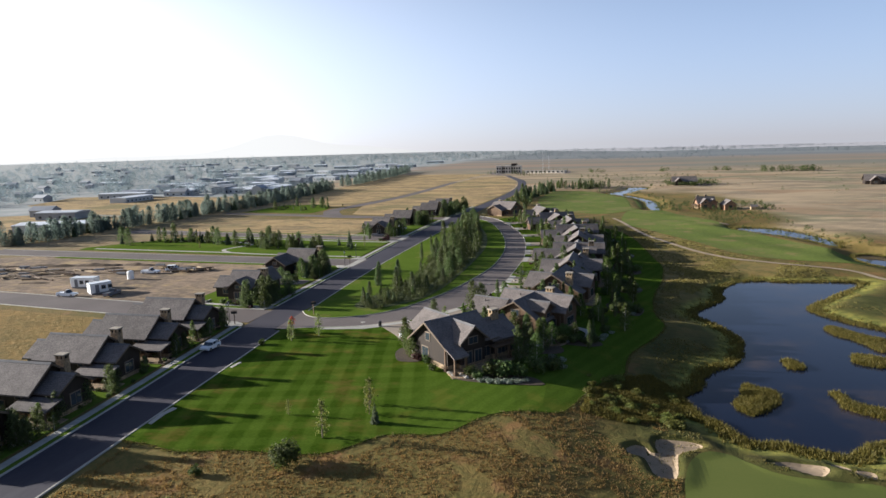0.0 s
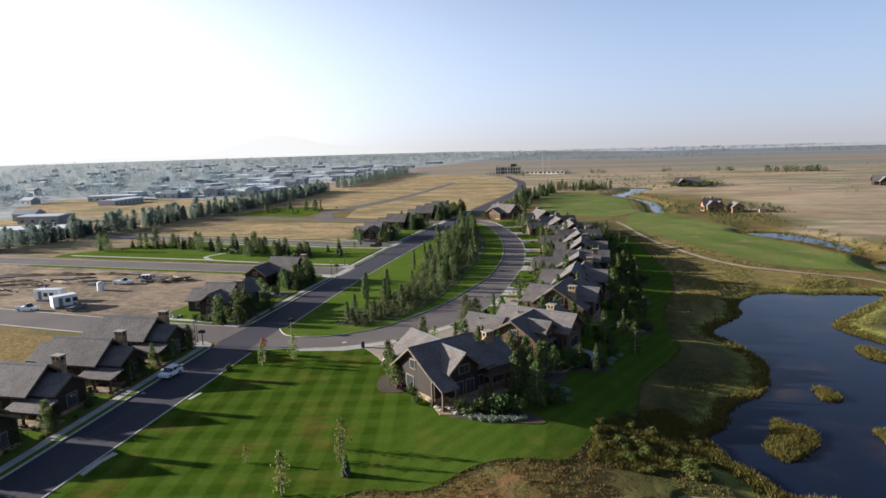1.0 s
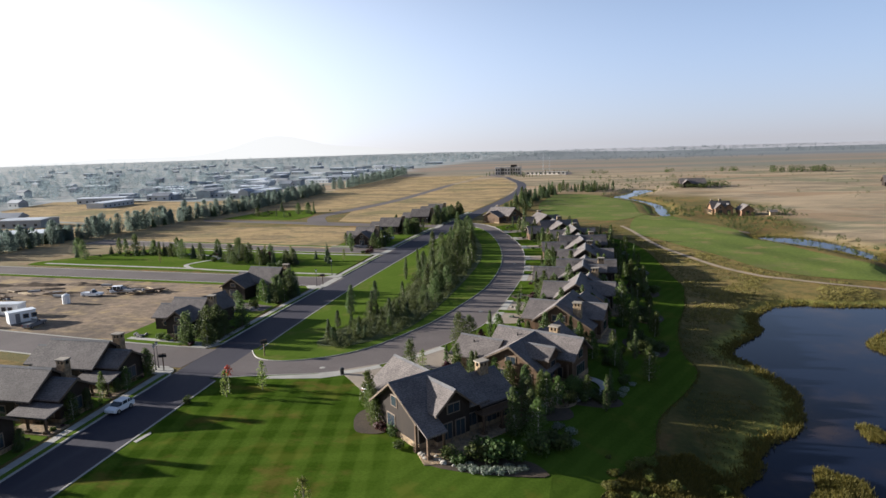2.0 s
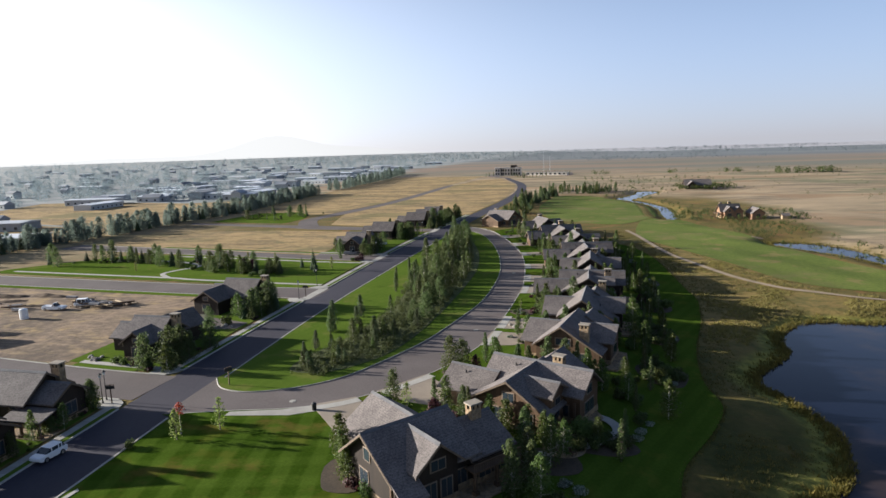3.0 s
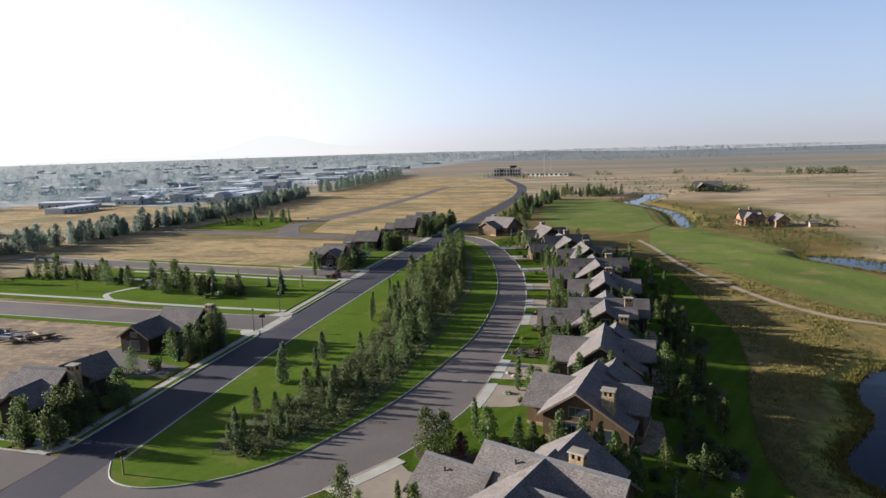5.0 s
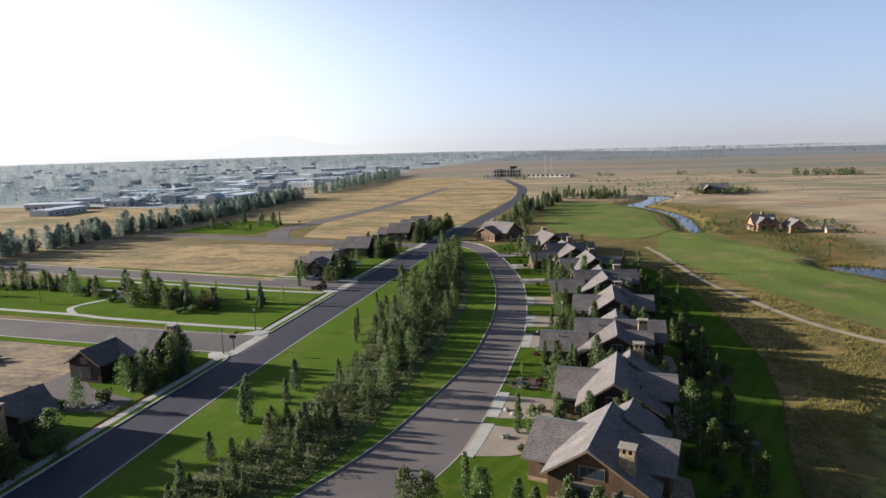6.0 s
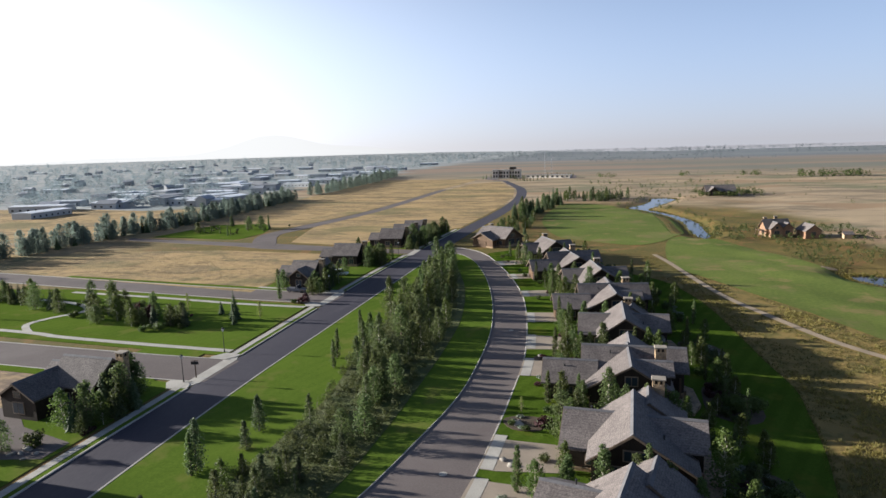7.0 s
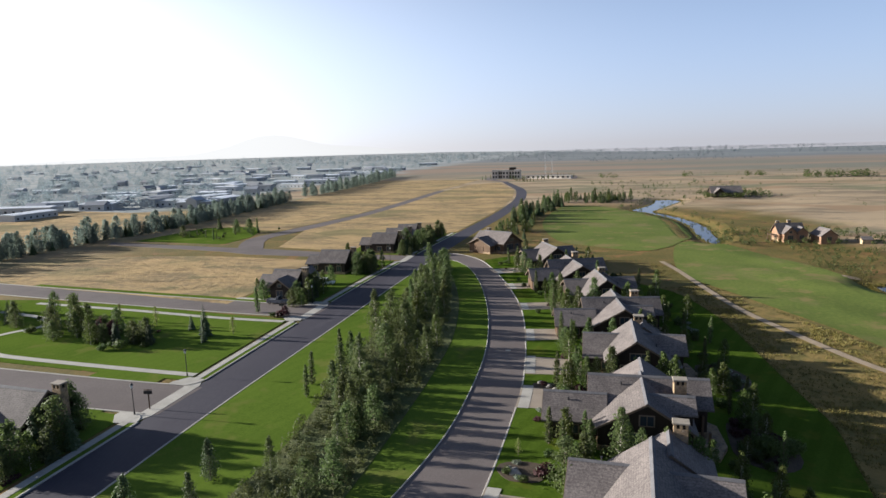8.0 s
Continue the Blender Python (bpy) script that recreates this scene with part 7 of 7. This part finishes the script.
def street_lamp(x, y, turn):
    t = thing("street_lamp", x, y, 0.1, "black street lamp with a lantern head", "lamp", "street lamps", turn=turn)
    bm = bmesh.new()
    tube(bm, (0, 0, 0), (0, 0, 0.5), 0.14, 0.1, 8)
    tube(bm, (0, 0, 0.5), (0, 0, 4.0), 0.07, 0.05, 8)
    part("pole", bm, M_BLACK, t)
    bm = bmesh.new()
    tube(bm, (0, 0, 4.0), (0, 0, 4.45), 0.14, 0.24, 6)
    part("lantern", bm, M_LAMPCLEAR, t)
    bm = bmesh.new()
    tube(bm, (0, 0, 4.45), (0, 0, 4.75), 0.32, 0.03, 6)
    part("lamp_cap", bm, M_BLACK, t)


for x, y, tr in ((-77.6, 192.2, 0), (-75.6, 177.2, 0), (-75.8, 112.6, 0), (-76.2, 113.8, 0), (-77.5, 241.2, 0), (-76, 298, 0)):
    street_lamp(x, y, tr)


def sign_post(x, y, turn, label):
    t = thing("sign_post", x, y, 0.1, label, "sign", "street signs", turn=turn)
    bm = bmesh.new()
    box(bm, -0.07, 0.07, -0.07, 0.07, 0, 3.0)
    part("post", bm, M_TIMBER, t)
    part("board", boxed(-0.65, 0.65, -0.12, -0.07, 2.3, 2.8, 0.02), M_BLACK, t)
    part("arm", boxed(-0.6, 0.6, -0.05, 0.05, 2.85, 2.95), M_TIMBER, t)


sign_post(-74.4, 112.8, 20, "dark wooden street sign at the corner")
sign_post(-60.8, 122.2, 60, "dark street sign on the island tip")
sign_post(-74.8, 179.4, 10, "dark wooden street sign at the corner")
sign_post(-79.6, 229.8, 0, "dark wooden street sign at the corner")
bin_ = thing("litter_bin", -43.2, 115.4, 0.12, "dark litter bin beside the driveway", "bin")
bm = bmesh.new()
tube(bm, (0, 0, 0), (0, 0, 0.95), 0.3, 0.36, 12)
part("drum", bm, M_BLACK, bin_)
bm = bmesh.new()
tube(bm, (0, 0, 0.95), (0, 0, 1.15), 0.38, 0.2, 12)
part("lid", bm, M_BLACK, bin_)
for x, y in ((-47.8, 118.0), (-26.4, 213.0), (-27.4, 156.5)):
    bm = bmesh.new()
    tube(bm, (0, 0, 0), (0, 0, 0.03), 0.5, 0.5, 18)
    tube(bm, (0, 0, 0.03), (0, 0, 0.045), 0.34, 0.34, 14)
    tagged(new("manhole_cover", mesh_of("manhole_cover", bm, M_CONC)), "round pale manhole cover in the street", "manhole cover", "manhole covers").matrix_basis = pose(x, y, 0.045)
# lattice masts beside the clubhouse
for mx, my, mh in ((-66, 905, 26), (-58, 912, 20)):
    mast = thing("radio_mast", mx, my, 0, "thin pale lattice mast on the far plain", "mast", "radio masts")
    bm = bmesh.new()
    for k in range(3):
        a = 2.1 * k
        tube(bm, (math.cos(a) * 0.9, math.sin(a) * 0.9, 0), (math.cos(a) * 0.25, math.sin(a) * 0.25, mh), 0.1, 0.06, 5)
    part("legs", bm, M_STEEL, mast)
    bm = bmesh.new()
    for j in range(12):
        z0, z1 = mh * j / 12, mh * (j + 1) / 12
        r0, r1 = 0.9 - 0.65 * j / 12, 0.9 - 0.65 * (j + 1) / 12
        for k in range(3):
            tube(bm, (math.cos(2.1 * k) * r0, math.sin(2.1 * k) * r0, z0), (math.cos(2.1 * k + 2.1) * r1, math.sin(2.1 * k + 2.1) * r1, z1), 0.05, 0.05, 4)
    part("braces", bm, M_STEEL, mast)

# ---- pavement slabs ----
slab = mesh_of("slab", boxed(-0.62, 0.62, -0.755, 0.755, -0.1, 0.05, 0.015), M_CONC)
for y0, y1 in ((5, 112), (127, 176.5), (190.5, 226.5), (242, 297), (312, 365)):
    pv = tagged(new("pavement"), "pale concrete slab pavement beside the main road", "pavement", kind="structure")
    pts = fine(MAIN_L, y0, y1, -1.85, 1.54)
    for a, b in zip(pts, pts[1:]):
        ang = math.degrees(math.atan2(b[1] - a[1], b[0] - a[0])) - 90
        piece("slab", slab, pv, pose((a[0] + b[0]) / 2, (a[1] + b[1]) / 2, 0.11, 0, 0, ang))


# ---- small things on the lawns ----
def garden_chair(x, y, turn):
    t = thing("garden_chair", x, y, 0.2, "low wooden garden chair beside the fire ring", "chair", "chairs round the fire ring", turn=turn)
    part("seat", boxed(-0.3, 0.3, -0.3, 0.3, 0.36, 0.42, 0.01), M_TIMBER, t)
    bm = bmesh.new()
    prism(bm, 0, 0, 90, -0.3, 0.3, [(0.26, 0.4), (0.32, 0.4), (0.46, 1.0), (0.40, 1.0)])
    part("backrest", bm, M_TIMBER, t)
    for sx in (-0.26, 0.26):
        for sy in (-0.26, 0.26):
            part("leg", boxed(sx - 0.035, sx + 0.035, sy - 0.035, sy + 0.035, 0.0, 0.36), M_TIMBER, t)
        part("armrest", boxed(sx - 0.05, sx + 0.05, -0.32, 0.3, 0.6, 0.64), M_TIMBER, t)


for k in range(5):
    a = 0.5 + k * 1.2
    garden_chair(-8.4 + 1.9 * math.cos(a), 109.8 + 1.9 * math.sin(a), math.degrees(a) + 90)
for pts in ([(-59.7, 67.2), (-59.0, 67.0), (-59.2, 70.2), (-58.8, 72.2), (-59.7, 72.5), (-60.0, 70.4)], [(-60.8, 88.8), (-60.2, 88.6), (-60.0, 91.2), (-60.5, 91.6)]):
    structure(sheet("drain_apron", pts, 0.17, M_CONC, 0.1), "pale concrete drain apron in the lawn", "pavement")
